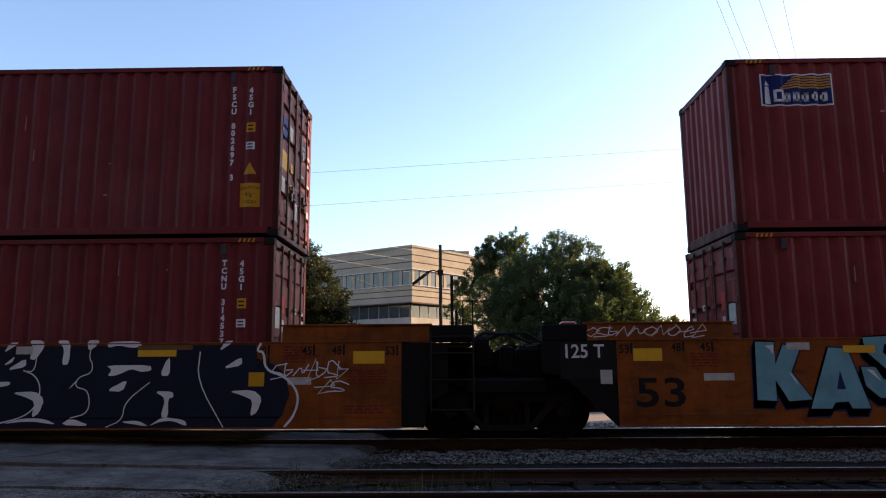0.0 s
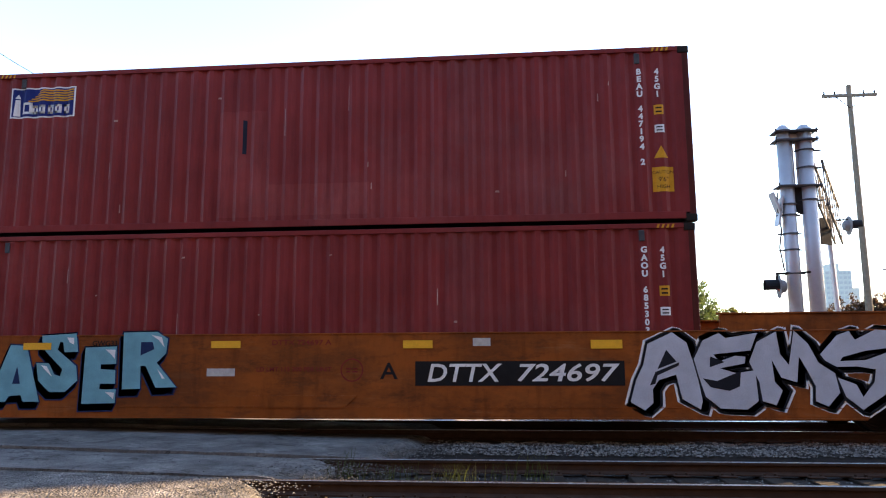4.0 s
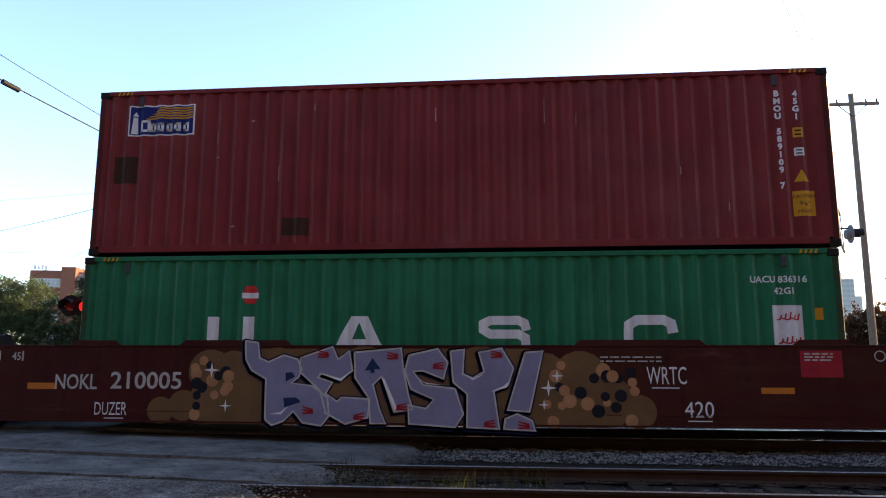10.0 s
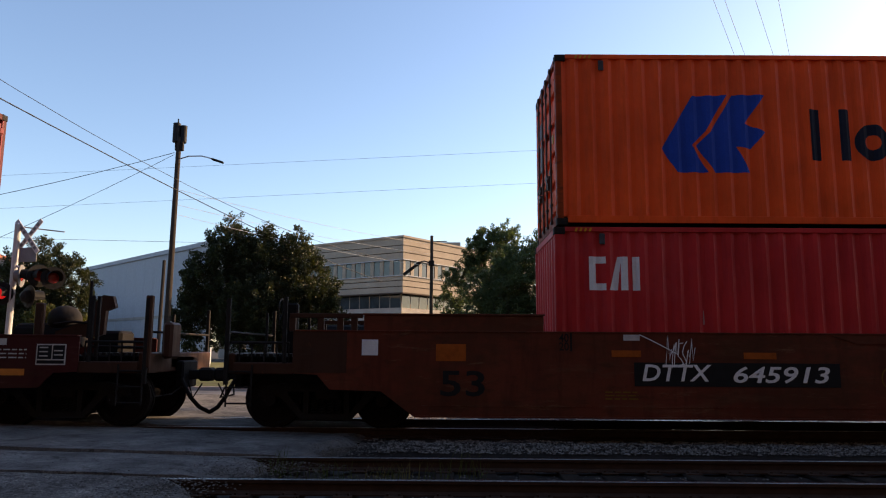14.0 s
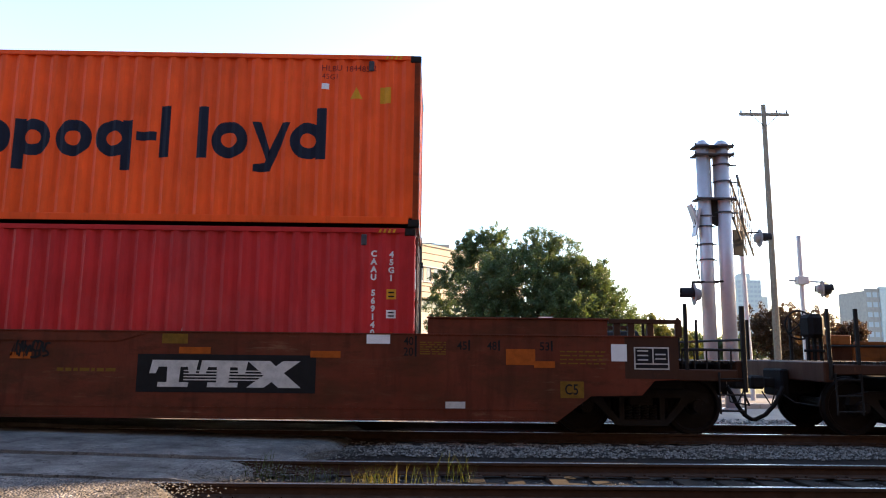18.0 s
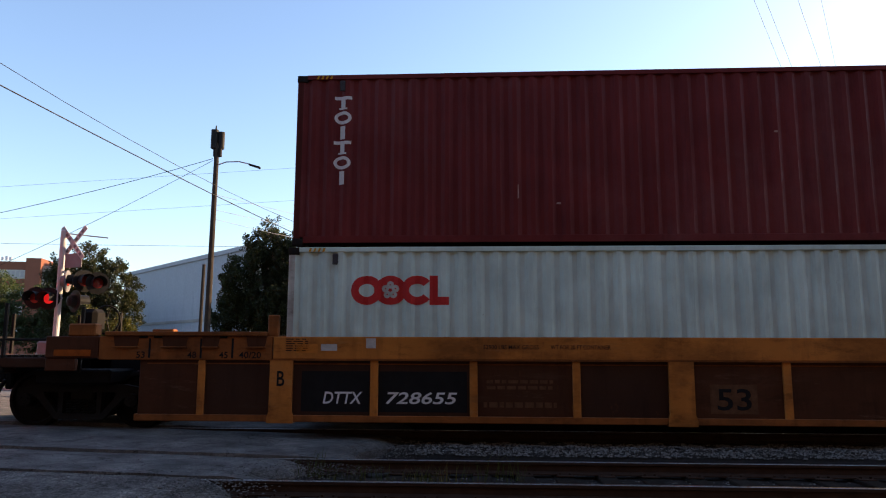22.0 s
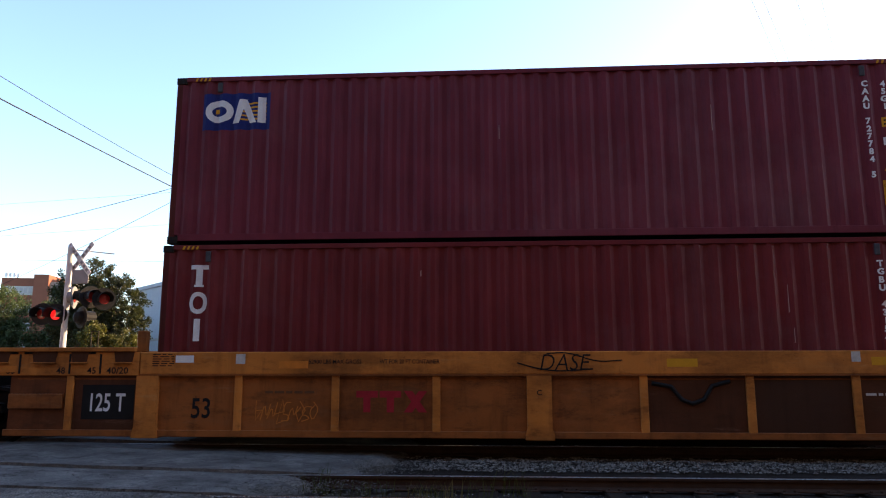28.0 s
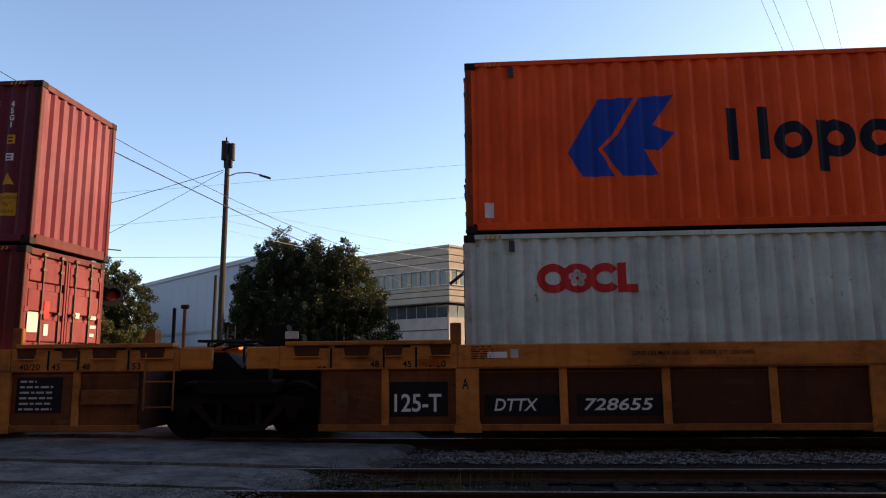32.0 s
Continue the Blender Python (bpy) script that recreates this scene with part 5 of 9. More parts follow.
def car(x, y, label, paint, s=1, length=4.7):
    t = thing("parked_car", (x, y, -0.09), label, "car", "cars in the street")
    k = length / 4.7
    body = [(-2.35, 0.35), (-2.3, 0.8), (-2.1, 0.95), (-1.75, 1.02), (1.0, 1.0), (1.9, 0.9), (2.3, 0.72), (2.35, 0.35), (1.9, 0.25), (-1.9, 0.25)]
    cabin = [(-1.85, 1.0), (-1.45, 1.48), (-1.1, 1.56), (0.1, 1.56), (0.35, 1.5), (1.15, 1.0)]
    glassp = [(-1.6, 1.04), (-1.33, 1.42), (-1.05, 1.48), (0.05, 1.48), (0.26, 1.43), (0.9, 1.04)]
    f = lambda pts: [(s * k * a, b) for a, b in (pts if s < 0 else pts[::-1])]
    bm = prism(bmesh.new(), f(body), -0.9, 0.9)
    bmesh.ops.bevel(bm, geom=bm.edges[:], offset=0.06, segments=2, affect="EDGES")
    part("body", bm, paint, t, smooth=False)
    bm = prism(bmesh.new(), f(cabin), -0.74, 0.74)
    bmesh.ops.bevel(bm, geom=bm.edges[:], offset=0.05, segments=2, affect="EDGES")
    part("cabin", bm, paint, t)
    for sy in (-1, 1):
        part("side_window", prism(bmesh.new(), f(glassp), *sorted((sy * 0.735, sy * 0.75))), "window", t)
    ws = [(0.36, 1.5), (1.13, 1.02)]
    bm = bmesh.new()
    q = [bm.verts.new((s * k * (a + 0.02), yy, b + 0.015)) for a, b, yy in ((0.36, 1.48, -0.66), (1.13, 1.03, -0.68), (1.13, 1.03, 0.68), (0.36, 1.48, 0.66))]
    bm.faces.new(q)
    part("windscreen", bm, "window", t)
    for sx in (-1.45, 1.4):
        for sy in (-1, 1):
            w = part("wheel", lathe_y(bmesh.new(), [(0.2, -0.1), (0.31, -0.11), (0.34, -0.07), (0.34, 0.07), (0.31, 0.11), (0.2, 0.1)], 20), "tyre", t, "", (s * k * sx, sy * 0.82, 0.34))
            part("rim", lathe_y(bmesh.new(), [(0.05, -0.115), (0.19, -0.105), (0.19, 0.105), (0.05, 0.115)], 12), "alu", w)
    for sy in (-1, 1):
        part("headlight", cube(*sorted((s * k * 2.2, s * k * 2.34)), sy * 0.65 - 0.16, sy * 0.65 + 0.16, 0.62, 0.76, 0.02), "sign_white", t)
        part("mirror", cube(*sorted((s * k * 0.75, s * k * 0.95)), sy * 0.95 - 0.09, sy * 0.95 + 0.09, 0.98, 1.12, 0.03), paint, t)
    return t


car(1.9, 22.6, "white car with a dark windscreen in the street", "car_white", 1)

# an unseen plain brick wall, added behind the viewer to keep low skylight off the train
bm = bmesh.new()
for i in range(30):
    for j in range(8):
        box(bm, -90 + 6 * i, -84.02 + 6 * i, -13, -12, -0.3 + 2.8 * j, 2.48 + 2.8 * j)
tagged(part("wall_behind", bm, "brick_dark"), "unseen dark wall added behind the viewer to block low skylight", "wall", kind="structure")
# an unseen plain wall on the sun's side, added to shade container ends from the sun
bm = bmesh.new()
for j in range(6):
    box(bm, 25, 26, 23.5, 28.6, -0.3 + 2.9 * j, 2.58 + 2.9 * j)
tagged(part("wall_east", bm, "brick_dark"), "unseen dark wall added beside the tracks to block the low sun", "wall", kind="structure")

for x, y, h in ((-90, 70, 21.2), (70, 70, 25.4), (-40, 34.8, 8.0), (-30, 34.8, 6.0), (-12.8, -10.5, 15.2), (-18.9, 11.4, 13.4), (-20, 70, 12.2)):
    far = thing("utility_pole", (x, y, -0.2), "plain wooden utility pole carrying wires", "utility pole", "utility poles")
    part("pole", tube(bmesh.new(), (0, 0, 0), (0, 0, h), 0.16, 0.12, 8), "pole_wood", far)
    part("crossarm", cube(-1.4, 1.4, -0.06, 0.06, h - 0.75, h - 0.58), "pole_wood", far)

# ---- the train ----
L40, W40 = 12.192, 2.438
HX, HY = L40 / 2, W40 / 2
PITCH, DEEP, OUT = 0.278, 0.036, 0.012
XC0 = -0.5 * PITCH * 42


def corr(x):
    """How deep the corrugated side wall lies at x, from the container's face."""
    u = (x - XC0) % PITCH
    a, b = 0.072, 0.067
    if u < a:
        return OUT
    if u < a + b:
        return OUT + DEEP * (u - a) / b
    if u < 2 * a + b:
        return OUT + DEEP
    return OUT + DEEP * (1 - (u - 2 * a - b) / b) if u < 2 * a + 2 * b else OUT


def bends(x0, x1):
    k, out = math.floor((x0 - XC0) / PITCH), []
    while XC0 + k * PITCH < x1:
        for d in (0, 0.072, 0.139, 0.211):
            x = XC0 + k * PITCH + d
            if x0 < x < x1:
                out.append(x)
        k += 1
    return out


def drape(bm, proud=0.004, limit=5.85):
    """Lays flat lettering on the corrugated side, y measured from the container's middle."""
    x0, x1 = min(v.co.x for v in bm.verts), max(v.co.x for v in bm.verts)
    if x1 < limit and x0 > -limit:
        for x in bends(x0, x1):
            bmesh.ops.bisect_plane(bm, geom=bm.verts[:] + bm.edges[:] + bm.faces[:], plane_co=(x, 0, 0), plane_no=(1, 0, 0))
    for v in bm.verts:
        v.co.y += -HY + (corr(v.co.x) if abs(v.co.x) < limit else 0.0) - proud
    return bm


def put(bm, x, z):
    bmesh.ops.translate(bm, verts=bm.verts[:], vec=(x, 0, z))
    return bm


cache = {}


def shared(key, make, material):
    if (key, material) not in cache:
        me = bpy.data.meshes.new(str(key[0]))
        bm = make()
        bm.to_mesh(me)
        bm.free()
        me.materials.append(M[material])
        cache[key, material] = me
    return cache[key, material]


def side_wall(H, s):
    xs = [-HX + 0.10] + bends(-HX + 0.10, HX - 0.10) + [HX - 0.10]
    bm = bmesh.new()
    lo, hi = [], []
    for x in xs:
        y = s * (HY - corr(x)) if abs(x) < 5.95 else s * (HY - OUT)
        lo.append(bm.verts.new((x, y, 0.15)))
        hi.append(bm.verts.new((x, y, H - 0.06)))
    for i in range(len(xs) - 1):
        bm.faces.new((lo[i], lo[i + 1], hi[i + 1], hi[i]) if s < 0 else (lo[i + 1], lo[i], hi[i], hi[i + 1]))
    return bm


def front_wall(H):
    bm, n = bmesh.new(), 8
    ys, p = [], (W40 - 0.22) / n
    for k in range(n):
        y = -HY + 0.11 + k * p
        ys += [(y, 0.015), (y + p * 0.3, 0.015), (y + p * 0.45, 0.06), (y + p * 0.8, 0.06)]
    ys.append((HY - 0.11, 0.015))
    lo = [bm.verts.new((HX - d, y, 0.17)) for y, d in ys]
    hi = [bm.verts.new((HX - d, y, H - 0.1)) for y, d in ys]
    for i in range(len(ys) - 1):
        bm.faces.new((lo[i], lo[i + 1], hi[i + 1], hi[i]))
    return bm


def door_leaf(H, s):
    """One leaf on the +x end, s: the side."""
    y0, y1 = (0.012, HY - 0.09)
    return cube(HX - 0.085, HX - 0.06, *sorted((s * y0, s * y1)), 0.2, H - 0.13)


def door_swage(H, s, k):
    """One of the five raised panels of a door leaf."""
    y0, y1 = (0.012 + 0.07, HY - 0.09 - 0.07)
    a, b = (0.2 + (H - 0.33) * (k + q) / 5 for q in (0, 1))
    return cube(HX - 0.062, HX - 0.010, *sorted((s * y0, s * y1)), a + 0.07, b - 0.07, 0.012)


def door_edge(H, s, k):
    """The upright frame bars of a door leaf."""
    y0, y1 = ((0.012, 0.062), (HY - 0.14, HY - 0.09))[k]
    return cube(HX - 0.062, HX - 0.006, *sorted((s * y0, s * y1)), 0.2, H - 0.13, 0.004)


def casting():
    bm = cube(-0.089, 0.089, -0.081, 0.081, -0.059, 0.059, 0.008)
    return bm


def container(xc, z, H, doors, paint, label, trim=None, markings=(), ends=(), scrapes=0):
    """A 40 ft container with its middle at xc; doors: +1 at the tail-facing right end, -1 at the left."""
    post_trim = {"orange": "orange_trim", "green": "green_trim", "white": "white_trim", "white_rusty": "white_trim"}.get(paint, "maroon_trim" if paint in ("maroon", "beacon", "oxblood", "triton", "plum") else paint)
    trim = trim or paint
    t = thing("shipping_container", (xc, FAR_T, z), label, "container", "containers on the train")
    m = lambda bm: bm if doors > 0 else flip_x(bm)
    tag = (H, doors)
    for s in (-1, 1):
        part("side_wall", shared(("side_wall", H, s), lambda: side_wall(H, s), paint), paint, t)
        rail = part("bottom_rail", shared(("bottom_rail", s), lambda: cube(-HX + 0.17, HX - 0.17, s * HY - 0.03 * (s > 0) + 0.004 * (s < 0), s * HY + 0.03 * (s < 0) - 0.004 * (s > 0), 0.045, 0.16, 0.006), trim), trim, t)
        part("top_rail", shared(("top_rail", H, s), lambda: cube(-HX + 0.17, HX - 0.17, s * (HY - 0.03) - 0.03, s * (HY - 0.03) + 0.03, H - 0.075, H + 0.004, 0.006), trim), trim, t)
    part("roof", shared(("roof", H), lambda: cube(-HX + 0.1, HX - 0.1, -HY + 0.04, HY - 0.04, H - 0.02, H - 0.002), paint), paint, t)
    part("floor", shared(("floor",), lambda: cube(-HX + 0.1, HX - 0.1, -HY + 0.05, HY - 0.05, 0.09, 0.14), "soot"), "soot", t)
    for sx in (-1, 1):
        for sy in (-1, 1):
            part("corner_post", shared(("corner_post", H, sx, sy), lambda: cube(sx * (HX - 0.06) - 0.055, sx * (HX - 0.06) + 0.055, sy * (HY - 0.062) - 0.055, sy * (HY - 0.062) + 0.055, 0.11, H - 0.11, 0.012), post_trim), post_trim, t)
            for zc in (0.059, H - 0.059):
                c = part("corner_casting", shared(("corner_casting",), casting, "casting_black"), "casting_black", t, loc=(sx * (HX - 0.087), sy * (HY - 0.079), zc))
                if sy < 0:
                    part("slot", shared(("slot",), lambda: cube(-0.03, 0.03, -0.0835, -0.07, -0.045, 0.02, 0.004), "black"), "black", c, "dark lifting slot")
        part("end_sill", shared(("end_sill", sx), lambda: cube(sx * (HX - 0.045) - 0.04, sx * (HX - 0.045) + 0.04, -HY + 0.16, HY - 0.16, 0.02, 0.19, 0.006), post_trim), post_trim, t)
        part("end_header", shared(("end_header", H, sx), lambda: cube(sx * (HX - 0.045) - 0.04, sx * (HX - 0.045) + 0.04, -HY + 0.16, HY - 0.16, H - 0.125, H - 0.01, 0.006), post_trim), post_trim, t)
    part("front_wall", shared(("front_wall", tag), lambda: flip_x(front_wall(H)) if doors > 0 else front_wall(H), paint), paint, t)
    for s in (-1, 1):
        d = part("door", shared(("door", tag, s), lambda: m(door_leaf(H, s)), paint), paint, t, "steel door leaf with locking bars")
        for k in range(5):
            part("door_swage", shared(("door_swage", tag, s, k), lambda: m(door_swage(H, s, k)), paint), paint, d)
        for k in range(2):
            part("door_edge", shared(("door_edge", tag, s, k), lambda: m(door_edge(H, s, k)), paint), paint, d)
        for k, y in enumerate((0.22, 0.72)):
            def bar():
                bm = tube(bmesh.new(), (HX + 0.012, s * y, 0.1), (HX + 0.012, s * y, H - 0.06), 0.017, n=8)
                for zz in (0.12, 0.42, 1.0, H * 0.62, H - 0.36, H - 0.1):
                    box(bm, HX - 0.012, HX + 0.036, s * y - 0.05, s * y + 0.05, zz - 0.025, zz + 0.025)
                return m(bm)
            r = part("locking_bar", shared(("locking_bar", tag, s, k), bar, "rod"), "rod", d, "worn steel locking bar")
            def grip():
                bm = chain(bmesh.new(), [(HX + 0.045, s * y, 0.78 + 0.14 * k), (HX + 0.045, s * (y + (0.38 if k == 0 else -0.38)), 0.80 + 0.14 * k)], 0.013)
                return box(bm, HX - 0.01, HX + 0.05, s * (y + (0.3 if k == 0 else -0.3)) - 0.05, s * (y + (0.3 if k == 0 else -0.3)) + 0.05, 0.73 + 0.14 * k, 0.86 + 0.14 * k)
            part("handle", shared(("handle", tag, s, k), lambda: m(grip()), "rod"), "rod", d)
        for k in range(4):
            zz = 0.4 + (H - 0.75) * k / 3
            part("hinge", shared(("hinge", tag, s, k), lambda: m(cube(HX - 0.03, HX + 0.006, s * (HY - 0.14) - 0.07, s * (HY - 0.14) + 0.05, zz - 0.05, zz + 0.05, 0.006)), trim), trim, d)
    for sx in (-1, 1):
        for sy in (-1, 1):
            part("vent", shared(("vent",), lambda: cube(-0.045, 0.045, -0.012, 0.012, -0.09, 0.09, 0.012), "clamp_steel"), "clamp_steel", t, "small hooded air vent", (sx * 5.30 - 0.03, sy * (HY - 0.004), H - 0.19))
    for bm, mt, nm, lab in markings:
        part(nm, bm, mt, t, lab)
    # scraped marks along the near side
    r = random.Random(int(xc * 10 + z * 7))
    for _ in range(scrapes):
        x, zz = r.uniform(-5.6, 4.8), r.uniform(0.3, H - 0.4)
        w, h = r.choice(((0.02, r.uniform(0.06, 0.3)), (0.012, r.uniform(0.2, 0.5)), (r.uniform(0.03, 0.09), 0.03)))
        q = shape(bmesh.new(), [(x, zz), (x + w, zz + r.uniform(-0.01, 0.01)), (x + w * 0.9, zz + h), (x + w * 0.2, zz + h * r.uniform(0.8, 1))])
        part("scuff", drape(q, 0.003), "scuff", t)
    # hazard dashes on the top rail by the corners
    for sx in (-1, 1):
        bm = bmesh.new()
        for k in range(4):
            x = sx * (HX - 0.30) - 0.16 * sx + 0.075 * (k - 1.5)
            shape(bm, [(x - 0.022, H - 0.072), (x + 0.012, H - 0.072), (x + 0.034, H - 0.012), (x, H - 0.012)], -HY - 0.004 + 0.0)
        part("hazard_dashes", bm, "warn_yellow", t, "yellow hazard dashes")
    for y, z0, w, h, mt in ends:      # stickers on the door end
        if mt == "lime":
            bm = tube(bmesh.new(), (HX - 0.004, y + w / 2, z0 + h / 2), (HX + 0.004, y + w / 2, z0 + h / 2), w / 2, n=9)
        else:
            bm = cube(HX - 0.004, HX + 0.002, y, y + w, z0, z0 + h)
        part("sticker", m(bm), mt, t)
    return t


# ---- lettering and signs on the containers ----
def code_column(s, x, top, size, wide=1.0):
    """Letters one below the other."""
    bm = bmesh.new()
    for k, ch in enumerate(s):
        if ch == " ":
            continue
        one = text_bm(ch, size * 1.1, 0.006, 0, wide)
        w = max(v.co.x for v in one.verts)
        put(one, x + 0.045 - w / 2, top - 0.126 * k - 0.1)
        me = bpy.data.meshes.new("letter")
        one.to_mesh(me)
        one.free()
        bm.from_mesh(me)
        bpy.data.meshes.remove(me)
    return bm


def std_marks(H, owner, number, low=False, dx=0.03):
    """The usual marks at the right end: code, type, stickers."""
    out = []
    x1, x2 = 5.22 + dx, 5.50 + dx
    out.append((drape(code_column(owner + " " + number, x1, H - 0.36, 0.085)), "letter_white", "lettering", "white stencilled container code"))
    out.append((drape(code_column("45G1", x2, H - 0.37, 0.085)), "letter_white", "lettering", ""))
    for x, z, w, h, mt in ((x2 - 0.02, H - 1.14, 0.15, 0.16, "warn_yellow"), (x2 - 0.02, H - 1.44, 0.15, 0.13, "letter_white")):
        bm = shape(bmesh.new(), [(x, z), (x + w, z), (x + w, z + h), (x, z + h)])
        out.append((drape(bm), mt, "sticker", ""))
        bm = bmesh.new()
        for k in range(2):
            shape(bm, [(x + 0.025, z + h * (0.2 + 0.4 * k)), (x + w - 0.03, z + h * (0.2 + 0.4 * k)), (x + w - 0.03, z + h * (0.36 + 0.4 * k)), (x + 0.025, z + h * (0.36 + 0.4 * k))])
        out.append((drape(bm, 0.007), "black", "print", ""))
    bm = shape(bmesh.new(), [(x2 - 0.05, H - 1.86), (x2 + 0.17, H - 1.86), (x2 + 0.06, H - 1.66)])
    out.append((drape(bm), "warn_yellow", "warning_triangle", "yellow warning triangle"))
    if not low:
        x, z = x2 - 0.09, H - 2.41
        out.append((drape(shape(bmesh.new(), [(x, z), (x + 0.33, z), (x + 0.33, z + 0.4), (x, z + 0.4)])), "warn_yellow", "height_label", "yellow height warning label"))
        for tx, k, sz in (("CAUTION", 0.29, 0.052), ("9'6\"", 0.16, 0.075), ("HIGH", 0.05, 0.06)):
            bm = text_bm(tx, sz)
            w = max(v.co.x for v in bm.verts)
            out.append((drape(put(bm, x + 0.165 - w / 2, z + k), 0.008), "black", "lettering", ""))
    return out


def wide_code(H, s1, s2, x, mt="letter_white"):
    return [(drape(put(text_bm(s1, 0.1, 0.003), x, H - 0.52)), mt, "lettering", "stencilled container code"),
            (drape(put(text_bm(s2, 0.1, 0.003), x + 0.35, H - 0.7)), mt, "lettering", "")]


def lines(x, z, w, h, t=0.02):
    return [(x, z, x + w, z + t), (x, z + h - t, x + w, z + h), (x, z, x + t, z + h), (x + w - t, z, x + w, z + h)]


def rects(rs):
    bm = bmesh.new()
    for x0, z0, x1, z1 in rs:
        shape(bm, [(x0, z0), (x1, z0), (x1, z1), (x0, z1)])
    return bm


def lighthouse_sign(x, top):
    """A blue sign with yellow rays, a white tower shape and a row of white blocks."""
    w, h = 1.19, 0.55
    z = top - h
    out = [(drape(rects([(x, z, x + w, z + h)]), 0.003), "letter_white", "sign_border", "")]
    out.append((drape(rects([(x + 0.025, z + 0.025, x + w - 0.025, z + h - 0.025)]), 0.006), "sign_blue", "sign_panel", "blue sign panel"))
    bm = bmesh.new()
    for k in range(5):
        y0 = z + 0.29 + 0.045 * k
        shape(bm, [(x + 0.32 + 0.05 * k, y0), (x + 0.6, y0 + 0.02), (x + 0.9, y0 + 0.0), (x + w - 0.03, y0 + 0.01), (x + w - 0.03, y0 + 0.036), (x + 0.9, y0 + 0.026), (x + 0.6, y0 + 0.046), (x + 0.33 + 0.05 * k, y0 + 0.02)])
    out.append((drape(bm, 0.009), "warn_yellow", "rays", "yellow stripes"))
    bm = bmesh.new()
    shape(bm, [(x + 0.06, z + 0.04), (x + 0.17, z + 0.04), (x + 0.15, z + 0.34), (x + 0.08, z + 0.34)])
    shape(bm, [(x + 0.07, z + 0.36), (x + 0.16, z + 0.36), (x + 0.115, z + 0.44)])
    for k, (a, b) in enumerate(((0.22, 0.2), (0.385, 0.14), (0.53, 0.14), (0.68, 0.14), (0.83, 0.14), (0.98, 0.14))):
        hh = 0.21 if k == 0 else 0.16
        for q in lines(x + a, z + 0.07, b - 0.03, hh, 0.042):
            shape(bm, [(q[0], q[1]), (q[2], q[1]), (q[2], q[3]), (q[0], q[3])])
    out.append((drape(bm, 0.009), "letter_white", "sign_blocks", ""))
    return out


def round_blocks(bm, x, z, w, h, t, tall=0.0, tail=0.0, side=1):
    """A ring-shaped block with an optional stem, used for wordmarks."""
    ring(bm, x + w / 2, z + h / 2, w / 2, h / 2, t, 0, n=24)
    if tall or tail:
        sx = x + w - t if side > 0 else x
        shape(bm, [(sx, z - tail), (sx + t, z - tail), (sx + t, z + h + tall), (sx, z + h + tall)], -0.001)
    return bm


def orange_mark(x0, H, wordx, z0):
    """The blue arrow-like emblem and a dark wordmark of plain stems and rings."""
    out = []
    bm = bmesh.new()
    for p in ([(0, 0.61), (0.25, 0.24), (0.775, 0.24), (0.51, 0.665), (0.75, 0.88), (1.14, 1.46), (0.54, 1.44)],
              [(0.89, 0.24), (1.48, 0.24), (1.27, 0.65), (1.51, 0.61), (1.78, 0.88), (1.42, 1.01), (1.8, 1.47), (1.235, 1.46), (0.84, 0.88), (0.58, 0.656)]):
        shape(bm, [(x0 + 0.967 * a, z0 + 1.08 * (b - 0.24)) for a, b in p])
    bmesh.ops.triangulate(bm, faces=bm.faces[:])
    out.append((drape(bm, 0.004), "logo_blue", "emblem", "blue emblem"))
    bm = bmesh.new()
    x, z, h, t = wordx, z0 + 0.21, 0.62, 0.185
    def stem(w=0.185, up=0.25, down=0.0):
        nonlocal x
        shape(bm, [(x, z - down), (x + w, z - down), (x + w, z + h + up), (x, z + h + up)])
        x += w
    stem(); x += 0.36; stem(); x += 0.08
    for kind in ("ring_r", "ring_d", "ring_r", "ring_g", "dash", "stem_foot", "stem", "ring", "vee", "ring_u"):
        if kind == "dash":
            shape(bm, [(x, z + 0.28), (x + 0.36, z + 0.28), (x + 0.36, z + 0.43), (x, z + 0.43)])
            x += 0.42
        elif kind == "stem_foot":
            x0_ = x
            stem()
            x += 0.50
        elif kind == "stem":
            stem()
            x += 0.07
        elif kind == "vee":
            shape(bm, [(x, z + h), (x + 0.16, z + h), (x + 0.36, z + 0.1), (x + 0.28, z - 0.02)])
            shape(bm, [(x + 0.55, z + h), (x + 0.70, z + h), (x + 0.36, z - 0.22), (x + 0.05, z - 0.22), (x + 0.05, z - 0.1), (x + 0.26, z - 0.06)])
            x += 0.70
        else:
            side = -1 if kind == "ring_d" else 1
            round_blocks(bm, x, z, 0.66, h, t, 0.25 if kind == "ring_u" else 0.0, 0.22 if kind in ("ring_d", "ring_g") else 0, side)
            x += 0.74
    s = 6.46 / (x - wordx - 0.08)
    for v in bm.verts:
        v.co.x = wordx + (v.co.x - wordx) * s
    out.append((drape(bm, 0.004), "ink", "wordmark", "dark navy wordmark of plain shapes"))
    return out


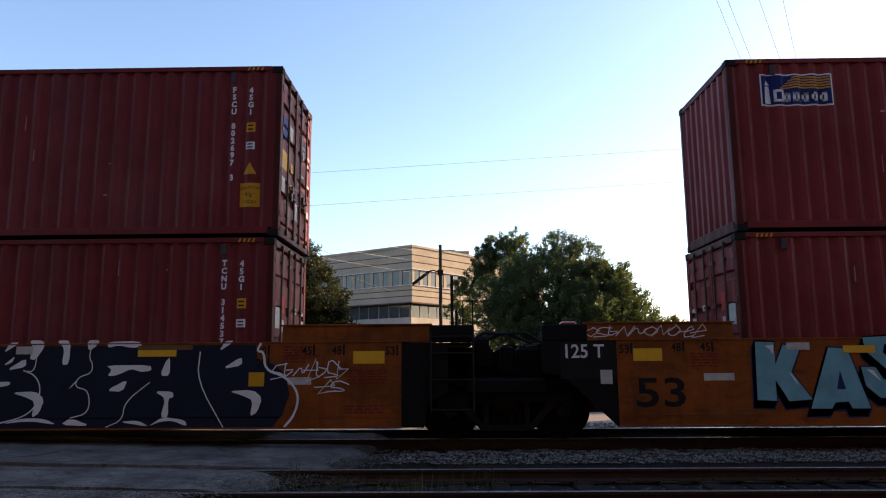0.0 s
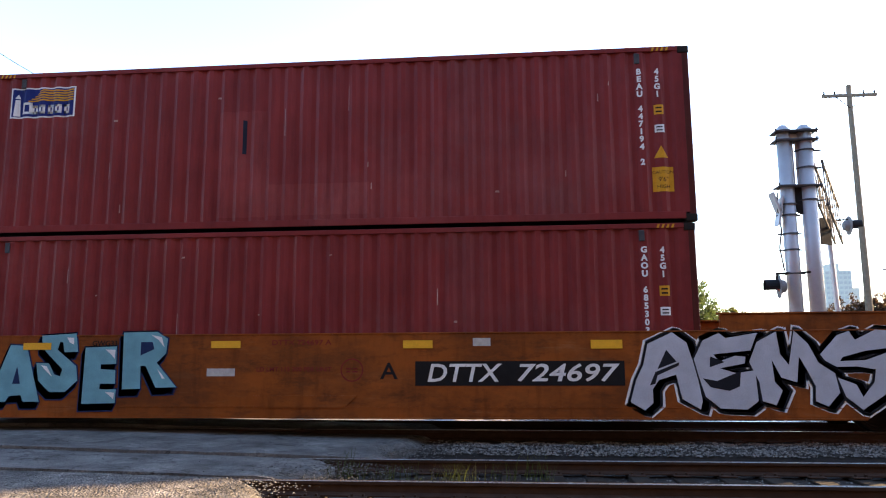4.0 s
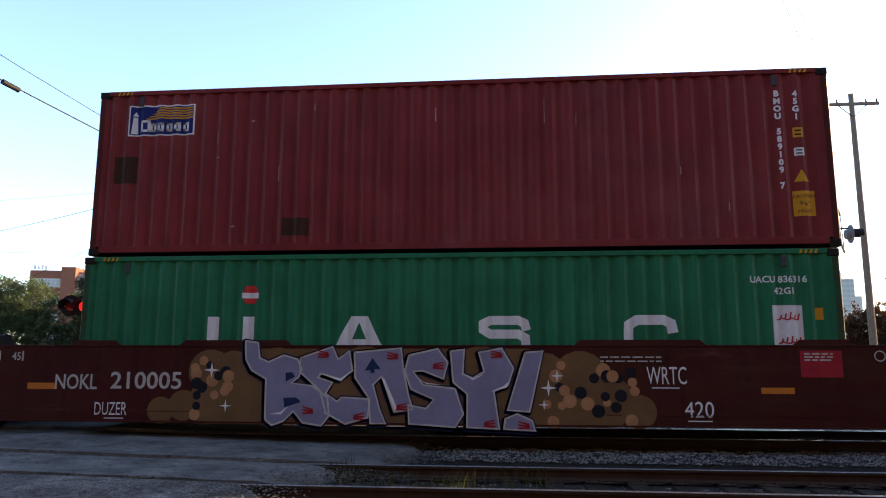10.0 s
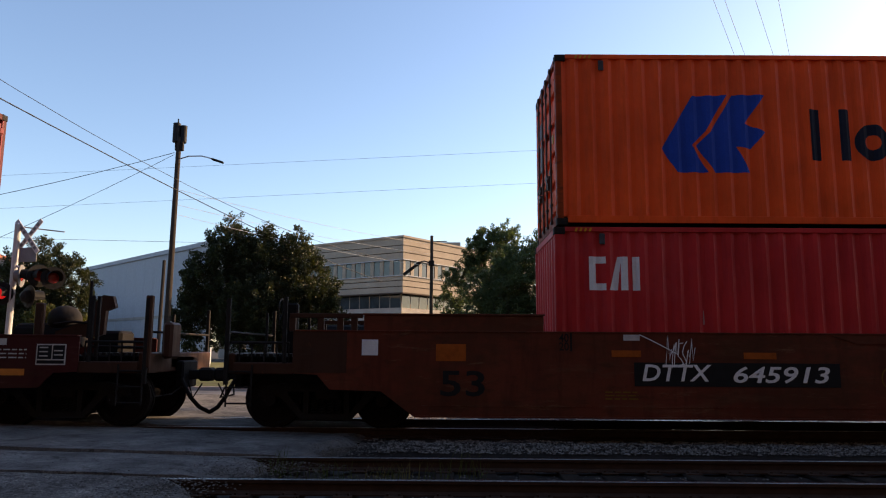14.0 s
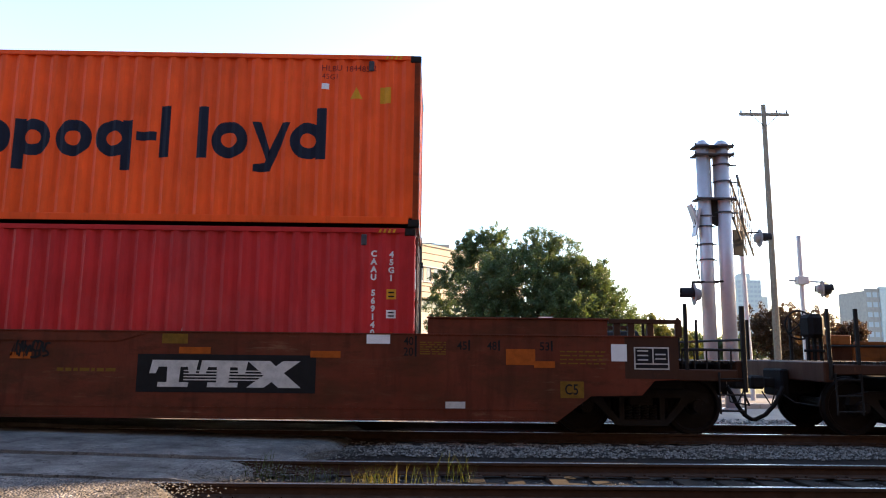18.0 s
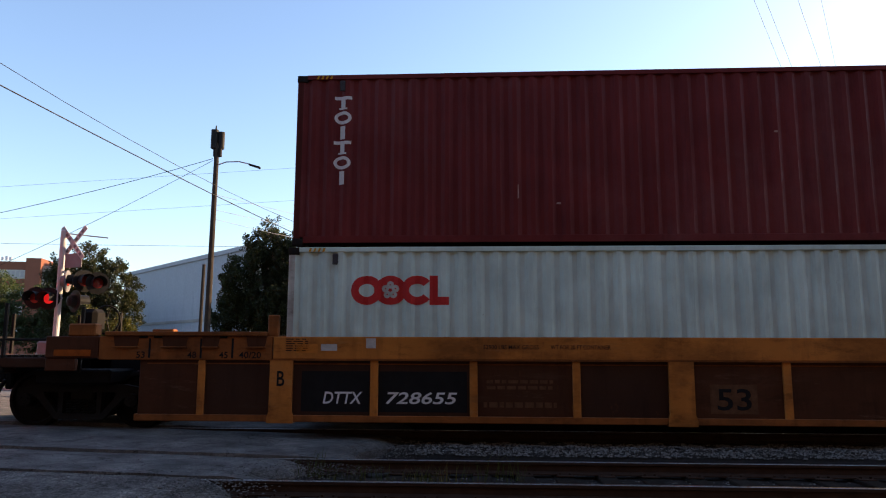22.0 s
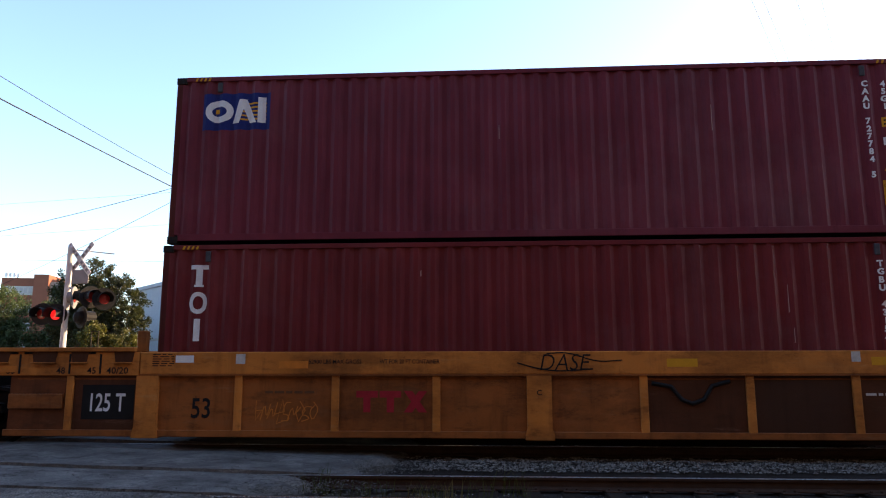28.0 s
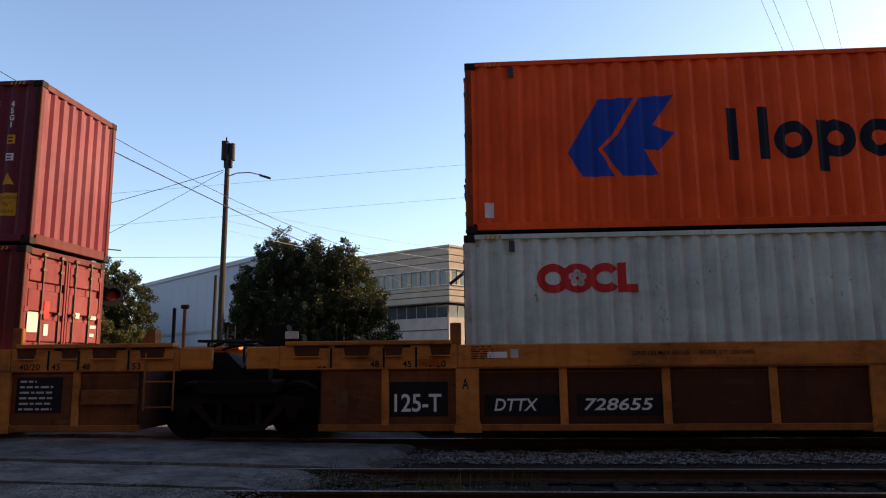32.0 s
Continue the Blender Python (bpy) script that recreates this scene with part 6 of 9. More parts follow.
def ring_logo(x, z):
    """Four orange-red rings and an angle."""
    bm = bmesh.new()
    h, w, t = 0.47, 0.52, 0.13
    for k, a in ((0, (0, 360)), (2, (38, 322))):
        ring(bm, x + w / 2 + 0.38 * k + 0.05 * (k == 2), z + h / 2, w / 2, h / 2, t, -0.0015 * k, *a)
    shape(bm, [(x + 0.64 + w / 2 * math.cos(radians(15 * k)), z + h / 2 + h / 2 * math.sin(radians(15 * k))) for k in range(24)], -0.0015)
    shape(bm, [(x + 1.27, z), (x + 1.58, z), (x + 1.58, z + 0.13), (x + 1.4, z + 0.13), (x + 1.4, z + h), (x + 1.27, z + h)])
    bmesh.ops.triangulate(bm, faces=[f for f in bm.faces if len(f.verts) > 4])
    out = [(drape(bm, 0.005), "logo_red", "emblem", "orange-red ring emblem")]
    bm = bmesh.new()
    for k in range(5):
        a = radians(90 + 72 * k)
        ring(bm, x + 0.64 + 0.085 * math.cos(a), z + h / 2 + 0.085 * math.sin(a), 0.062, 0.062, 0.05, -0.004, n=8)
    out.append((drape(bm, 0.009), "worn_white", "flower", "pale five-petalled flower"))
    return out


def letter_blocks(x, z, w, h, t, mt, kinds):
    bm = bmesh.new()
    for k in kinds:
        if k == "c":
            for q in ((x, z, x + w, z + t), (x, z + h - t, x + w, z + h), (x, z + t, x + t, z + h - t)):
                shape(bm, [(q[0], q[1]), (q[2], q[1]), (q[2], q[3]), (q[0], q[3])])
        elif k == "a":
            shape(bm, [(x - w * 0.1, z), (x + t, z), (x + w * 0.62, z + h), (x + w * 0.42, z + h)])
            shape(bm, [(x + w * 0.42, z + h - t), (x + w, z + h - t), (x + w, z + h), (x + w * 0.42, z + h)], -0.001)
            shape(bm, [(x + w - t, z), (x + w, z), (x + w, z + h), (x + w - t, z + h)])
        else:
            shape(bm, [(x, z), (x + t, z), (x + t, z + h), (x, z + h)])
        x += w + 0.08
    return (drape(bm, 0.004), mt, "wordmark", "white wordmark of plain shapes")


def slab_column(x, top, n, w, h, gap, t, mt="letter_white"):
    """A column of white blocks with serifs."""
    bm = bmesh.new()
    for k in range(n):
        z = top - (k + 1) * h - k * gap
        if k % 3 == 0:
            shape(bm, [(x, z + h - t), (x + w, z + h - t), (x + w, z + h), (x, z + h)])
            shape(bm, [(x + w / 2 - t * 0.7, z), (x + w / 2 + t * 0.7, z), (x + w / 2 + t * 0.7, z + h - t), (x + w / 2 - t * 0.7, z + h - t)])
            shape(bm, [(x + w * 0.25, z), (x + w * 0.75, z), (x + w * 0.75, z + t * 0.5), (x + w * 0.25, z + t * 0.5)], -0.001)
        elif k % 3 == 1:
            ring(bm, x + w / 2, z + h / 2, w / 2, h / 2, t, n=16)
        else:
            shape(bm, [(x + w * 0.35, z), (x + w * 0.65, z), (x + w * 0.65, z + h), (x + w * 0.35, z + h)])
    return (drape(bm, 0.004), mt, "wordmark", "white column of plain shapes")


HQ, STD = 2.896, 2.591
BASE = 0.427
trains = []         # every thing that moves, with its place at the start


def stack(xl, low_h, low_doors, low_paint, low_label, low_marks, top_doors, top_paint, top_label, top_marks, low_ends=(), top_ends=()):
    xc = xl + HX
    worn = {"maroon": 7, "beacon": 12, "triton": 3, "oxblood": 4, "plum": 2, "red": 3}
    a = container(xc, BASE, low_h, low_doors, low_paint, low_label, None, low_marks, low_ends, worn.get(low_paint, 0))
    b = container(xc + 0.05, BASE + low_h + 0.03, HQ, top_doors, top_paint, top_label, None, top_marks, top_ends, worn.get(top_paint, 0))
    trains.extend((a, b))


ST = [(-1.07, 1.75, 0.34, 0.34, "sign_blue"), (-1.03, 1.90, 0.26, 0.05, "warn_yellow"), (-0.58, 1.80, 0.22, 0.26, "worn_white"), (-1.09, 1.18, 0.40, 0.32, "warn_yellow"), (-0.5, 1.25, 0.16, 0.16, "warn_yellow"), (-0.5, 0.86, 0.17, 0.18, "warn_yellow"), (-1.09, 0.78, 0.22, 0.26, "worn_white"), (-0.14, 0.48, 0.22, 0.30, "worn_white"), (0.42, 1.95, 0.18, 0.05, "worn_white"), (0.45, 1.75, 0.12, 0.16, "worn_white"),
      (0.80, 1.85, 0.22, 0.06, "worn_white"), (0.80, 1.70, 0.16, 0.06, "worn_white"), (0.82, 1.3, 0.2, 0.05, "worn_white"), (0.80, 0.70, 0.20, 0.12, "worn_white"), (0.35, 1.38, 0.2, 0.05, "worn_white")]
ST3 = [(-1.0, 1.95, 0.26, 0.26, "worn_white"), (0.72, 0.72, 0.24, 0.3, "warn_yellow"), (-0.35, 0.82, 0.12, 0.1, "worn_white"), (0.8, 2.2, 0.2, 0.05, "worn_white"), (0.8, 2.08, 0.14, 0.05, "worn_white"), (-1.02, 1.2, 0.13, 0.15, "logo_blue")]
ST4 = [(-1.06, 1.95, 0.11, 0.32, "letter_white"), (-0.90, 1.95, 0.12, 0.32, "letter_white"), (-0.73, 1.95, 0.06, 0.32, "letter_white"), (0.35, 2.0, 0.26, 0.07, "letter_white"), (0.66, 2.0, 0.3, 0.07, "letter_white"), (0.45, 1.86, 0.3, 0.06, "letter_white"), (0.3, 0.9, 0.14, 0.16, "worn_white")]
ST5 = [(-1.06, 2.02, 0.34, 0.26, "sign_blue"), (-1.02, 2.16, 0.28, 0.08, "warn_yellow"), (-1.02, 2.05, 0.26, 0.07, "letter_white"), (-0.62, 1.82, 0.30, 0.46, "logo_red"), (-0.58, 1.92, 0.08, 0.26, "letter_white"), (-0.44, 1.92, 0.08, 0.26, "letter_white"), (-1.05, 1.32, 0.40, 0.40, "lime"), (-1.02, 0.72, 0.20, 0.34, "worn_white"), (-0.58, 1.05, 0.22, 0.2, "warn_yellow"), (-0.6, 1.5, 0.12, 0.1, "letter_white"),
       (0.12, 2.1, 0.2, 0.2, "warn_yellow"), (0.12, 1.95, 0.22, 0.08, "letter_white"), (0.55, 1.95, 0.42, 0.08, "letter_white"), (0.55, 1.8, 0.2, 0.07, "letter_white"), (0.72, 0.45, 0.3, 0.46, "warn_yellow")] + [(0.55, 1.1 + 0.11 * k, 0.14 + 0.05 * (k % 3), 0.035, "worn_white") for k in range(6)] + [(0.78, 1.1 + 0.11 * k, 0.16 - 0.03 * (k % 2), 0.035, "worn_white") for k in range(6)]
ST2 = [(-1.05, 1.45, 0.28, 0.34, "worn_white"), (-0.62, 1.7, 0.14, 0.3, "logo_red"), (-0.6, 1.4, 0.12, 0.2, "worn_white"), (0.3, 1.75, 0.14, 0.1, "worn_white"), (0.8, 1.75, 0.2, 0.07, "worn_white"), (0.8, 1.58, 0.2, 0.06, "worn_white"), (0.8, 1.42, 0.15, 0.06, "worn_white")]

stack(-15.10, HQ, 1, "maroon", "dark maroon container in the lower tier", std_marks(HQ, "TCNU", "314537", True), 1, "maroon", "dark maroon container in the upper tier", std_marks(HQ, "FSCU", "802697 3"), ST2, ST)
stack(4.475, HQ, -1, "beacon", "red oxide container in the lower tier", std_marks(HQ, "GAOU", "685303", True), 1, "beacon", "red oxide container with a blue lighthouse sign",
      std_marks(HQ, "BEAU", "447194 2") + [(drape(rects([(-1.73, 0.22, -0.9, 2.06)]), 0.003), "repaint", "repainted_patch", "slightly paler repainted patch"), (drape(rects([(-0.85, 0.24, 0.87, 0.77)]), 0.003), "repaint", "repainted_patch", ""), (drape(rects([(-1.31, 1.31, -1.25, 1.90)]), 0.006), "ink", "scratch", "dark scrape down the wall")] + lighthouse_sign(-5.55, HQ - 0.26), ST2, ST5)


def half_marks():
    bm = bmesh.new()
    z, h = 1.03, 0.55
    X = lambda px: -HX + px + 0.16
    top = z + h
    for a in (2.05, 2.65):
        shape(bm, [(X(a), z), (X(a) + 0.18, z), (X(a) + 0.18, top), (X(a), top)])
    shape(bm, [(X(4.15), z), (X(4.38), z), (X(4.62), top), (X(4.44), top)])
    shape(bm, [(X(4.76), z), (X(4.99), z), (X(4.71), top), (X(4.54), top)], -0.001)
    shape(bm, [(X(4.35), z + 0.06), (X(4.8), z + 0.06), (X(4.74), z + 0.18), (X(4.4), z + 0.18)], -0.002)
    stroke(bm, [(X(7.24), top - 0.2), (X(7.22), top - 0.12), (X(7.12), top - 0.075), (X(6.68), top - 0.075), (X(6.57), top - 0.13), (X(6.57), top - 0.22), (X(6.68), top - 0.29), (X(7.12), top - 0.29), (X(7.23), top - 0.35), (X(7.24), z + 0.05)], 0.14)
    stroke(bm, [(X(9.49), top - 0.24), (X(9.47), top - 0.13), (X(9.36), top - 0.075), (X(8.96), top - 0.075), (X(8.83), top - 0.15), (X(8.82), top - 0.28), (X(8.82), z)], 0.15)
    out = [(drape(bm, 0.004), "letter_white", "wordmark", "large white wordmark of plain shapes, half hidden by the car")]
    bm = bmesh.new()
    cx, cz = X(2.755), 1.94
    out.append((drape(ring(bm, cx, cz, 0.15, 0.17, 0.149, n=6), 0.005), "logo_red", "emblem", "small red badge"))
    out.append((drape(rects([(cx - 0.14, cz - 0.06, cx + 0.14, cz + 0.03)]), 0.009), "letter_white", "badge_bar", ""))
    out += wide_code(STD, "UACU 836316", "42G1", 4.75)
    out.append((drape(rects([(5.05, 0.95, 5.5, 1.72)])), "letter_white", "placard", "white placard with red script"))
    bm = bmesh.new()
    for zz in (1.5, 1.14):
        for k in range(5):
            stroke(bm, [(5.12 + 0.065 * k, zz + 0.03 * (k % 2)), (5.17 + 0.065 * k, zz + 0.01), (5.19 + 0.065 * k, zz + 0.07 + 0.02 * (k % 3))], 0.022)
    out.append((drape(bm, 0.008), "logo_red", "script", ""))
    out.append((drape(rects([(5.68, 1.5, 5.8, 1.68)])), "warn_yellow", "sticker", ""))
    return out


stack(27.276, STD, 1, "green", "green container in the lower tier", half_marks(), 1, "beacon", "red oxide container with a lighthouse sign, scuffed",
      std_marks(HQ, "BMOU", "589109 7") + lighthouse_sign(-5.55, HQ - 0.26) + [(drape(rects([(-5.75, 1.25, -5.35, 1.72)])), "dark_panel", "paint_patch", ""), (drape(rects([(-2.75, 0.3, -2.3, 0.6)])), "dark_panel", "paint_patch", "")], ST2, ST3)
orange_top = orange_mark(-4.36, HQ, -1.91, 0.89) + [(drape(rects([(4.45, 2.3, 4.57, 2.4)])), "letter_white", "sticker", ""), (drape(rects([(5.42, 2.07, 5.6, 2.35)])), "warn_yellow", "height_label", "yellow height label"),
                                                      (drape(shape(bmesh.new(), [(4.92, 2.14), (5.13, 2.14), (5.03, 2.34)])), "warn_yellow", "warning_triangle", ""), (drape(put(text_bm("HLBU 184485 2", 0.1), 4.45, 2.62)), "maroon_ink", "lettering", "faint stencilled container code"), (drape(put(text_bm("45G1", 0.09), 4.45, 2.48)), "maroon_ink", "lettering", "")]
stack(50.10, HQ, 1, "red", "crimson container in the lower tier", [letter_blocks(-5.55, 1.88, 0.27, 0.54, 0.11, "letter_white", "cai")] + std_marks(HQ, "CAAU", "569140", True, 0.17), -1, "orange", "orange container with a blue emblem and dark wordmark",
      orange_top, ST4, [(-0.2, 1.6, 0.14, 0.3, "letter_white"), (0.35, 1.3, 0.3, 0.5, "rod"), (-0.95, 1.45, 0.12, 0.15, "warn_yellow"), (0.35, 1.95, 0.3, 0.3, "rod")])
stack(73.696, STD, -1, "white", "pale grey container with an orange-red ring emblem", ring_logo(-5.07, 1.66) + wide_code(STD, "OOLU 428566 0", "42G1", 4.75, "stencil_grey") + [(drape(rects([(5.2, 1.62, 5.3, 1.78)])), "rod", "sticker", ""), (drape(rects([(5.5, 1.62, 5.62, 1.78)])), "warn_yellow", "sticker", "")],
      1, "triton", "brown-red container with a white lettered column", [slab_column(-5.46, HQ - 0.37, 6, 0.29, 0.225, 0.032, 0.055)] + std_marks(HQ, "TLLU", "763019 0"), ST2, ST3)
cai_sign = [(drape(rects([(-5.62, 1.95, -4.45, 2.6)]), 0.003), "sign_blue", "sign_panel", "blue sign panel")]
bm = bmesh.new()
ring(bm, -5.33, 2.28, 0.24, 0.2, 0.11, 0)
shape(bm, [(-5.1, 2.07), (-4.98, 2.07), (-4.86, 2.49), (-4.98, 2.49)])
shape(bm, [(-4.68, 2.07), (-4.80, 2.07), (-4.98, 2.49), (-4.86, 2.49)], -0.001)
shape(bm, [(-4.66, 2.07), (-4.53, 2.07), (-4.53, 2.52), (-4.66, 2.52)])
cai_sign.append((drape(bm, 0.007), "letter_white", "sign_blocks", "white sign shapes"))
cai_sign.append((drape(rects([(-4.96 + 0.02 * k, 2.12 + 0.07 * k, -4.52, 2.15 + 0.07 * k) for k in range(5)] + [(-5.4, 2.24, -5.33, 2.32)]), 0.005), "warn_yellow", "rays", "yellow stripes"))
stack(93.278, HQ, 1, "oxblood", "dark oxblood container in the lower tier", [slab_column(-5.62, HQ - 0.33, 3, 0.30, 0.36, 0.08, 0.07)] + std_marks(HQ, "TGBU", "431543 9", True), -1, "plum", "plum-coloured container with a blue sign",
      cai_sign + std_marks(HQ, "CAAU", "727784 5"), ST2, ST3)
for y, w in ((0.86, 0.16), (0.58, 0.2), (0.28, 0.22)):      # a white mark on the closed end
    part("wordmark_shape", cube(-HX - 0.012, -HX - 0.006, y, y + w, 2.06, 2.40), "letter_white", trains[-2], "white painted mark")
stack(112.835, HQ, -1, "white_rusty", "rust-streaked pale grey container with a ring emblem", ring_logo(-4.95, 1.94), -1, "orange", "orange container with a blue emblem, upper tier", orange_mark(-4.44, HQ, -1.89, 0.89) + [(drape(rects([(-5.8, 0.25, -5.65, 0.5)])), "letter_white", "sticker", "")],
      ST2, [(-0.2, 1.6, 0.14, 0.3, "letter_white"), (0.35, 1.3, 0.3, 0.5, "rod")])

# ---- well cars ----
WR = 0.457
wheels = []          # every wheelset that turns
SY = 1.47            # half width over the sides
RY = 1.53            # the same of the ribbed cars


def wheelset_bm():
    bm = bmesh.new()
    for s in (-1, 1):
        prof = [(0.05, 0.70 * s), (0.11, 0.69 * s), (0.12, 0.735 * s), (0.36, 0.745 * s), (0.39, 0.70 * s), (WR + 0.028, 0.685 * s), (WR + 0.022, 0.715 * s), (WR + 0.004, 0.722 * s), (WR - 0.004, 0.815 * s), (0.40, 0.822 * s), (0.37, 0.775 * s), (0.15, 0.80 * s), (0.13, 0.83 * s), (0.09, 0.835 * s)]
        lathe_y(bm, prof, 32)
    tube(bm, (0, -1.05, 0), (0, 1.05, 0), 0.085, n=12)
    for s in (-1, 1):
        tube(bm, (0, 0.93 * s, 0), (0, 1.13 * s, 0), 0.11, 0.105, 14)
        for k in range(3):
            a = 2.094 * k
            tube(bm, (0.065 * math.cos(a), 1.13 * s, 0.065 * math.sin(a)), (0.065 * math.cos(a), 1.15 * s, 0.065 * math.sin(a)), 0.018, n=6)
    return bm


def truck(car, x, material="frame_steel"):
    """A two-axle truck with side frames, springs and two wheelsets, in the car's space."""
    def frame_bm(s):
        bm = bmesh.new()
        a, b = (0.93 * s, 1.05 * s) if s > 0 else (-1.05, -0.93)
        pts = [(-1.08, 0.50), (-1.05, 0.64), (-0.72, 0.70), (-0.40, 0.72), (0.40, 0.72), (0.72, 0.70), (1.05, 0.64), (1.08, 0.50), (0.74, 0.50), (0.70, 0.42), (0.36, 0.14), (-0.36, 0.14), (-0.70, 0.42), (-0.74, 0.50)]
        # frame drawn as bars round the openings
        prism(bm, [(-1.08, 0.50), (-0.74, 0.50), (-0.62, 0.58), (0.62, 0.58), (0.74, 0.50), (1.08, 0.50), (1.05, 0.65), (0.72, 0.71), (-0.72, 0.71), (-1.05, 0.65)], a, b)
        prism(bm, [(-0.74, 0.50), (-0.40, 0.15), (-0.30, 0.15), (-0.30, 0.24), (-0.36, 0.24), (-0.58, 0.50), (-0.62, 0.58)], a, b)
        prism(bm, [(0.74, 0.50), (0.62, 0.58), (0.58, 0.50), (0.36, 0.24), (0.30, 0.24), (0.30, 0.15), (0.40, 0.15)], a, b)
        prism(bm, [(-0.31, 0.15), (0.31, 0.15), (0.31, 0.24), (-0.31, 0.24)], a, b)
        prism(bm, [(-0.36, 0.24), (-0.28, 0.24), (-0.28, 0.60), (-0.36, 0.60)], a, b)
        prism(bm, [(0.28, 0.24), (0.36, 0.24), (0.36, 0.60), (0.28, 0.60)], a, b)
        return bm
    t = part("truck", shared(("bolster",), lambda: cube(-0.2, 0.2, -1.0, 1.0, 0.44, 0.66, 0.03), material), material, car, "black cast steel truck", (x, 0, 0))
    def spring():
        bm, n = bmesh.new(), 40
        pts = [(0.048 * math.cos(0.8 * k), 0.048 * math.sin(0.8 * k), 0.215 * k / n) for k in range(n + 1)]
        return chain(bm, pts, 0.013, 5)
    for s in (-1, 1):
        part("side_frame", shared(("side_frame", s), lambda: frame_bm(s), material), material, t)
        for k in range(4):
            part("spring", shared(("spring",), spring, material), material, t, loc=(-0.195 + 0.13 * k, 0.99 * s, 0.24))
    for dx in (-0.889, 0.889):
        w = part("wheelset", shared(("wheelset",), wheelset_bm, "wheel_steel"), "wheel_steel", t, "dark steel wheels on an axle", (dx, 0, WR))
        wheels.append((w, dx))
    part("bolster_box", shared(("bolster_box",), lambda: cube(-0.40, 0.40, -0.88, 0.88, 0.19, 0.60, 0.02), "soot"), "soot", t)
    part("body_bolster", shared(("body_bolster",), lambda: cube(-0.62, 0.62, -1.30, 1.30, 0.72, 0.95, 0.03), "soot"), "soot", t)
    part("brake_beam", shared(("brake_beam",), lambda: chain(bmesh.new(), [(-0.42, -0.7, 0.33), (-0.42, 0.7, 0.33)], 0.05), material), material, t)
    return t


def coupler_set(car, x, s):
    """Coupler, air hose and end gear beyond the end sill at x; s: the way it points."""
    bm = cube(min(x, x + s * 0.42), max(x, x + s * 0.42), -0.075, 0.075, 0.72, 0.88, 0.02)
    box(bm, min(x + s * 0.32, x + s * 0.56), max(x + s * 0.32, x + s * 0.56), -0.15, 0.13, 0.69, 0.92, 0.04)
    part("coupler", bm, "frame_steel", car, "cast steel coupler")
    pts = [(x + s * 0.12, -0.34, 0.74), (x + s * 0.20, -0.36, 0.60), (x + s * 0.28, -0.34, 0.44), (x + s * 0.42, -0.28, 0.27), (x + s * 0.56, -0.22, 0.19), (x + s * 0.60, -0.2, 0.185)]
    part("air_hose", chain(bmesh.new(), pts, 0.036, 8), "black", car, "rubber air hose hanging in a loop")
    part("uncoupling_lever", chain(bmesh.new(), [(x, -1.3, 0.66), (x + s * 0.06, -1.3, 0.5), (x + s * 0.06, -0.6, 0.5), (x + s * 0.2, -0.2, 0.7)], 0.013), "frame_steel", car)
    part("lever_chain", chain(bmesh.new(), [(x + s * 0.2, -0.25, 0.7), (x + s * 0.3, -0.27, 0.42), (x + s * 0.44, -0.25, 0.66)], 0.014), "frame_steel", car)
    part("striker", cube(min(x, x + s * 0.14), max(x, x + s * 0.14), -0.34, 0.34, 0.58, 1.04, 0.03), "soot", car)
    part("draft_pocket", cube(min(x - s * 0.5, x + s * 0.06), max(x - s * 0.5, x + s * 0.06), -0.22, 0.22, 0.62, 0.98, 0.02), "soot", car)


def stair(car, x0, x1, zs, y, material):
    bm = bmesh.new()
    for x in (x0, x1):
        tube(bm, (x, y, zs[0] - 0.05), (x, y, zs[-1] + 0.1), 0.016, n=6)
    for z in zs:
        tube(bm, (x0, y, z), (x1, y, z), 0.014, n=6)
    return part("ladder", bm, material, car)


def post(car, x, y, z0, z1, material, w=0.03):
    return part("stanchion", cube(x - w, x + w, y - w, y + w, z0, z1, 0.006), "frame_steel", car, "upright handrail post")


def grab(car, x0, x1, y, z0, z1, material):
    bm = chain(bmesh.new(), [(x0, y, z0), (x0, y, z1), (x1, y, z1), (x1, y, z0)], 0.012)
    return part("grab_iron", bm, material, car)


def flat(bm, x, z, y):
    """Places flat lettering that starts at the origin onto a car side at depth y."""
    bmesh.ops.translate(bm, verts=bm.verts[:], vec=(x, y, z))
    return bm


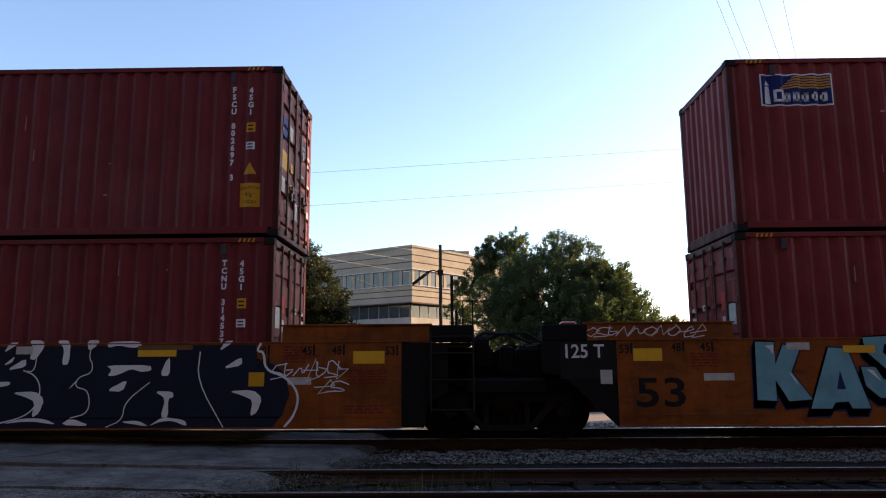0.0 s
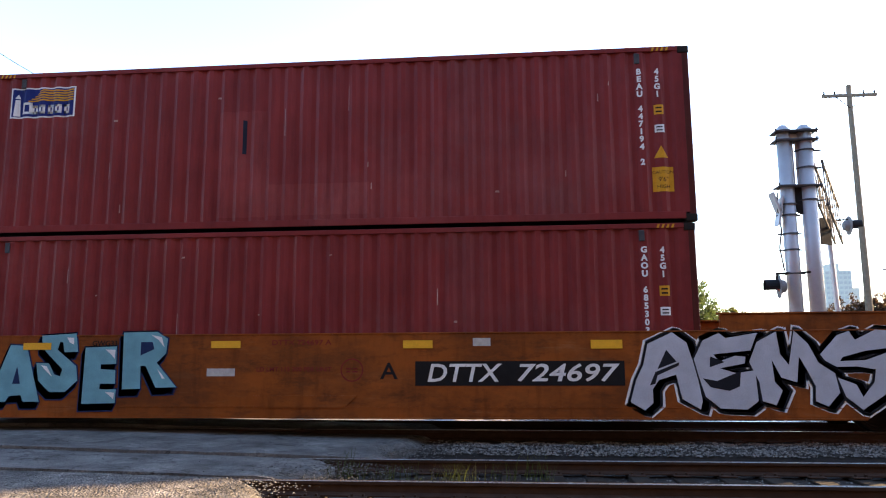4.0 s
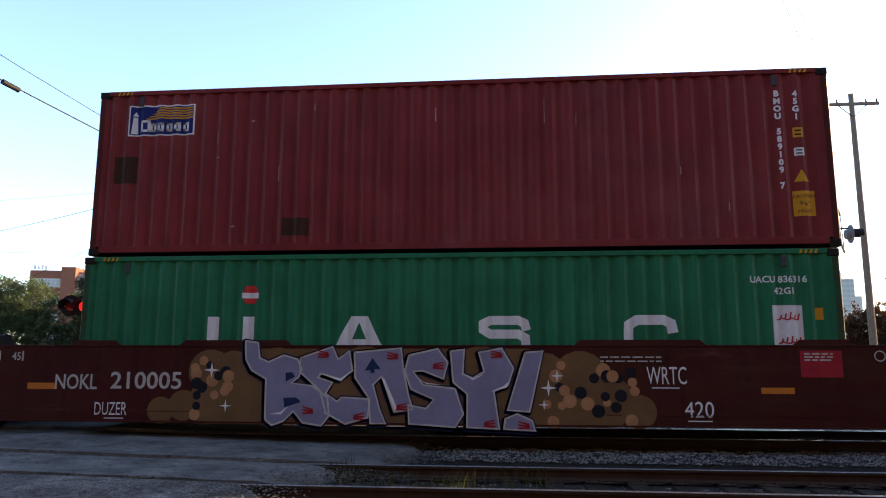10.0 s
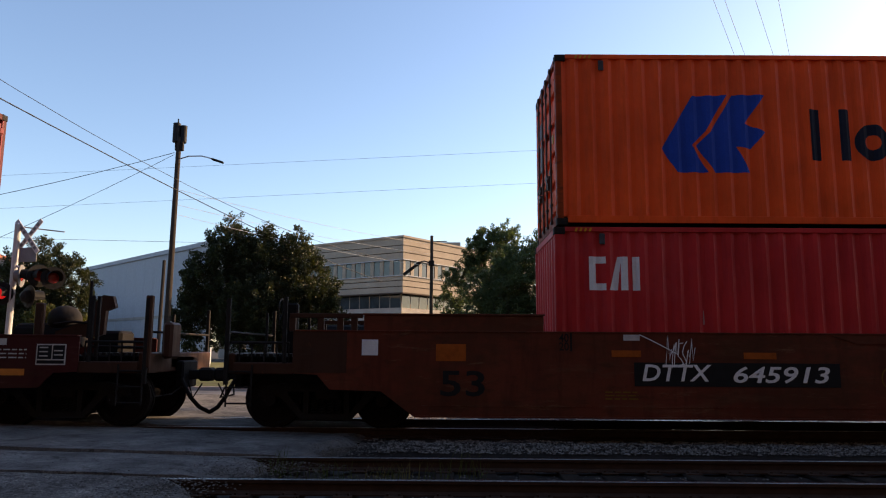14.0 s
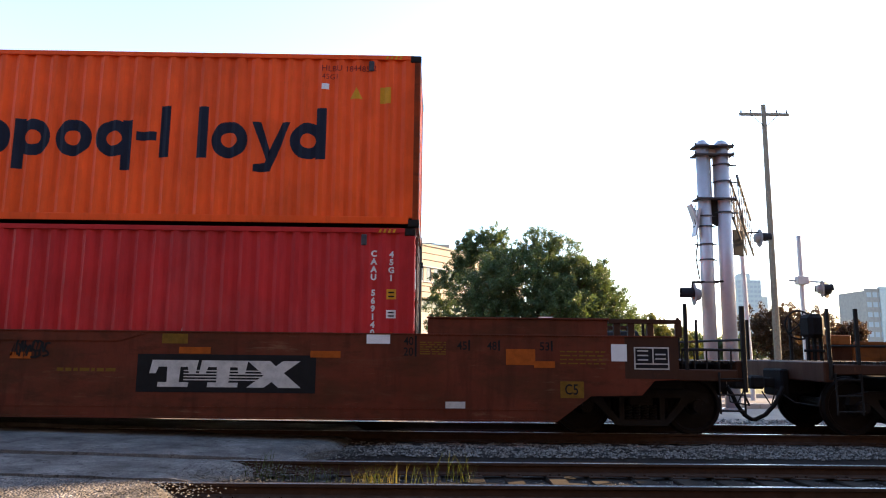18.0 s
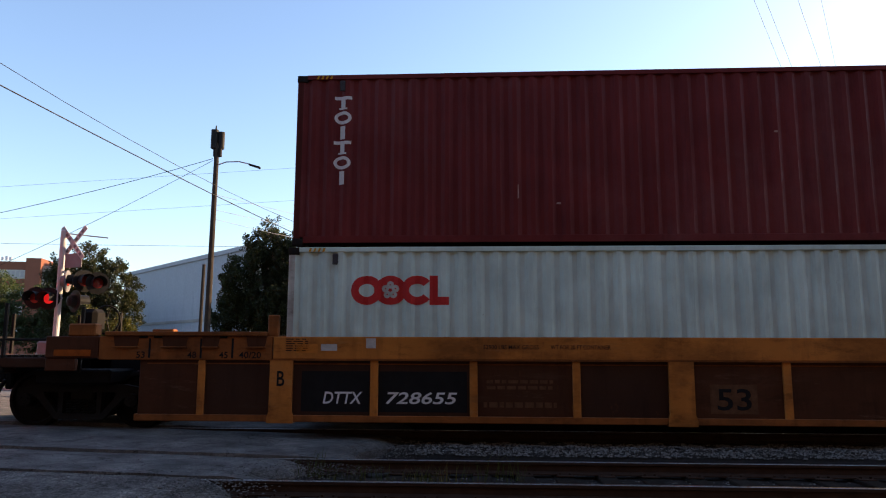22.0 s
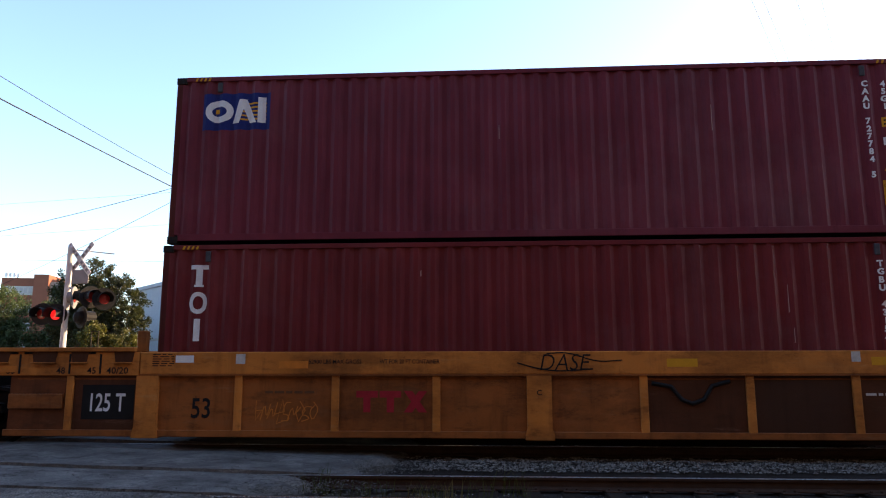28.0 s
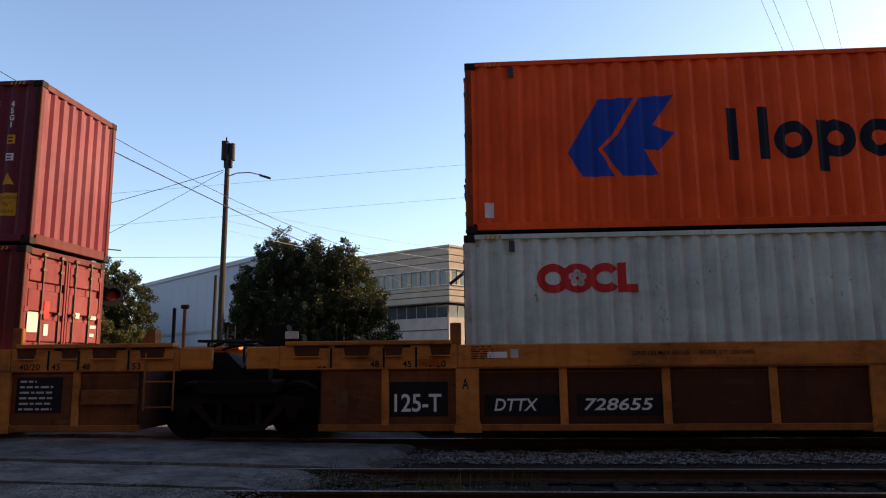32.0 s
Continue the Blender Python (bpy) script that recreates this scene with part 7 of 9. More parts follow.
def outer_end(car, s, b, paint, chord, top=1.52, platform=True):
    """The end of a car that carries a truck and coupler. s: its side; b: where the well's bottom ends."""
    X = lambda d: s * (b + d)
    lohi = lambda p, q: (min(X(p), X(q)), max(X(p), X(q)))
    # end frame over the truck
    part("end_deck", cube(*lohi(0.1, 2.95), -0.55, 0.55, 0.92, 1.12, 0.02), "soot", car, "dark centre sill over the truck")
    part("bulkhead", cube(*lohi(-0.35, -0.2), -SY + 0.08, SY - 0.08, 0.3, top - 0.02, 0.02), paint, car)
    part("end_sill", cube(*lohi(2.78, 2.95), -1.42, 1.42, 0.86, 1.18, 0.02), "dark_panel", car)
    for sy in (-1, 1):
        part("side_step_sill", cube(*lohi(1.86, 2.8), sy * 1.40 - 0.05, sy * 1.40 + 0.05, 0.86, 1.04, 0.015), "dark_panel", car)
    bm = bmesh.new()
    for k in range(9):
        a = 1.9 + 0.1 * k
        box(bm, *lohi(a, a + 0.06), -1.4, 1.4, 1.13, 1.17)
    part("platform", bm, "frame_steel", car, "open steel grating walkway")
    bm = chain(bmesh.new(), [(X(1.95), -1.42, 1.34), (X(2.9), -1.42, 1.34)], 0.022)
    for k in range(6):
        tube(bm, (X(1.95 + 0.19 * k), -1.42, 1.05), (X(1.95 + 0.19 * k), -1.42, 1.34), 0.014, n=5)
    part("handrail", bm, "frame_steel", car)
    post(car, X(2.02), -1.42, 1.0, 2.05, "dark_panel", 0.028)
    post(car, X(2.9), -1.44, 0.7, 2.02, "dark_panel", 0.032)
    post(car, X(2.88), 1.40, 0.9, 1.98, "dark_panel", 0.028)
    post(car, X(2.2), 1.40, 0.9, 1.9, "dark_panel", 0.025)
    post(car, X(2.55), -0.45, 1.1, 1.85, "frame_steel", 0.02)
    part("cross_rail", chain(bmesh.new(), [(X(2.9), -1.42, 1.5), (X(2.9), 1.4, 1.5)], 0.02), "frame_steel", car)
    stair(car, X(2.5), X(2.88), [0.42, 0.66, 0.9], -1.46, "frame_steel")
    part("brake_valve", cube(*lohi(1.3, 1.75), 0.2, 0.75, 1.12, 1.55, 0.05), "soot", car)
    part("reservoir", tube(bmesh.new(), (X(0.4), -0.55, 1.45), (X(1.5), -0.55, 1.45), 0.2, n=14), "soot", car, "dark air reservoir")
    wheel = bmesh.new()
    n = 20
    for k in range(n):
        a, c = 2 * math.pi * k / n, 2 * math.pi * (k + 1) / n
        tube(wheel, (X(2.62), 0.9 + 0.28 * math.cos(a), 1.9 + 0.28 * math.sin(a)), (X(2.62), 0.9 + 0.28 * math.cos(c), 1.9 + 0.28 * math.sin(c)), 0.016, n=5)
    for k in range(5):
        a = 1.257 * k
        tube(wheel, (X(2.62), 0.9, 1.9), (X(2.62), 0.9 + 0.28 * math.cos(a), 1.9 + 0.28 * math.sin(a)), 0.01, n=4)
    if s < 0:
        part("brake_wheel", wheel, "frame_steel", car, "spoked hand brake wheel")
        part("brake_stand", cube(X(2.45) - 0.14, X(2.45) + 0.14, 0.82, 1.0, 1.1, 2.1, 0.03), "soot", car)
    else:
        wheel.free()
    coupler_set(car, X(2.95), s)
    truck(car, s * (b + 1.415))


def placard(car, x, z, w, h, y, cols=2):
    p = part("placard", rects([(x, z, x + w, z + h)]), "worn_white", car, "white-framed black data placard")
    p.location.y = y
    bm = rects([(x + 0.02, z + h * 0.28, x + w * 0.52, z + h - 0.02), (x + w * 0.56, z + h * 0.28, x + w - 0.02, z + h - 0.02), (x + 0.02, z + 0.02, x + w - 0.02, z + h * 0.22)])
    q = part("field", bm, "black", p)
    q.location.y = -0.004
    bm = rects([(x + 0.05, z + h * (0.4 + 0.2 * k), x + w * 0.4, z + h * (0.46 + 0.2 * k)) for k in range(3)] + [(x + w * 0.6, z + h * (0.45 + 0.2 * k), x + w * 0.9, z + h * (0.51 + 0.2 * k)) for k in range(2)])
    q = part("print", bm, "worn_white", p)
    q.location.y = -0.007


def small_print(car, x, z, w, rows, y, mt="maroon_ink", h=0.022, gap=0.045, seed=1):
    r = random.Random(seed)
    rs = []
    for k in range(rows):
        a = x
        while a < x + w:
            b = min(x + w, a + r.uniform(0.05, 0.16))
            rs.append((a, z - gap * k, b, z - gap * k + h))
            a = b + 0.03
    o = part("fine_print", rects(rs), mt, car, "rows of small stencilled print")
    o.location.y = y
    o["kind"] = "stuff"


def decal(car, bm, x, z, y, mt, name="lettering", label=""):
    return part(name, flat(bm, x, z, y), mt, car, label)


# letters of the painted pieces as broad strokes on a unit grid
def soften(pts, times=2):
    """Rounds off the corners of a line."""
    for _ in range(times):
        out = [pts[0]]
        for (a, b), (c, d) in zip(pts, pts[1:]):
            out += [(0.75 * a + 0.25 * c, 0.75 * b + 0.25 * d), (0.25 * a + 0.75 * c, 0.25 * b + 0.75 * d)]
        pts = out + [pts[-1]]
    return pts


def soften_loop(pts):
    """Rounds off a closed outline."""
    out = []
    for (a, b), (c, d) in zip(pts, pts[1:] + pts[:1]):
        out += [(0.8 * a + 0.2 * c, 0.8 * b + 0.2 * d), (0.2 * a + 0.8 * c, 0.2 * b + 0.8 * d)]
    return out


def mural(car, letters, x, z, kx, kz, y, fill, edge, halo=None, line=0.06, shadow=(0, 0), inner=(), rim=None):
    """A spray-painted piece: letters drawn as outlines on a grid, with a dark edge, a cast shadow and a pale halo."""
    P = lambda pts, dx=0.0, dz=0.0: [(x + a * kx + dx, z - b * kz + dz) for a, b in pts]
    for i, pts in enumerate(letters):
        e = 0.0003 * i
        layers = [(line, edge, 0.004, "graffiti_outline")] + ([(line + 0.085, halo, 0.0, "graffiti_halo")] if halo else [])
        for w, mt, d, name in layers:
            bm = bmesh.new()
            for k in range(4 if shadow != (0, 0) else 1):
                q = P(pts, shadow[0] * k / 3, shadow[1] * k / 3)
                stroke(bm, q + q[:2], w, -d - e)
                shape(bm, q, -d - e)
            part(name, flat(bm, 0, 0, y), mt, car)
        bm = shape(bmesh.new(), P(pts), -0.0075 - e)
        bmesh.ops.triangulate(bm, faces=bm.faces[:])
        part("graffiti_letter", flat(bm, 0, 0, y), fill, car, "spray-painted graffiti letter")
        if rim:
            q = P(pts)
            part("graffiti_rim", flat(stroke(bmesh.new(), q + q[:1], 0.026, -0.0090 - e), 0, 0, y), rim, car)
    for mt, patches in inner:
        for k, pts in enumerate(patches):
            bm = shape(bmesh.new(), P(pts), -0.0105 - 0.0001 * k)
            part("graffiti_detail", flat(bm, 0, 0, y), mt, car)


def spots(car, x0, x1, z0, z1, n, r0, r1, y, mt, seed, name="graffiti_dots"):
    r = random.Random(seed)
    for _ in range(n):
        q = r.uniform(r0, r1)
        bm = ring(bmesh.new(), r.uniform(x0, x1), r.uniform(z0, z1), q, q, q * 0.98, -r.random() * 0.003, n=12)
        part("graffiti_dot", flat(bm, 0, 0, y), mt, car)


FACE = -SY - 0.004


def smooth_side(sx_l, sx_r, b_l, b_r, top, end_l, end_r):
    """Outline of a smooth car side. end: 'artic' or 'outer'."""
    def right(b, kind):
        if kind == "outer":
            return [(b, 0.235), (b + 0.52, 0.62), (b + 1.3, 0.64), (b + 1.5, 0.86), (b + 1.88, 0.88), (b + 1.88, top)]
        return [(b, 0.25), (b, top)]
    pts = right(b_r, end_r)
    lf = [(-x, z) for x, z in right(b_l, end_l)][::-1]
    return pts + lf


def smooth_car(xc, paint, b_l, b_r, end_l, end_r, label, top=1.52, raised=1.78, chords=True, humps=()):
    car = thing("well_car", (xc, FAR_T, RAIL), label, "railcar", "cars of the train")
    for s in (-1, 1):
        bm = prism(bmesh.new(), smooth_side(0, 0, b_l, b_r, top, end_l, end_r), s * SY - 0.03 * (s > 0), s * SY + (0.03 if s < 0 else 0.0))
        side = part("side_plate", bm, paint, car, "long smooth side plate of the well")
        part("bottom_flange", cube(-b_l, b_r, min(s * SY, s * (SY + 0.02)), max(s * SY, s * (SY + 0.02)), 0.235, 0.26), paint, side)
        part("top_flange", cube(-b_l - (1.85 if end_l == "outer" else 0), b_r + (1.85 if end_r == "outer" else 0), min(s * (SY - 0.12), s * (SY + 0.012)), max(s * (SY - 0.12), s * (SY + 0.012)), top, top + 0.022, 0.004), paint, side)
        part("weld_seam", cube(-b_l + 0.1, b_r - 0.1, min(s * SY, s * (SY + 0.006)), max(s * SY, s * (SY + 0.006)), 0.40, 0.412), paint, side)
        if chords:
            for sx, b, e in ((-1, b_l, end_l), (1, b_r, end_r)):
                x0 = HX + 0.22
                x1 = b + 0.8 if e == "outer" else b + 0.45
                q = (sx * x0, sx * x1)
                part("raised_chord", cube(min(q), max(q), min(s * (SY - 0.09), s * (SY - 0.03)), max(s * (SY - 0.09), s * (SY - 0.03)), top, raised, 0.01), paint, car, "raised top chord at the car's end")
                part("chord_cap", cube(min(q) - 0.02, max(q) + 0.02, min(s * (SY - 0.16), s * (SY - 0.01)), max(s * (SY - 0.16), s * (SY - 0.01)), raised, raised + 0.025, 0.004), paint, car)
            for sx, b, e in ((-1, b_l, end_l), (1, b_r, end_r)):
                if e == "outer":
                    part("chord_rail", cube(*sorted((sx * (b + 0.82), sx * (b + 1.95))), *sorted((s * (SY - 0.13), s * (SY - 0.02))), raised - 0.05, raised + 0.02, 0.006), "dark_panel", car)
                    for d in (0.9, 1.12, 1.42, 1.86):
                        part("chord_post", cube(*sorted((sx * (b + d), sx * (b + d + 0.1))), *sorted((s * (SY - 0.11), s * (SY - 0.03))), top, raised - 0.05, 0.006), "dark_panel", car)
                    part("end_box", cube(*sorted((sx * (b + 1.05), sx * (b + 1.88))), *sorted((s * (SY - 0.04), s * (SY + 0.003))), 0.89, top, 0.0), "dark_panel", car, "sooty box panel at the car's end")
        for a, b in humps:
            pts = [(a, top), (b, top), (b - 0.12, top + 0.10), (a + 0.12, top + 0.10)]
            part("container_guide", prism(bmesh.new(), pts, *sorted((s * (SY - 0.05), s * (SY - 0.01)))), paint, side)
    bm = bmesh.new()
    for k in range(9):
        x = -5.9 + 11.8 * k / 8
        box(bm, x - 0.15, x + 0.15, -SY + 0.03, SY - 0.03, 0.27, 0.335, 0.01)
    part("floor_beam", bm, "soot", car)
    for s, b, e in ((-1, b_l, end_l), (1, b_r, end_r)):
        if e == "outer":
            outer_end(car, s, b, paint, raised, top)
    return car


def artic_end(car, s, b, truck_here, top=1.52, ladder=False, cut=True):
    """An end that rests on the truck shared with the next unit, shrouded in black."""
    X = lambda d: s * (b + d)
    lohi = lambda p, q: (min(X(p), X(q)), max(X(p), X(q)))
    for sy in (-1, 1):
        if cut:
            pts = [(X(0.0), 0.24), (X(0.02), 0.24), (X(0.82), 1.0), (X(1.14), 1.05), (X(1.14), top), (X(0.0), top)]
        else:
            pts = [(X(0.0), 0.24), (X(0.35), 0.24), (X(0.4), 0.6), (X(0.7), 0.75), (X(0.72), top - 0.02), (X(0.0), top)]
        if s < 0:
            pts = pts[::-1]
        part("end_shroud", prism(bmesh.new(), pts, *sorted((sy * SY, sy * (SY - 0.03)))), "soot", car, "blackened end plate over the truck")
    part("bulkhead", cube(*lohi(-0.3, -0.15), -SY + 0.08, SY - 0.08, 0.3, top - 0.02, 0.02), "soot", car)
    part("end_deck", cube(*lohi(0.0, 1.5), -0.5, 0.5, 0.8, 1.1, 0.03), "soot", car)
    part("deck_plate", cube(*lohi(0.0, 1.1), -SY + 0.05, SY - 0.05, top - 0.04, top - 0.01), "soot", car)
    part("cap_plate", cube(*lohi(0.42, 1.12), -SY + 0.02, -SY + 0.3, top, top + 0.26, 0.02), "soot", car)
    if ladder:
        stair(car, X(0.45), X(1.1), [0.5, 0.95, 1.35, 1.6], -SY - 0.03, "frame_steel")
        post(car, X(0.78), -SY + 0.05, 1.5, 2.55, "frame_steel", 0.022)
        post(car, X(0.85), SY - 0.1, 1.5, 2.2, "frame_steel", 0.022)
        grab(car, X(0.95), X(1.1), -SY + 0.05, 1.5, 2.15, "frame_steel")
    else:
        grab(car, X(0.9), X(0.1), SY - 0.2, 1.5, 2.05, "frame_steel")
    part("brake_gear", cube(*lohi(1.0, 1.45), -0.7, -0.2, 0.9, 1.45, 0.05), "soot", car)
    part("air_hose", chain(bmesh.new(), [(X(1.0), -0.6, 1.5), (X(1.3), -0.65, 1.68), (X(1.7), -0.65, 1.66), (X(2.1), -0.6, 1.5)], 0.025, 6), "black", car)
    if truck_here:
        truck(car, s * (b + (9.785 - b)))


# Z: the first unit, only its tail half comes into view
Z = smooth_car(-9.005, "ttx_orange", 8.17, 8.17, "artic", "artic", "orange-brown well car covered in black and white graffiti")
artic_end(Z, 1, 8.17, False, ladder=True, cut=False)
part("joint_casting", prism(bmesh.new(), [(8.3, 0.75), (10.6, 0.75), (10.6, 1.38), (9.9, 1.5), (9.5, 1.3), (9.2, 1.46), (8.3, 1.46)], -0.25, 0.1), "soot", Z, "black cast joint between two units")
part("valve", cube(9.3, 9.55, -0.9, -0.6, 1.1, 1.62, 0.05), "soot", Z)
part("valve", cube(9.72, 9.92, -1.0, -0.7, 1.0, 1.48, 0.05), "soot", Z)
artic_end(Z, -1, 8.17, True)
# A: its neighbour, joined over one truck
A = smooth_car(10.571, "ttx_orange", 8.12, 8.28, "artic", "outer", "orange-brown well car with blue and silver graffiti")
artic_end(A, -1, 8.12, True)
B = smooth_car(33.372, "nokl_red", 7.47, 7.47, "outer", "outer", "dark rust-red well car with a lilac graffiti piece", top=1.42, chords=False, humps=((-6.1, -5.2), (-4.25, -2.35), (2.0, 4.0), (5.2, 6.1)))
C = smooth_car(56.195, "ttx_brown", 8.30, 8.30, "outer", "outer", "faded brown well car with white lettering on black panels")
trains += [Z, A, B, C]


def ribbed_car(xc, left, right, label, soot, boxes=False):
    """A yellow well car: a deep top sill over recessed panels between ribs; soot: how dark each panel is."""
    car = thing("well_car", (xc, FAR_T, RAIL), label, "railcar", "cars of the train")
    T, S0, BOT = 1.475, 1.13, 0.185
    for s in (-1, 1):
        y = lambda a, b: sorted((s * a, s * b))
        top = part("top_sill", cube(-6.2, 6.2, *y(RY - 0.08, RY), S0, T, 0.012), "yellow", car, "deep yellow top sill")
        part("sill_flange", cube(-6.2, 6.2, *y(RY - 0.06, RY + 0.015), S0 - 0.02, S0 + 0.004), "yellow_dirty", top)
        part("bottom_sill", cube(-8.35, 8.35, *y(RY - 0.16, RY - 0.005), BOT, BOT + 0.10, 0.008), "yellow_dirty", car, "dirty ochre bottom sill")
        part("pipe", chain(bmesh.new(), [(-8.2, s * (RY - 0.06), S0 - 0.07), (8.2, s * (RY - 0.06), S0 - 0.07)], 0.014, 6), "yellow_dirty", car)
        ribs = [(0, 0.37)] + [(q * x, w) for x, w in ((1.55, 0.12), (3.1, 0.12), (4.62, 0.12), (6.06, 0.35), (7.32, 0.11)) for q in (-1, 1)]
        for x, w in ribs:
            if w > 0.2:
                pts = [(x - w / 2, BOT + 0.15), (x - w / 2 - 0.03, BOT + 0.06), (x - w / 2 - 0.03, BOT - 0.02), (x + w / 2 + 0.03, BOT - 0.02), (x + w / 2 + 0.03, BOT + 0.06), (x + w / 2, BOT + 0.15), (x + w / 2, S0 - 0.02), (x - w / 2, S0 - 0.02)]
                part("main_rib", prism(bmesh.new(), pts, *y(RY - 0.17, RY + 0.012)), "yellow", car, "broad yellow side post")
            else:
                part("rib", cube(x - w / 2, x + w / 2, *y(RY - 0.17, RY - 0.008), BOT + 0.02, S0 - 0.02, 0.01), "yellow", car)
        xs = sorted([-8.35, 8.35] + [x for x, _ in ribs])
        for i, (a, b) in enumerate(zip(xs, xs[1:])):
            kind = soot[i]
            part("side_panel", cube(a + 0.04, b - 0.04, *y(RY - 0.09, RY - 0.05), BOT + 0.09, S0 - 0.02), {"d": "dark_panel", "m": "panel_brown", "b": "rust_brown", "o": "yellow_dirty"}[kind], car, {"d": "black sooty recessed panel", "m": "brown sooty recessed panel", "b": "rust-brown recessed panel", "o": "ochre recessed panel"}[kind])
        for q in (-1, 1):
            # the stepped end section with guides for longer boxes
            outer = (left if q < 0 else right) == "outer"
            beam = "yellow_dirty" if outer else "yellow"
            part("end_sill_beam", cube(*sorted((q * 6.215, q * 8.98)), *y(RY - 0.13, RY - 0.005), S0 - 0.019, T + 0.005, 0.01), beam, car)
            cap = part("end_cap", cube(*sorted((q * 6.3, q * 8.88)), *y(RY - 0.2, RY + 0.035), T + 0.008, T + 0.075, 0.01), beam, car, "thin cap plate along the end beam")
            for a, b, arm in ((6.33, 6.60, 0.0), (7.07, 7.30, -0.14), (7.58, 7.94, 0.16), (8.36, 8.72, -0.16)):
                # pockets for the corners of longer boxes, each with a ledge; brown plates and soot strips draw the
                # cap's shade
                pocket = part("pocket", prism(bmesh.new(), [(q * (a - 0.03), T + 0.006), (q * a, T - 0.16), (q * b, T - 0.16), (q * (b + 0.03), T + 0.006)][::q], *y(RY - 0.03, RY + 0.002)), "panel_brown", car, "rusty pocket, darkened as the shade under the cap plate")
                part("ledge", cube(*sorted((q * (a - 0.02), q * (b + 0.02))), *y(RY - 0.01, RY + 0.045), T - 0.175, T - 0.155, 0.004), beam, pocket)
                if arm:
                    e = b + arm if arm > 0 else a + arm
                    part("notch", cube(*sorted((q * (b if arm > 0 else a), q * e)), *y(RY - 0.02, RY + 0.001), T - 0.03, T + 0.007), "soot", pocket)
            for x in (6.84, 7.34, 8.16):
                part("index_line", cube(q * x - 0.015, q * x + 0.015, *y(RY - 0.006, RY + 0.004), S0 + 0.01, T - 0.03), "black", car)
            if outer:
                part("stop_block", cube(*sorted((q * 9.06, q * 9.5)), *y(RY - 0.22, RY - 0.01), T + 0.003, T + 0.2, 0.02), "yellow_dirty", car, "raised stop block at the car's end")
                part("nose_plate", cube(*sorted((q * 9.36, q * 9.85)), *y(RY - 0.12, RY - 0.02), 0.93, S0 - 0.002, 0.015), "panel_brown", car)
            part("nose_beam", cube(*sorted((q * 8.983, q * (9.85 if outer else 9.5))), *y(RY - 0.1, RY - 0.005), S0, T, 0.015), "panel_brown" if outer else "yellow", car)
            if boxes:
                part("step_box", cube(*sorted((q * 7.42, q * 8.3)), *y(RY - 0.17, RY + 0.005), 0.60, 0.83, 0.01), "yellow_dirty", car, "shallow box step on the end panel")
    bm = bmesh.new()
    for k in range(9):
        x = -5.9 + 11.8 * k / 8
        box(bm, x - 0.15, x + 0.15, -RY + 0.16, RY - 0.16, 0.26, 0.335, 0.01)
    part("floor_beam", bm, "soot", car)
    for q in (-1, 1):
        part("bulkhead", cube(*sorted((q * 8.2, q * 8.35)), -RY + 0.1, RY - 0.1, 0.2, S0 + 0.2, 0.02), "dark_panel", car)
        part("box_guide", cube(*sorted((q * 6.15, q * 6.32)), -RY + 0.08, -RY + 0.18, T, T + 0.34, 0.015), "yellow_dirty", car, "upright guide at the container's corner")
        part("centre_sill", cube(*sorted((q * 8.35, q * 9.7)), -0.5, 0.5, 0.85, 1.13, 0.03), "soot", car)
    for q, e in ((-1, left), (1, right)):
        if e == "outer":
            part("end_deck", cube(*sorted((q * 9.3, q * 11.0)), -0.5, 0.5, 0.9, 1.12, 0.02), "soot", car)
            part("end_sill", cube(*sorted((q * 11.0, q * 11.15)), -1.42, 1.42, 0.86, 1.18, 0.02), "dark_panel", car)
            bm = bmesh.new()
            for k in range(13):
                box(bm, *sorted((q * (9.6 + 0.11 * k), q * (9.66 + 0.11 * k))), -1.4, 1.4, 1.14, 1.18)
            part("platform", bm, "frame_steel", car, "open steel grating walkway")
            for sy in (-1, 1):
                part("side_step_sill", cube(*sorted((q * 9.55, q * 11.0)), sy * 1.40 - 0.05, sy * 1.40 + 0.05, 0.98, 1.14, 0.015), "dark_panel", car)
            for x, yy, z1 in ((11.05, -1.42, 2.0), (10.6, -1.42, 2.0), (11.05, 1.4, 1.95), (10.2, 1.4, 2.0), (9.4, -1.3, 1.95)):
                post(car, q * x, yy, 0.9, z1, "dark_panel", 0.026)
            part("handrail", chain(bmesh.new(), [(q * 9.6, -1.42, 1.42), (q * 11.05, -1.42, 1.42)], 0.02), "frame_steel", car)
            part("brake_housing", cube(*sorted((q * 10.1, q * 10.4)), 0.3, 0.7, 1.58, 2.02, 0.07), "soot", car, "black brake housing")
            part("wheel_shaft", tube(bmesh.new(), (q * 10.25, 0.6, 1.84), (q * 10.25, 0.96, 1.84), 0.03, n=8), "soot", car)
            for d in (10.13, 10.25, 10.37):
                part("brake_stand", cube(*sorted((q * (d - 0.022), q * (d + 0.022))), 0.42, 0.5, 1.1, 1.6, 0.006), "soot", car)
            part("stand_rail", cube(*sorted((q * 10.08, q * 10.42)), 0.4, 0.52, 1.33, 1.38, 0.006), "soot", car)
            wheel = bmesh.new()
            for k in range(20):
                a, c = 2 * math.pi * k / 20, 2 * math.pi * (k + 1) / 20
                tube(wheel, (q * 10.25 + 0.27 * math.cos(a), 0.95, 1.84 + 0.27 * math.sin(a)), (q * 10.25 + 0.27 * math.cos(c), 0.95, 1.84 + 0.27 * math.sin(c)), 0.018, n=5)
            for k in range(5):
                a = 1.257 * k
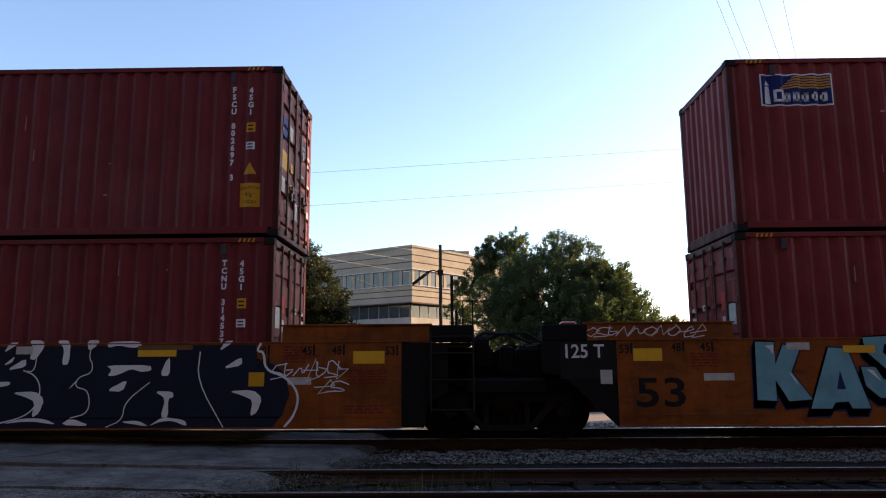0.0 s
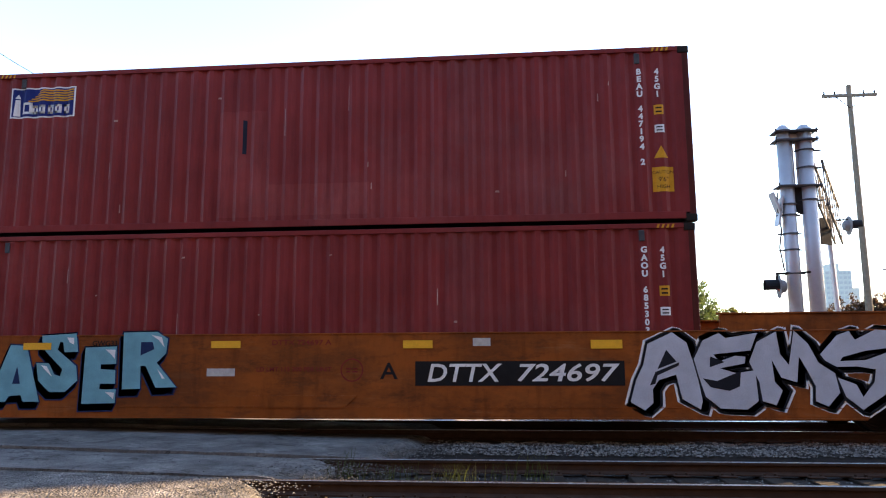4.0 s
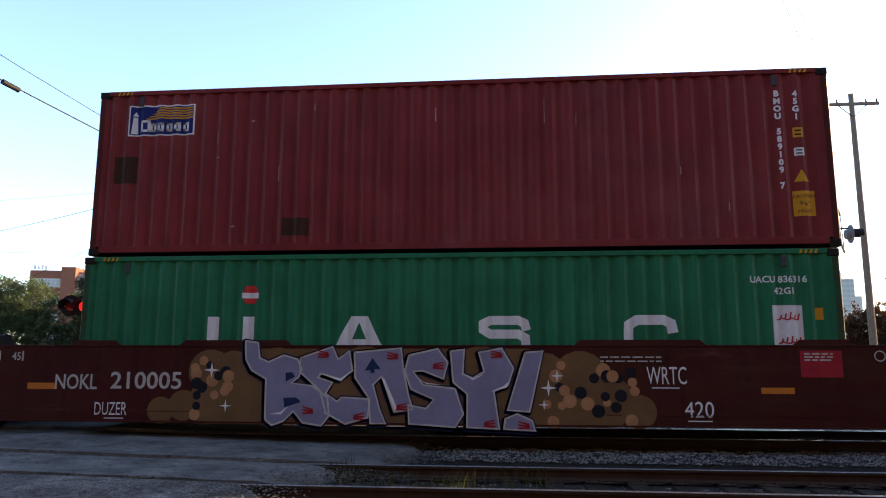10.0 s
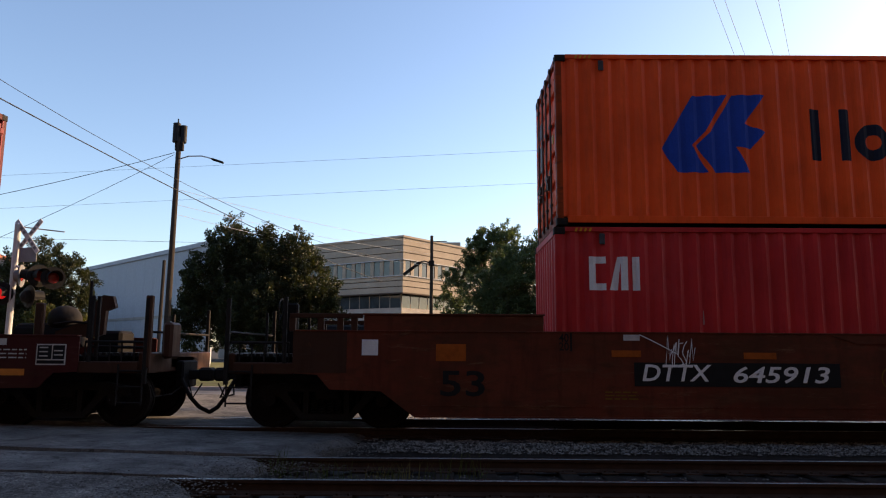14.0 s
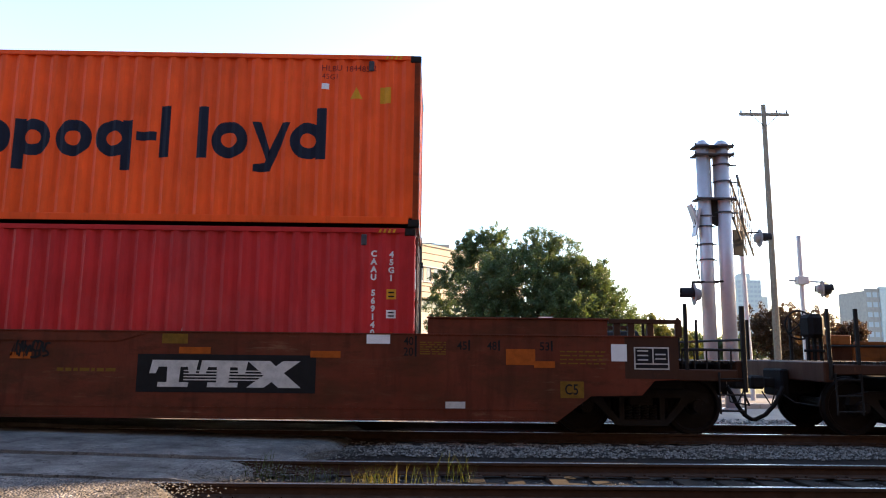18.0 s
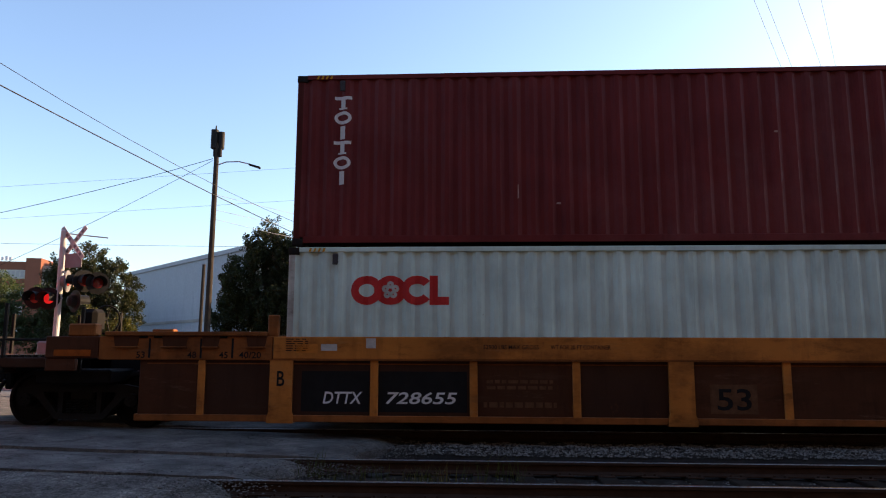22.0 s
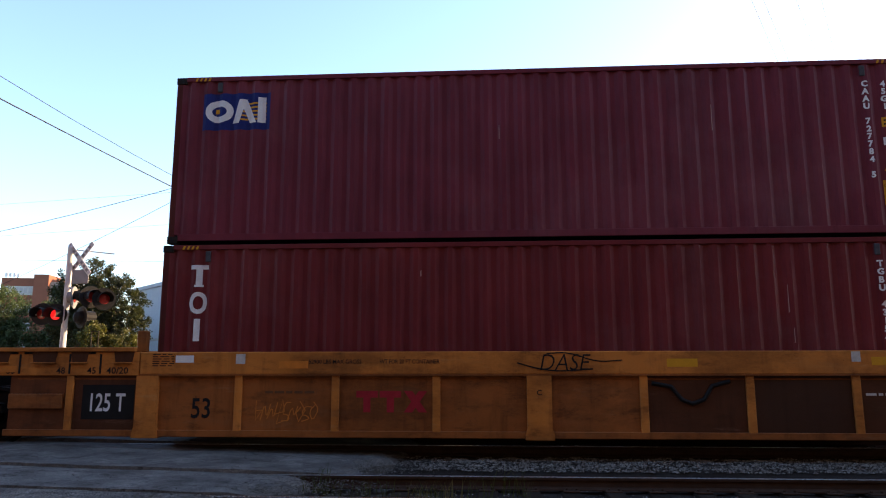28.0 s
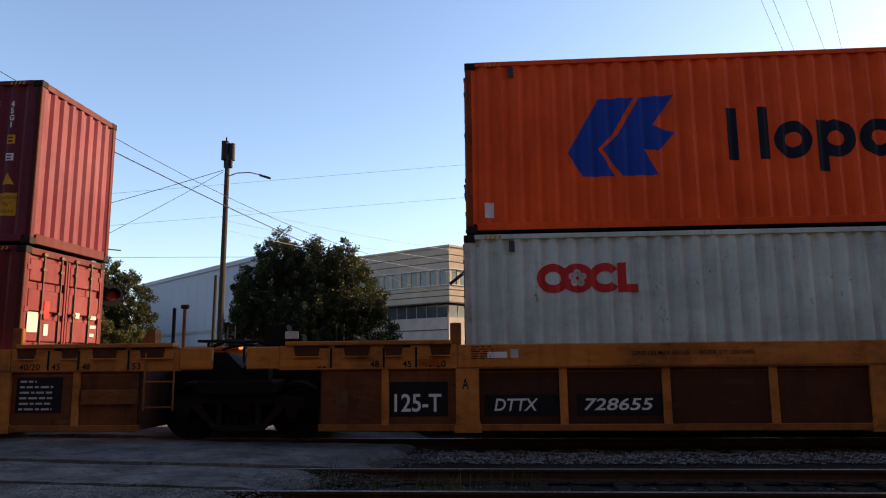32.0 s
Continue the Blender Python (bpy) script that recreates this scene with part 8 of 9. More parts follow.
                tube(wheel, (q * 10.25, 0.95, 1.84), (q * 10.25 + 0.27 * math.cos(a), 0.95, 1.84 + 0.27 * math.sin(a)), 0.012, n=4)
            part("brake_wheel", wheel, "frame_steel", car, "spoked hand brake wheel")
            stair(car, q * 10.6, q * 11.0, [0.42, 0.66, 0.9], -1.46, "frame_steel")
            coupler_set(car, q * 11.15, q)
            truck(car, q * 9.5)
        else:
            part("artic_block", prism(bmesh.new(), [(q * 9.0, 0.75), (q * 9.75, 0.75), (q * 9.7, 1.1), (q * 9.3, 1.38), (q * 9.0, 1.38)][::q], -0.45, 0.45), "soot", car, "black joint between two units")
            part("air_hose", chain(bmesh.new(), [(q * 9.2, -1.0, 1.45), (q * 9.5, -1.02, 1.58), (q * 9.8, -1.02, 1.56)], 0.03, 6), "black", car)
            post(car, q * 8.85, -RY + 0.04, 1.1, 2.1, "yellow_dirty", 0.022) if q > 0 else None
            grab(car, q * 8.6, q * 8.75, RY - 0.1, 1.5, 1.95, "frame_steel")
            if q > 0:
                stair(car, 8.45, 8.92, [0.56, 0.95, 1.3], -RY - 0.02, "yellow_dirty")
                truck(car, q * 9.785)
    return car


def rail_gear(car, s, b, paint):
    """Brake gear that stands on a smooth car's outer end: dome, bracket plate, posts and a brake housing."""
    X = lambda d: s * (b + d)
    bm = bmesh.new()
    bmesh.ops.create_uvsphere(bm, u_segments=20, v_segments=12, radius=0.24)
    bmesh.ops.transform(bm, matrix=Matrix.Translation((X(1.10), -0.5, 1.72)) @ Matrix.Diagonal((1.1, 1.2, 0.95, 1)), verts=bm.verts[:])
    part("air_reservoir", bm, "frame_steel", car, "dark domed air reservoir", smooth=True)
    pts = [(1.2, 1.42), (1.85, 1.42), (1.98, 1.46), (2.0, 1.84), (2.15, 1.9), (2.1, 2.08), (1.94, 2.1), (1.82, 1.98), (1.74, 1.7), (1.2, 1.5)]
    pts = [(X(a), z) for a, z in (pts if s > 0 else pts[::-1])]
    part("bracket_plate", prism(bmesh.new(), pts, -0.95, -0.85), "dark_panel", car, "rusty bracket plate")
    part("guide_plate", cube(*sorted((X(0.98), X(1.12))), -1.2, -1.1, 1.42, 1.95, 0.02), "dark_panel", car)
    post(car, X(1.79), -1.05, 1.4, 2.32, "dark_panel", 0.022)
    post(car, X(2.1), -1.38, 1.1, 2.05, "dark_panel", 0.025)
    part("brake_housing", cube(*sorted((X(3.0), X(3.16))), -1.1, -0.7, 1.08, 1.66, 0.04), "dark_panel", car)
    part("end_plate_post", cube(*sorted((X(2.86), X(2.97))), -1.47, -1.38, 0.95, 2.06, 0.015), "dark_panel", car, "stout end post")
    part("pipe_run", chain(bmesh.new(), [(X(1.2), -1.0, 1.62), (X(1.5), -1.0, 1.66), (X(1.75), -1.0, 1.64)], 0.02), "frame_steel", car)
    part("lower_pipe", chain(bmesh.new(), [(X(1.95), -1.3, 1.27), (X(2.85), -1.3, 1.25)], 0.025), "frame_steel", car)


rail_gear(B, 1, 7.47, "nokl_red")


def joint_gear(car, dome=True):
    """Gear on the tail of a ribbed car, over the shared truck."""
    if dome:
        bm = bmesh.new()
        bmesh.ops.create_uvsphere(bm, u_segments=18, v_segments=10, radius=0.2)
        bmesh.ops.transform(bm, matrix=Matrix.Translation((9.05, -0.7, 1.68)) @ Matrix.Diagonal((1.15, 1.1, 0.8, 1)), verts=bm.verts[:])
        part("air_reservoir", bm, "yellow", car, "rusty domed reservoir", smooth=True)
        part("valve_box", cube(9.05, 9.39, -1.2, -0.9, 1.45, 1.68, 0.02), "yellow_dirty", car)
        part("valve_lid", cube(9.03, 9.41, -1.22, -0.88, 1.68, 1.71, 0.006), "yellow", car)
    part("marker_post", cube(8.90, 8.945, -1.3, -1.25, 1.4, 2.14, 0.008), "yellow_dirty", car)
    part("post_head", cube(8.86, 8.99, -1.31, -1.24, 2.1, 2.17, 0.015), "dark_panel", car)
    part("wedge", prism(bmesh.new(), [(8.17, 1.56), (8.41, 1.56), (8.41, 1.78), (8.30, 1.78)], -1.2, -1.0), "yellow_dirty", car)
    bm = bmesh.new()
    chain(bm, [(9.2, -0.9, 1.50), (9.6, -0.9, 1.575), (10.4, -0.9, 1.585), (10.6, -0.9, 1.5)] if dome else [(9.42, -0.9, 1.44), (9.6, -0.9, 1.50), (9.85, -0.9, 1.525), (10.08, -0.9, 1.50), (10.2, -0.9, 1.40)], 0.016 if dome else 0.024, 6)
    part("walkway_bridge", bm, "frame_steel", car, "dark bridging frame over the joint")
    if dome:
        part("thin_post", tube(bmesh.new(), (9.8, -0.7, 1.5), (9.8, -0.7, 1.92), 0.018, n=6), "frame_steel", car)
    if dome:
        part("joint_casting", prism(bmesh.new(), [(9.3, 0.8), (10.3, 0.8), (10.3, 1.42), (10.0, 1.40), (9.85, 1.32), (9.72, 1.12), (9.6, 1.12), (9.45, 1.3), (9.3, 1.32)], -1.0, -0.7), "soot", car, "dark cast joint cover")
    else:
        part("joint_casting", prism(bmesh.new(), [(9.3, 0.8), (10.3, 0.8), (10.3, 1.40), (10.16, 1.40), (9.88, 1.14), (9.62, 1.40), (9.3, 1.40)], -1.2, -0.95), "soot", car, "dark cast joint with a V-shaped gap between the units")
        part("foot_board", cube(8.75, 9.6, -0.35, 0.2, 1.585, 1.63, 0.01), "frame_steel", car, "dark foot board on the car's end")
        for x in (8.85, 9.5):
            part("board_leg", cube(x - 0.02, x + 0.02, -0.1, -0.06, 1.1, 1.586), "frame_steel", car)


D = ribbed_car(79.792, "outer", "artic", "ochre-yellow ribbed well car, rusty and sooty", "mdddmdmmmobb")
E = ribbed_car(99.374, "artic", "artic", "ochre-yellow ribbed well car in the middle of a set", "bmooooomdmbb", True)
F = ribbed_car(118.931, "artic", "artic", "ochre-yellow ribbed well car with black number panels", "bbddmmmmmmoo")
joint_gear(D)
joint_gear(E, False)


def valve_pile(car):
    """Pipes, a valve with a pale plate and a bracket with an arm on the leading end of a ribbed car."""
    part("bracket", prism(bmesh.new(), [(-9.30, 1.45), (-8.98, 1.45), (-8.86, 1.55), (-8.86, 1.66), (-8.98, 1.72), (-9.02, 1.84), (-9.30, 1.82), (-9.38, 1.6)], -1.1, -0.8), "soot", car, "black cast bracket")
    part("bracket_arm", chain(bmesh.new(), [(-9.06, -0.95, 1.80), (-9.0, -0.95, 1.90), (-8.86, -0.95, 1.89)], 0.02), "soot", car)
    part("valve", cube(-8.98, -8.72, -1.15, -0.85, 1.54, 1.68, 0.03), "frame_steel", car)
    part("valve_plate", cube(-9.0, -8.78, -1.175, -1.155, 1.60, 1.72, 0.004), "worn_white", car, "pale plate on the valve")
    part("valve_foot", cube(-9.0, -8.7, -1.2, -0.8, 1.45, 1.54, 0.015), "panel_brown", car)
    for k in range(3):
        part("pipe", chain(bmesh.new(), [(-9.72 + 0.06 * k, -1.0, 1.2), (-9.66 + 0.08 * k, -1.0, 1.42), (-9.5 + 0.05 * k, -1.0, 1.49), (-9.28, -0.98, 1.50 + 0.03 * k)], 0.016), "panel_brown", car)


valve_pile(F)
trains += [D, E, F]

# ---- lettering, reflectors and graffiti on the cars ----
PAN = -(RY - 0.05) - 0.004       # face of the recessed panels
SILL = -RY - 0.004


def bar(car, x0, x1, z0, z1, mt, y=FACE, name="reflector", label=""):
    o = part(name, rects([(x0, z0, x1, z1)]), mt, car, label)
    o.location.y = y
    return o


def word(car, s, x0, x1, z0, z1, mt, y=FACE - 0.004, slant=0.0, bold=0.006, label=""):
    bm = text_bm(s, 0.3, bold, slant)
    w, h = max(v.co.x for v in bm.verts), max(v.co.z for v in bm.verts)
    bmesh.ops.transform(bm, matrix=Matrix.Diagonal(((x1 - x0) / w, 1, (z1 - z0) / h, 1)), verts=bm.verts[:])
    return decal(car, bm, x0, z0, y, mt, "lettering", label)


def scrawl(car, x, z, w, h, n, mt, pen, seed, y=FACE - 0.006, label="thin sprayed scrawl"):
    """A quick sprayed tag: loops and zigzags without readable letters."""
    r = random.Random(seed)
    bm = bmesh.new()
    forms = ([(0, 0.1), (0.3, 1), (0.6, 0.2), (0.9, 0.9)], [(0.9, 0.8), (0.2, 1), (0.05, 0.4), (0.6, 0.3), (0.9, 0.1), (0.1, 0)], [(0.1, 1), (0.15, 0), (0.8, 0.5), (0.2, 0.6)], [(0, 0.5), (0.9, 0.6), (0.6, 1.1), (0.3, -0.1), (1.0, 0.1)], [(0.5, 1), (0.05, 0.5), (0.5, 0.05), (0.95, 0.55), (0.45, 0.95)])
    for k in range(n):
        q = w / n
        pts = [(x + q * (k + 1.5 * a - 0.25 + 0.35 * b + r.uniform(-0.12, 0.12)), z + h * (b * r.uniform(0.7, 1.15) + r.uniform(-0.06, 0.06))) for a, b in r.choice(forms)]
        stroke(bm, soften(pts, 1) if k % 3 else pts, pen, -0.0002 * (k % 7))
    return part("graffiti_tag", flat(bm, 0, 0, y), mt, car, label)


def index_marks(car, items, y=FACE, mt="black"):
    for s, x, z in items:
        word(car, s, x, x + 0.075 * len(s), z, z + 0.13, mt, y, label="black load line mark")
        bar(car, x + 0.075 * len(s) + 0.02, x + 0.075 * len(s) + 0.05, z - 0.01, z + 0.15, mt, y, "index_line")


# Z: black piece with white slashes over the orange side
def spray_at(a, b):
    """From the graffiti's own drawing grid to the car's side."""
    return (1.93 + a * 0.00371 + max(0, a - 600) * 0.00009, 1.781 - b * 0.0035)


back = [(-8.0, 0.24), (6.2, 0.24), (6.36, 0.45), (6.46, 0.75), (6.40, 1.05), (6.2, 1.2), (5.95, 1.28), (5.93, 1.5), (-8.0, 1.5)]
bm = shape(bmesh.new(), back)
part("graffiti_ground", flat(bm, 0, 0, FACE - 0.002), "ink", Z, "black painted ground of a large graffiti piece")
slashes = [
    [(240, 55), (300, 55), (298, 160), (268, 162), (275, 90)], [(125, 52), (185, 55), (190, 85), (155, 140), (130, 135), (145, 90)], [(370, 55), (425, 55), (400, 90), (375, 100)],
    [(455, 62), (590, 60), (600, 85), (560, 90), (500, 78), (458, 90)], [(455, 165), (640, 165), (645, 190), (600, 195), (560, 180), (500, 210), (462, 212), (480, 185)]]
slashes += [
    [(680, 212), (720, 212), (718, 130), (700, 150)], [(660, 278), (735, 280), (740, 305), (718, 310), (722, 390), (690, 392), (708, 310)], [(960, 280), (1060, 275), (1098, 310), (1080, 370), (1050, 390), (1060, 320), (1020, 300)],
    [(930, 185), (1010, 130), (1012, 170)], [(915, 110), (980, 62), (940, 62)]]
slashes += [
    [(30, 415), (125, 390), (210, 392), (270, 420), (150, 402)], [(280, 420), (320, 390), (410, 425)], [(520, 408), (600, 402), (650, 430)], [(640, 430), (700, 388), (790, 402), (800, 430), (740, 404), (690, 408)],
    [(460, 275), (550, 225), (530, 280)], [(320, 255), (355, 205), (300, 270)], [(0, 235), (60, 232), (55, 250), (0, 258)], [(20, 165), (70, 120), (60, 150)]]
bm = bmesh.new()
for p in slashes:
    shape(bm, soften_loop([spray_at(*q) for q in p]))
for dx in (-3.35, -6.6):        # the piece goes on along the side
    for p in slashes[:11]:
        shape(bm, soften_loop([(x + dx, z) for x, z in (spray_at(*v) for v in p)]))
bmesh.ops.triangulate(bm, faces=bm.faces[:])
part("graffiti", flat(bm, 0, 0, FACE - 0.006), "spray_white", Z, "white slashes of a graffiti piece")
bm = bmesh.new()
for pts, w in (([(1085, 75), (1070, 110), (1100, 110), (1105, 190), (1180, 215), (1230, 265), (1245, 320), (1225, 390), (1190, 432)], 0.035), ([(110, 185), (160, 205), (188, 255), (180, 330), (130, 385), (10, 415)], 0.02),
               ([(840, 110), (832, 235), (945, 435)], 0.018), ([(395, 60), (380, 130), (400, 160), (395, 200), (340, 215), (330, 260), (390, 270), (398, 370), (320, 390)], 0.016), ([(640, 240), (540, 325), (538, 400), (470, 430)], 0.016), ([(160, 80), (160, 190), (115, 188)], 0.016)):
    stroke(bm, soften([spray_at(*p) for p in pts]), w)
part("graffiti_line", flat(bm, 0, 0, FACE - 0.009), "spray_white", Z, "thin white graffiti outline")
bar(Z, 4.10, 4.70, 1.33, 1.43, "reflect_yellow", FACE - 0.012)
bar(Z, 4.10, 4.95, 1.43, 1.50, "spray_tan", FACE - 0.012)
bar(Z, 7.43, 7.91, 1.20, 1.39, "reflect_yellow", label="yellow reflector")
bar(Z, 5.83, 6.07, 0.87, 1.08, "warn_yellow", FACE - 0.012, "label_plate")
bar(Z, 2.2, 2.46, 1.38, 1.50, "worn_white", FACE - 0.012, "label_plate")
bar(Z, 6.31, 6.79, 0.89, 1.0, "worn_white", label="faded pale reflector")
index_marks(Z, [("40", 5.94, 1.34), ("20", 5.94, 1.16), ("45", 6.64, 1.34), ("48", 7.1, 1.34), ("53", 7.92, 1.33)], FACE - 0.003)
scrawl(Z, 6.2, 0.98, 1.15, 0.28, 7, "spray_white", 0.018, 4)
scrawl(Z, 6.85, 0.78, 0.45, 0.18, 2, "spray_white", 0.018, 9)
for k, (x, z, w, n) in enumerate(((6.35, 1.45, 0.35, 6), (7.35, 1.08, 0.6, 5), (7.3, 0.55, 0.6, 3))):
    small_print(Z, x, z, w, n, FACE, seed=k)

# A
bar(A, -8.98, -8.13, 0.95, 1.5, "black", FACE, "number_panel", "black number panel")
word(A, "125 T", -8.90, -8.31, 1.26, 1.47, "letter_white", FACE - 0.004, label="white number on black")
bar(A, -8.38, -8.20, 0.87, 1.08, "worn_white", FACE - 0.004, "sticker")
bar(A, -7.87, -7.43, 1.21, 1.40, "reflect_yellow", label="yellow reflector")
index_marks(A, [("53", -8.08, 1.33), ("48", -7.29, 1.35), ("45", -6.85, 1.35), ("40", -6.08, 1.36), ("20", -6.08, 1.21)])
word(A, "53", -7.85, -7.11, 0.52, 0.96, "black", FACE, label="large black number")
bar(A, -6.82, -6.36, 0.91, 1.02, "worn_white", label="faded pale reflector")
scrawl(A, -8.6, 1.57, 1.8, 0.17, 10, "spray_white", 0.014, 6, -(SY - 0.03) - 0.006)
mural(A, [[(115, 65), (200, 68), (200, 170), (240, 80), (320, 90), (270, 205), (355, 330), (250, 338), (195, 240), (195, 335), (108, 332)],
          [(345, 372), (445, 95), (530, 100), (612, 372), (530, 372), (515, 340), (455, 345), (440, 372)],
          [(605, 50), (780, 40), (795, 130), (725, 132), (715, 85), (700, 80), (690, 120), (790, 200), (800, 270), (740, 325), (660, 325), (600, 270), (585, 185), (650, 185), (680, 240), (710, 250), (720, 215), (610, 110)],
          [(832, 110), (990, 105), (992, 190), (915, 192), (915, 215), (990, 220), (992, 285), (915, 285), (915, 312), (998, 312), (996, 378), (828, 382)],
          [(1022, 38), (1190, 35), (1245, 70), (1240, 140), (1195, 185), (1297, 302), (1195, 305), (1140, 200), (1115, 200), (1118, 310), (1028, 312)]],
      -6.40, 1.70, 0.003325, 0.00327, FACE, "spray_blue", "spray_navy", None, 0.045, (-0.05, -0.11),
      (("spray_navy", [[(468, 285), (488, 200), (508, 285)], [(1112, 85), (1170, 85), (1180, 120), (1112, 150)]]),
       ("spray_white", [[(155, 85), (197, 80), (192, 125), (180, 100)], [(255, 200), (285, 235), (300, 270), (275, 235)], [(735, 60), (770, 62), (772, 95), (750, 85)], [(610, 195), (640, 200), (670, 250), (640, 225)], [(935, 120), (985, 122), (983, 165), (960, 140)], [(1160, 50), (1215, 62), (1230, 110), (1200, 75)], [(945, 325), (990, 328), (988, 360), (965, 340)], [(1200, 215), (1240, 260), (1225, 262)]])))
for x0, x1, z0, z1 in ((-5.55, -5.2, 1.36, 1.47), (-4.7, -4.22, 1.31, 1.42), (-1.54, -1.06, 1.32, 1.43), (1.53, 1.99, 1.30, 1.42), (4.39, 4.86, 1.28, 1.41)):
    bar(A, x0, x1, z0, z1, "reflect_yellow" if x0 > -5 else "worn_white", FACE - 0.012, label="yellow reflector")
bar(A, -1.6, -1.14, 0.88, 1.0, "worn_white")
word(A, "GWG33", -3.52, -3.1, 1.36, 1.45, "black", FACE - 0.012)
bar(A, 2.61, 2.88, 1.33, 1.45, "worn_white", FACE, "label_plate")
word(A, "LD LMT 115 200 PER UNIT", -0.79, 0.41, 0.95, 1.02, "maroon_ink", FACE)
word(A, "DTTX 724697 A", -0.55, 0.4, 1.36, 1.44, "maroon_ink", FACE)
part("round_stencil", flat(ring(bmesh.new(), 0.73, 0.97, 0.18, 0.18, 0.02), 0, 0, FACE), "maroon_ink", A)
small_print(A, 0.64, 0.98, 0.18, 2, FACE, seed=8)
part("jacking_plate", prism(bmesh.new(), [(-0.66, 0.40), (0.62, 0.40), (0.80, 0.58), (-0.84, 0.58)], -SY - 0.018, -SY), "ttx_orange", A)
word(A, "A", 1.17, 1.45, 0.83, 1.08, "black", FACE)
bar(A, 1.72, 4.88, 0.73, 1.10, "black", FACE, "number_panel", "black number panel")
word(A, "DTTX", 1.91, 3.05, 0.79, 1.06, "letter_white", FACE - 0.004, 0.2)
word(A, "724697", 3.28, 4.81, 0.79, 1.06, "letter_white", FACE - 0.004, 0.2, label="white slanted car number")
mural(A, [[(30, 405), (95, 445), (135, 410), (135, 345), (165, 300), (245, 275), (268, 390), (350, 440), (360, 400), (345, 300), (325, 210), (300, 120), (235, 70), (120, 125), (95, 230), (60, 300)],
          [(375, 110), (450, 75), (480, 100), (625, 75), (590, 160), (420, 178), (445, 212), (520, 185), (565, 190), (560, 222), (445, 245), (520, 268), (605, 255), (612, 400), (560, 440), (440, 435), (375, 380), (350, 290), (330, 200)],
          [(580, 215), (620, 120), (710, 70), (722, 180), (758, 230), (790, 65), (850, 130), (890, 220), (960, 270), (975, 360), (920, 425), (865, 400), (870, 330), (830, 240), (805, 190), (790, 312), (720, 290), (682, 205), (690, 310), (722, 350), (690, 420), (630, 400), (620, 310)],
          [(900, 180), (980, 90), (1035, 70), (1060, 112), (1150, 65), (1240, 70), (1215, 150), (1100, 165), (1000, 193), (985, 213), (1100, 208), (1190, 175), (1250, 200), (1262, 270), (1200, 350), (1070, 440), (1000, 380), (970, 290), (1050, 322), (1075, 380), (1130, 310), (1140, 252), (1060, 238), (970, 240), (920, 210)]],
      4.85, 1.73, 0.00316, 0.00306, FACE, "spray_silver", "spray_black", "spray_white", 0.065, (0.10, -0.02),
      (("spray_black", [[(160, 248), (205, 155), (250, 212)], [(122, 326), (150, 262), (262, 215), (258, 232), (160, 278), (148, 318)], [(365, 292), (430, 305), (540, 258), (532, 330), (485, 352), (400, 335)], [(405, 188), (470, 215), (400, 240)]]),
       ("spray_silver", [[(428, 308), (520, 302), (505, 330), (440, 330)]])))
placard(A, 9.49, 1.06, 0.47, 0.32, FACE - 0.003)
bar(A, 9.12, 9.32, 0.82, 1.05, "worn_white", FACE, "sticker")
small_print(A, -7.0, 1.3, 0.4, 5, FACE, seed=21)

# B
word(B, "NOKL", -6.27, -5.56, 0.74, 0.98, "worn_white", FACE, label="white reporting mark")
word(B, "210005", -5.33, -4.15, 0.75, 1.02, "worn_white", FACE, label="white car number")
word(B, "DUZER", -5.57, -5.03, 0.34, 0.54, "spray_white", FACE, bold=0.0, label="thin white sprayed tag")
bar(B, -5.40, -5.08, 0.285, 0.30, "spray_white")
r = random.Random(5)
bm = bmesh.new()
cloud = [(-4.47, 0.42, 0.22), (-4.1, 0.5, 0.25), (-3.68, 1.03, 0.36), (-3.6, 0.6, 0.40), (-3.3, 1.05, 0.32), (-2.6, 1.1, 0.32), (-1.2, 1.15, 0.3), (0.6, 1.1, 0.35), (1.5, 0.85, 0.5), (2.1, 0.95, 0.42), (2.5, 0.6, 0.4), (2.95, 0.45, 0.26), (1.7, 0.5, 0.32), (-1.5, 0.6, 0.36), (0.0, 0.6, 0.36), (0.9, 0.5, 0.3)]
for k, (x, z, q) in enumerate(cloud):
    ring(bm, x, max(z, 0.2 + q * 0.98), q, q * 0.96, q * 0.955, -0.0002 * k, n=18)
shape(bm, [(-3.9, 0.22), (2.5, 0.22), (2.4, 0.8), (1.7, 1.3), (1.3, 1.385), (-2.9, 1.385), (-3.4, 1.3), (-3.8, 0.9)], -0.004)
part("graffiti_ground", flat(bm, 0, 0, FACE), "spray_tan", B, "tan sprayed cloud behind the letters")
spots(B, -3.95, -3.3, 0.35, 1.2, 9, 0.06, 0.11, FACE - 0.006, "spray_peach", 3)
spots(B, -3.95, -3.3, 0.3, 1.2, 7, 0.06, 0.10, FACE - 0.006, "spray_black", 4)
spots(B, 1.5, 2.95, 0.3, 1.15, 14, 0.06, 0.11, FACE - 0.006, "spray_peach", 5)
spots(B, 1.5, 2.95, 0.3, 1.1, 10, 0.07, 0.10, FACE - 0.006, "spray_black", 6)
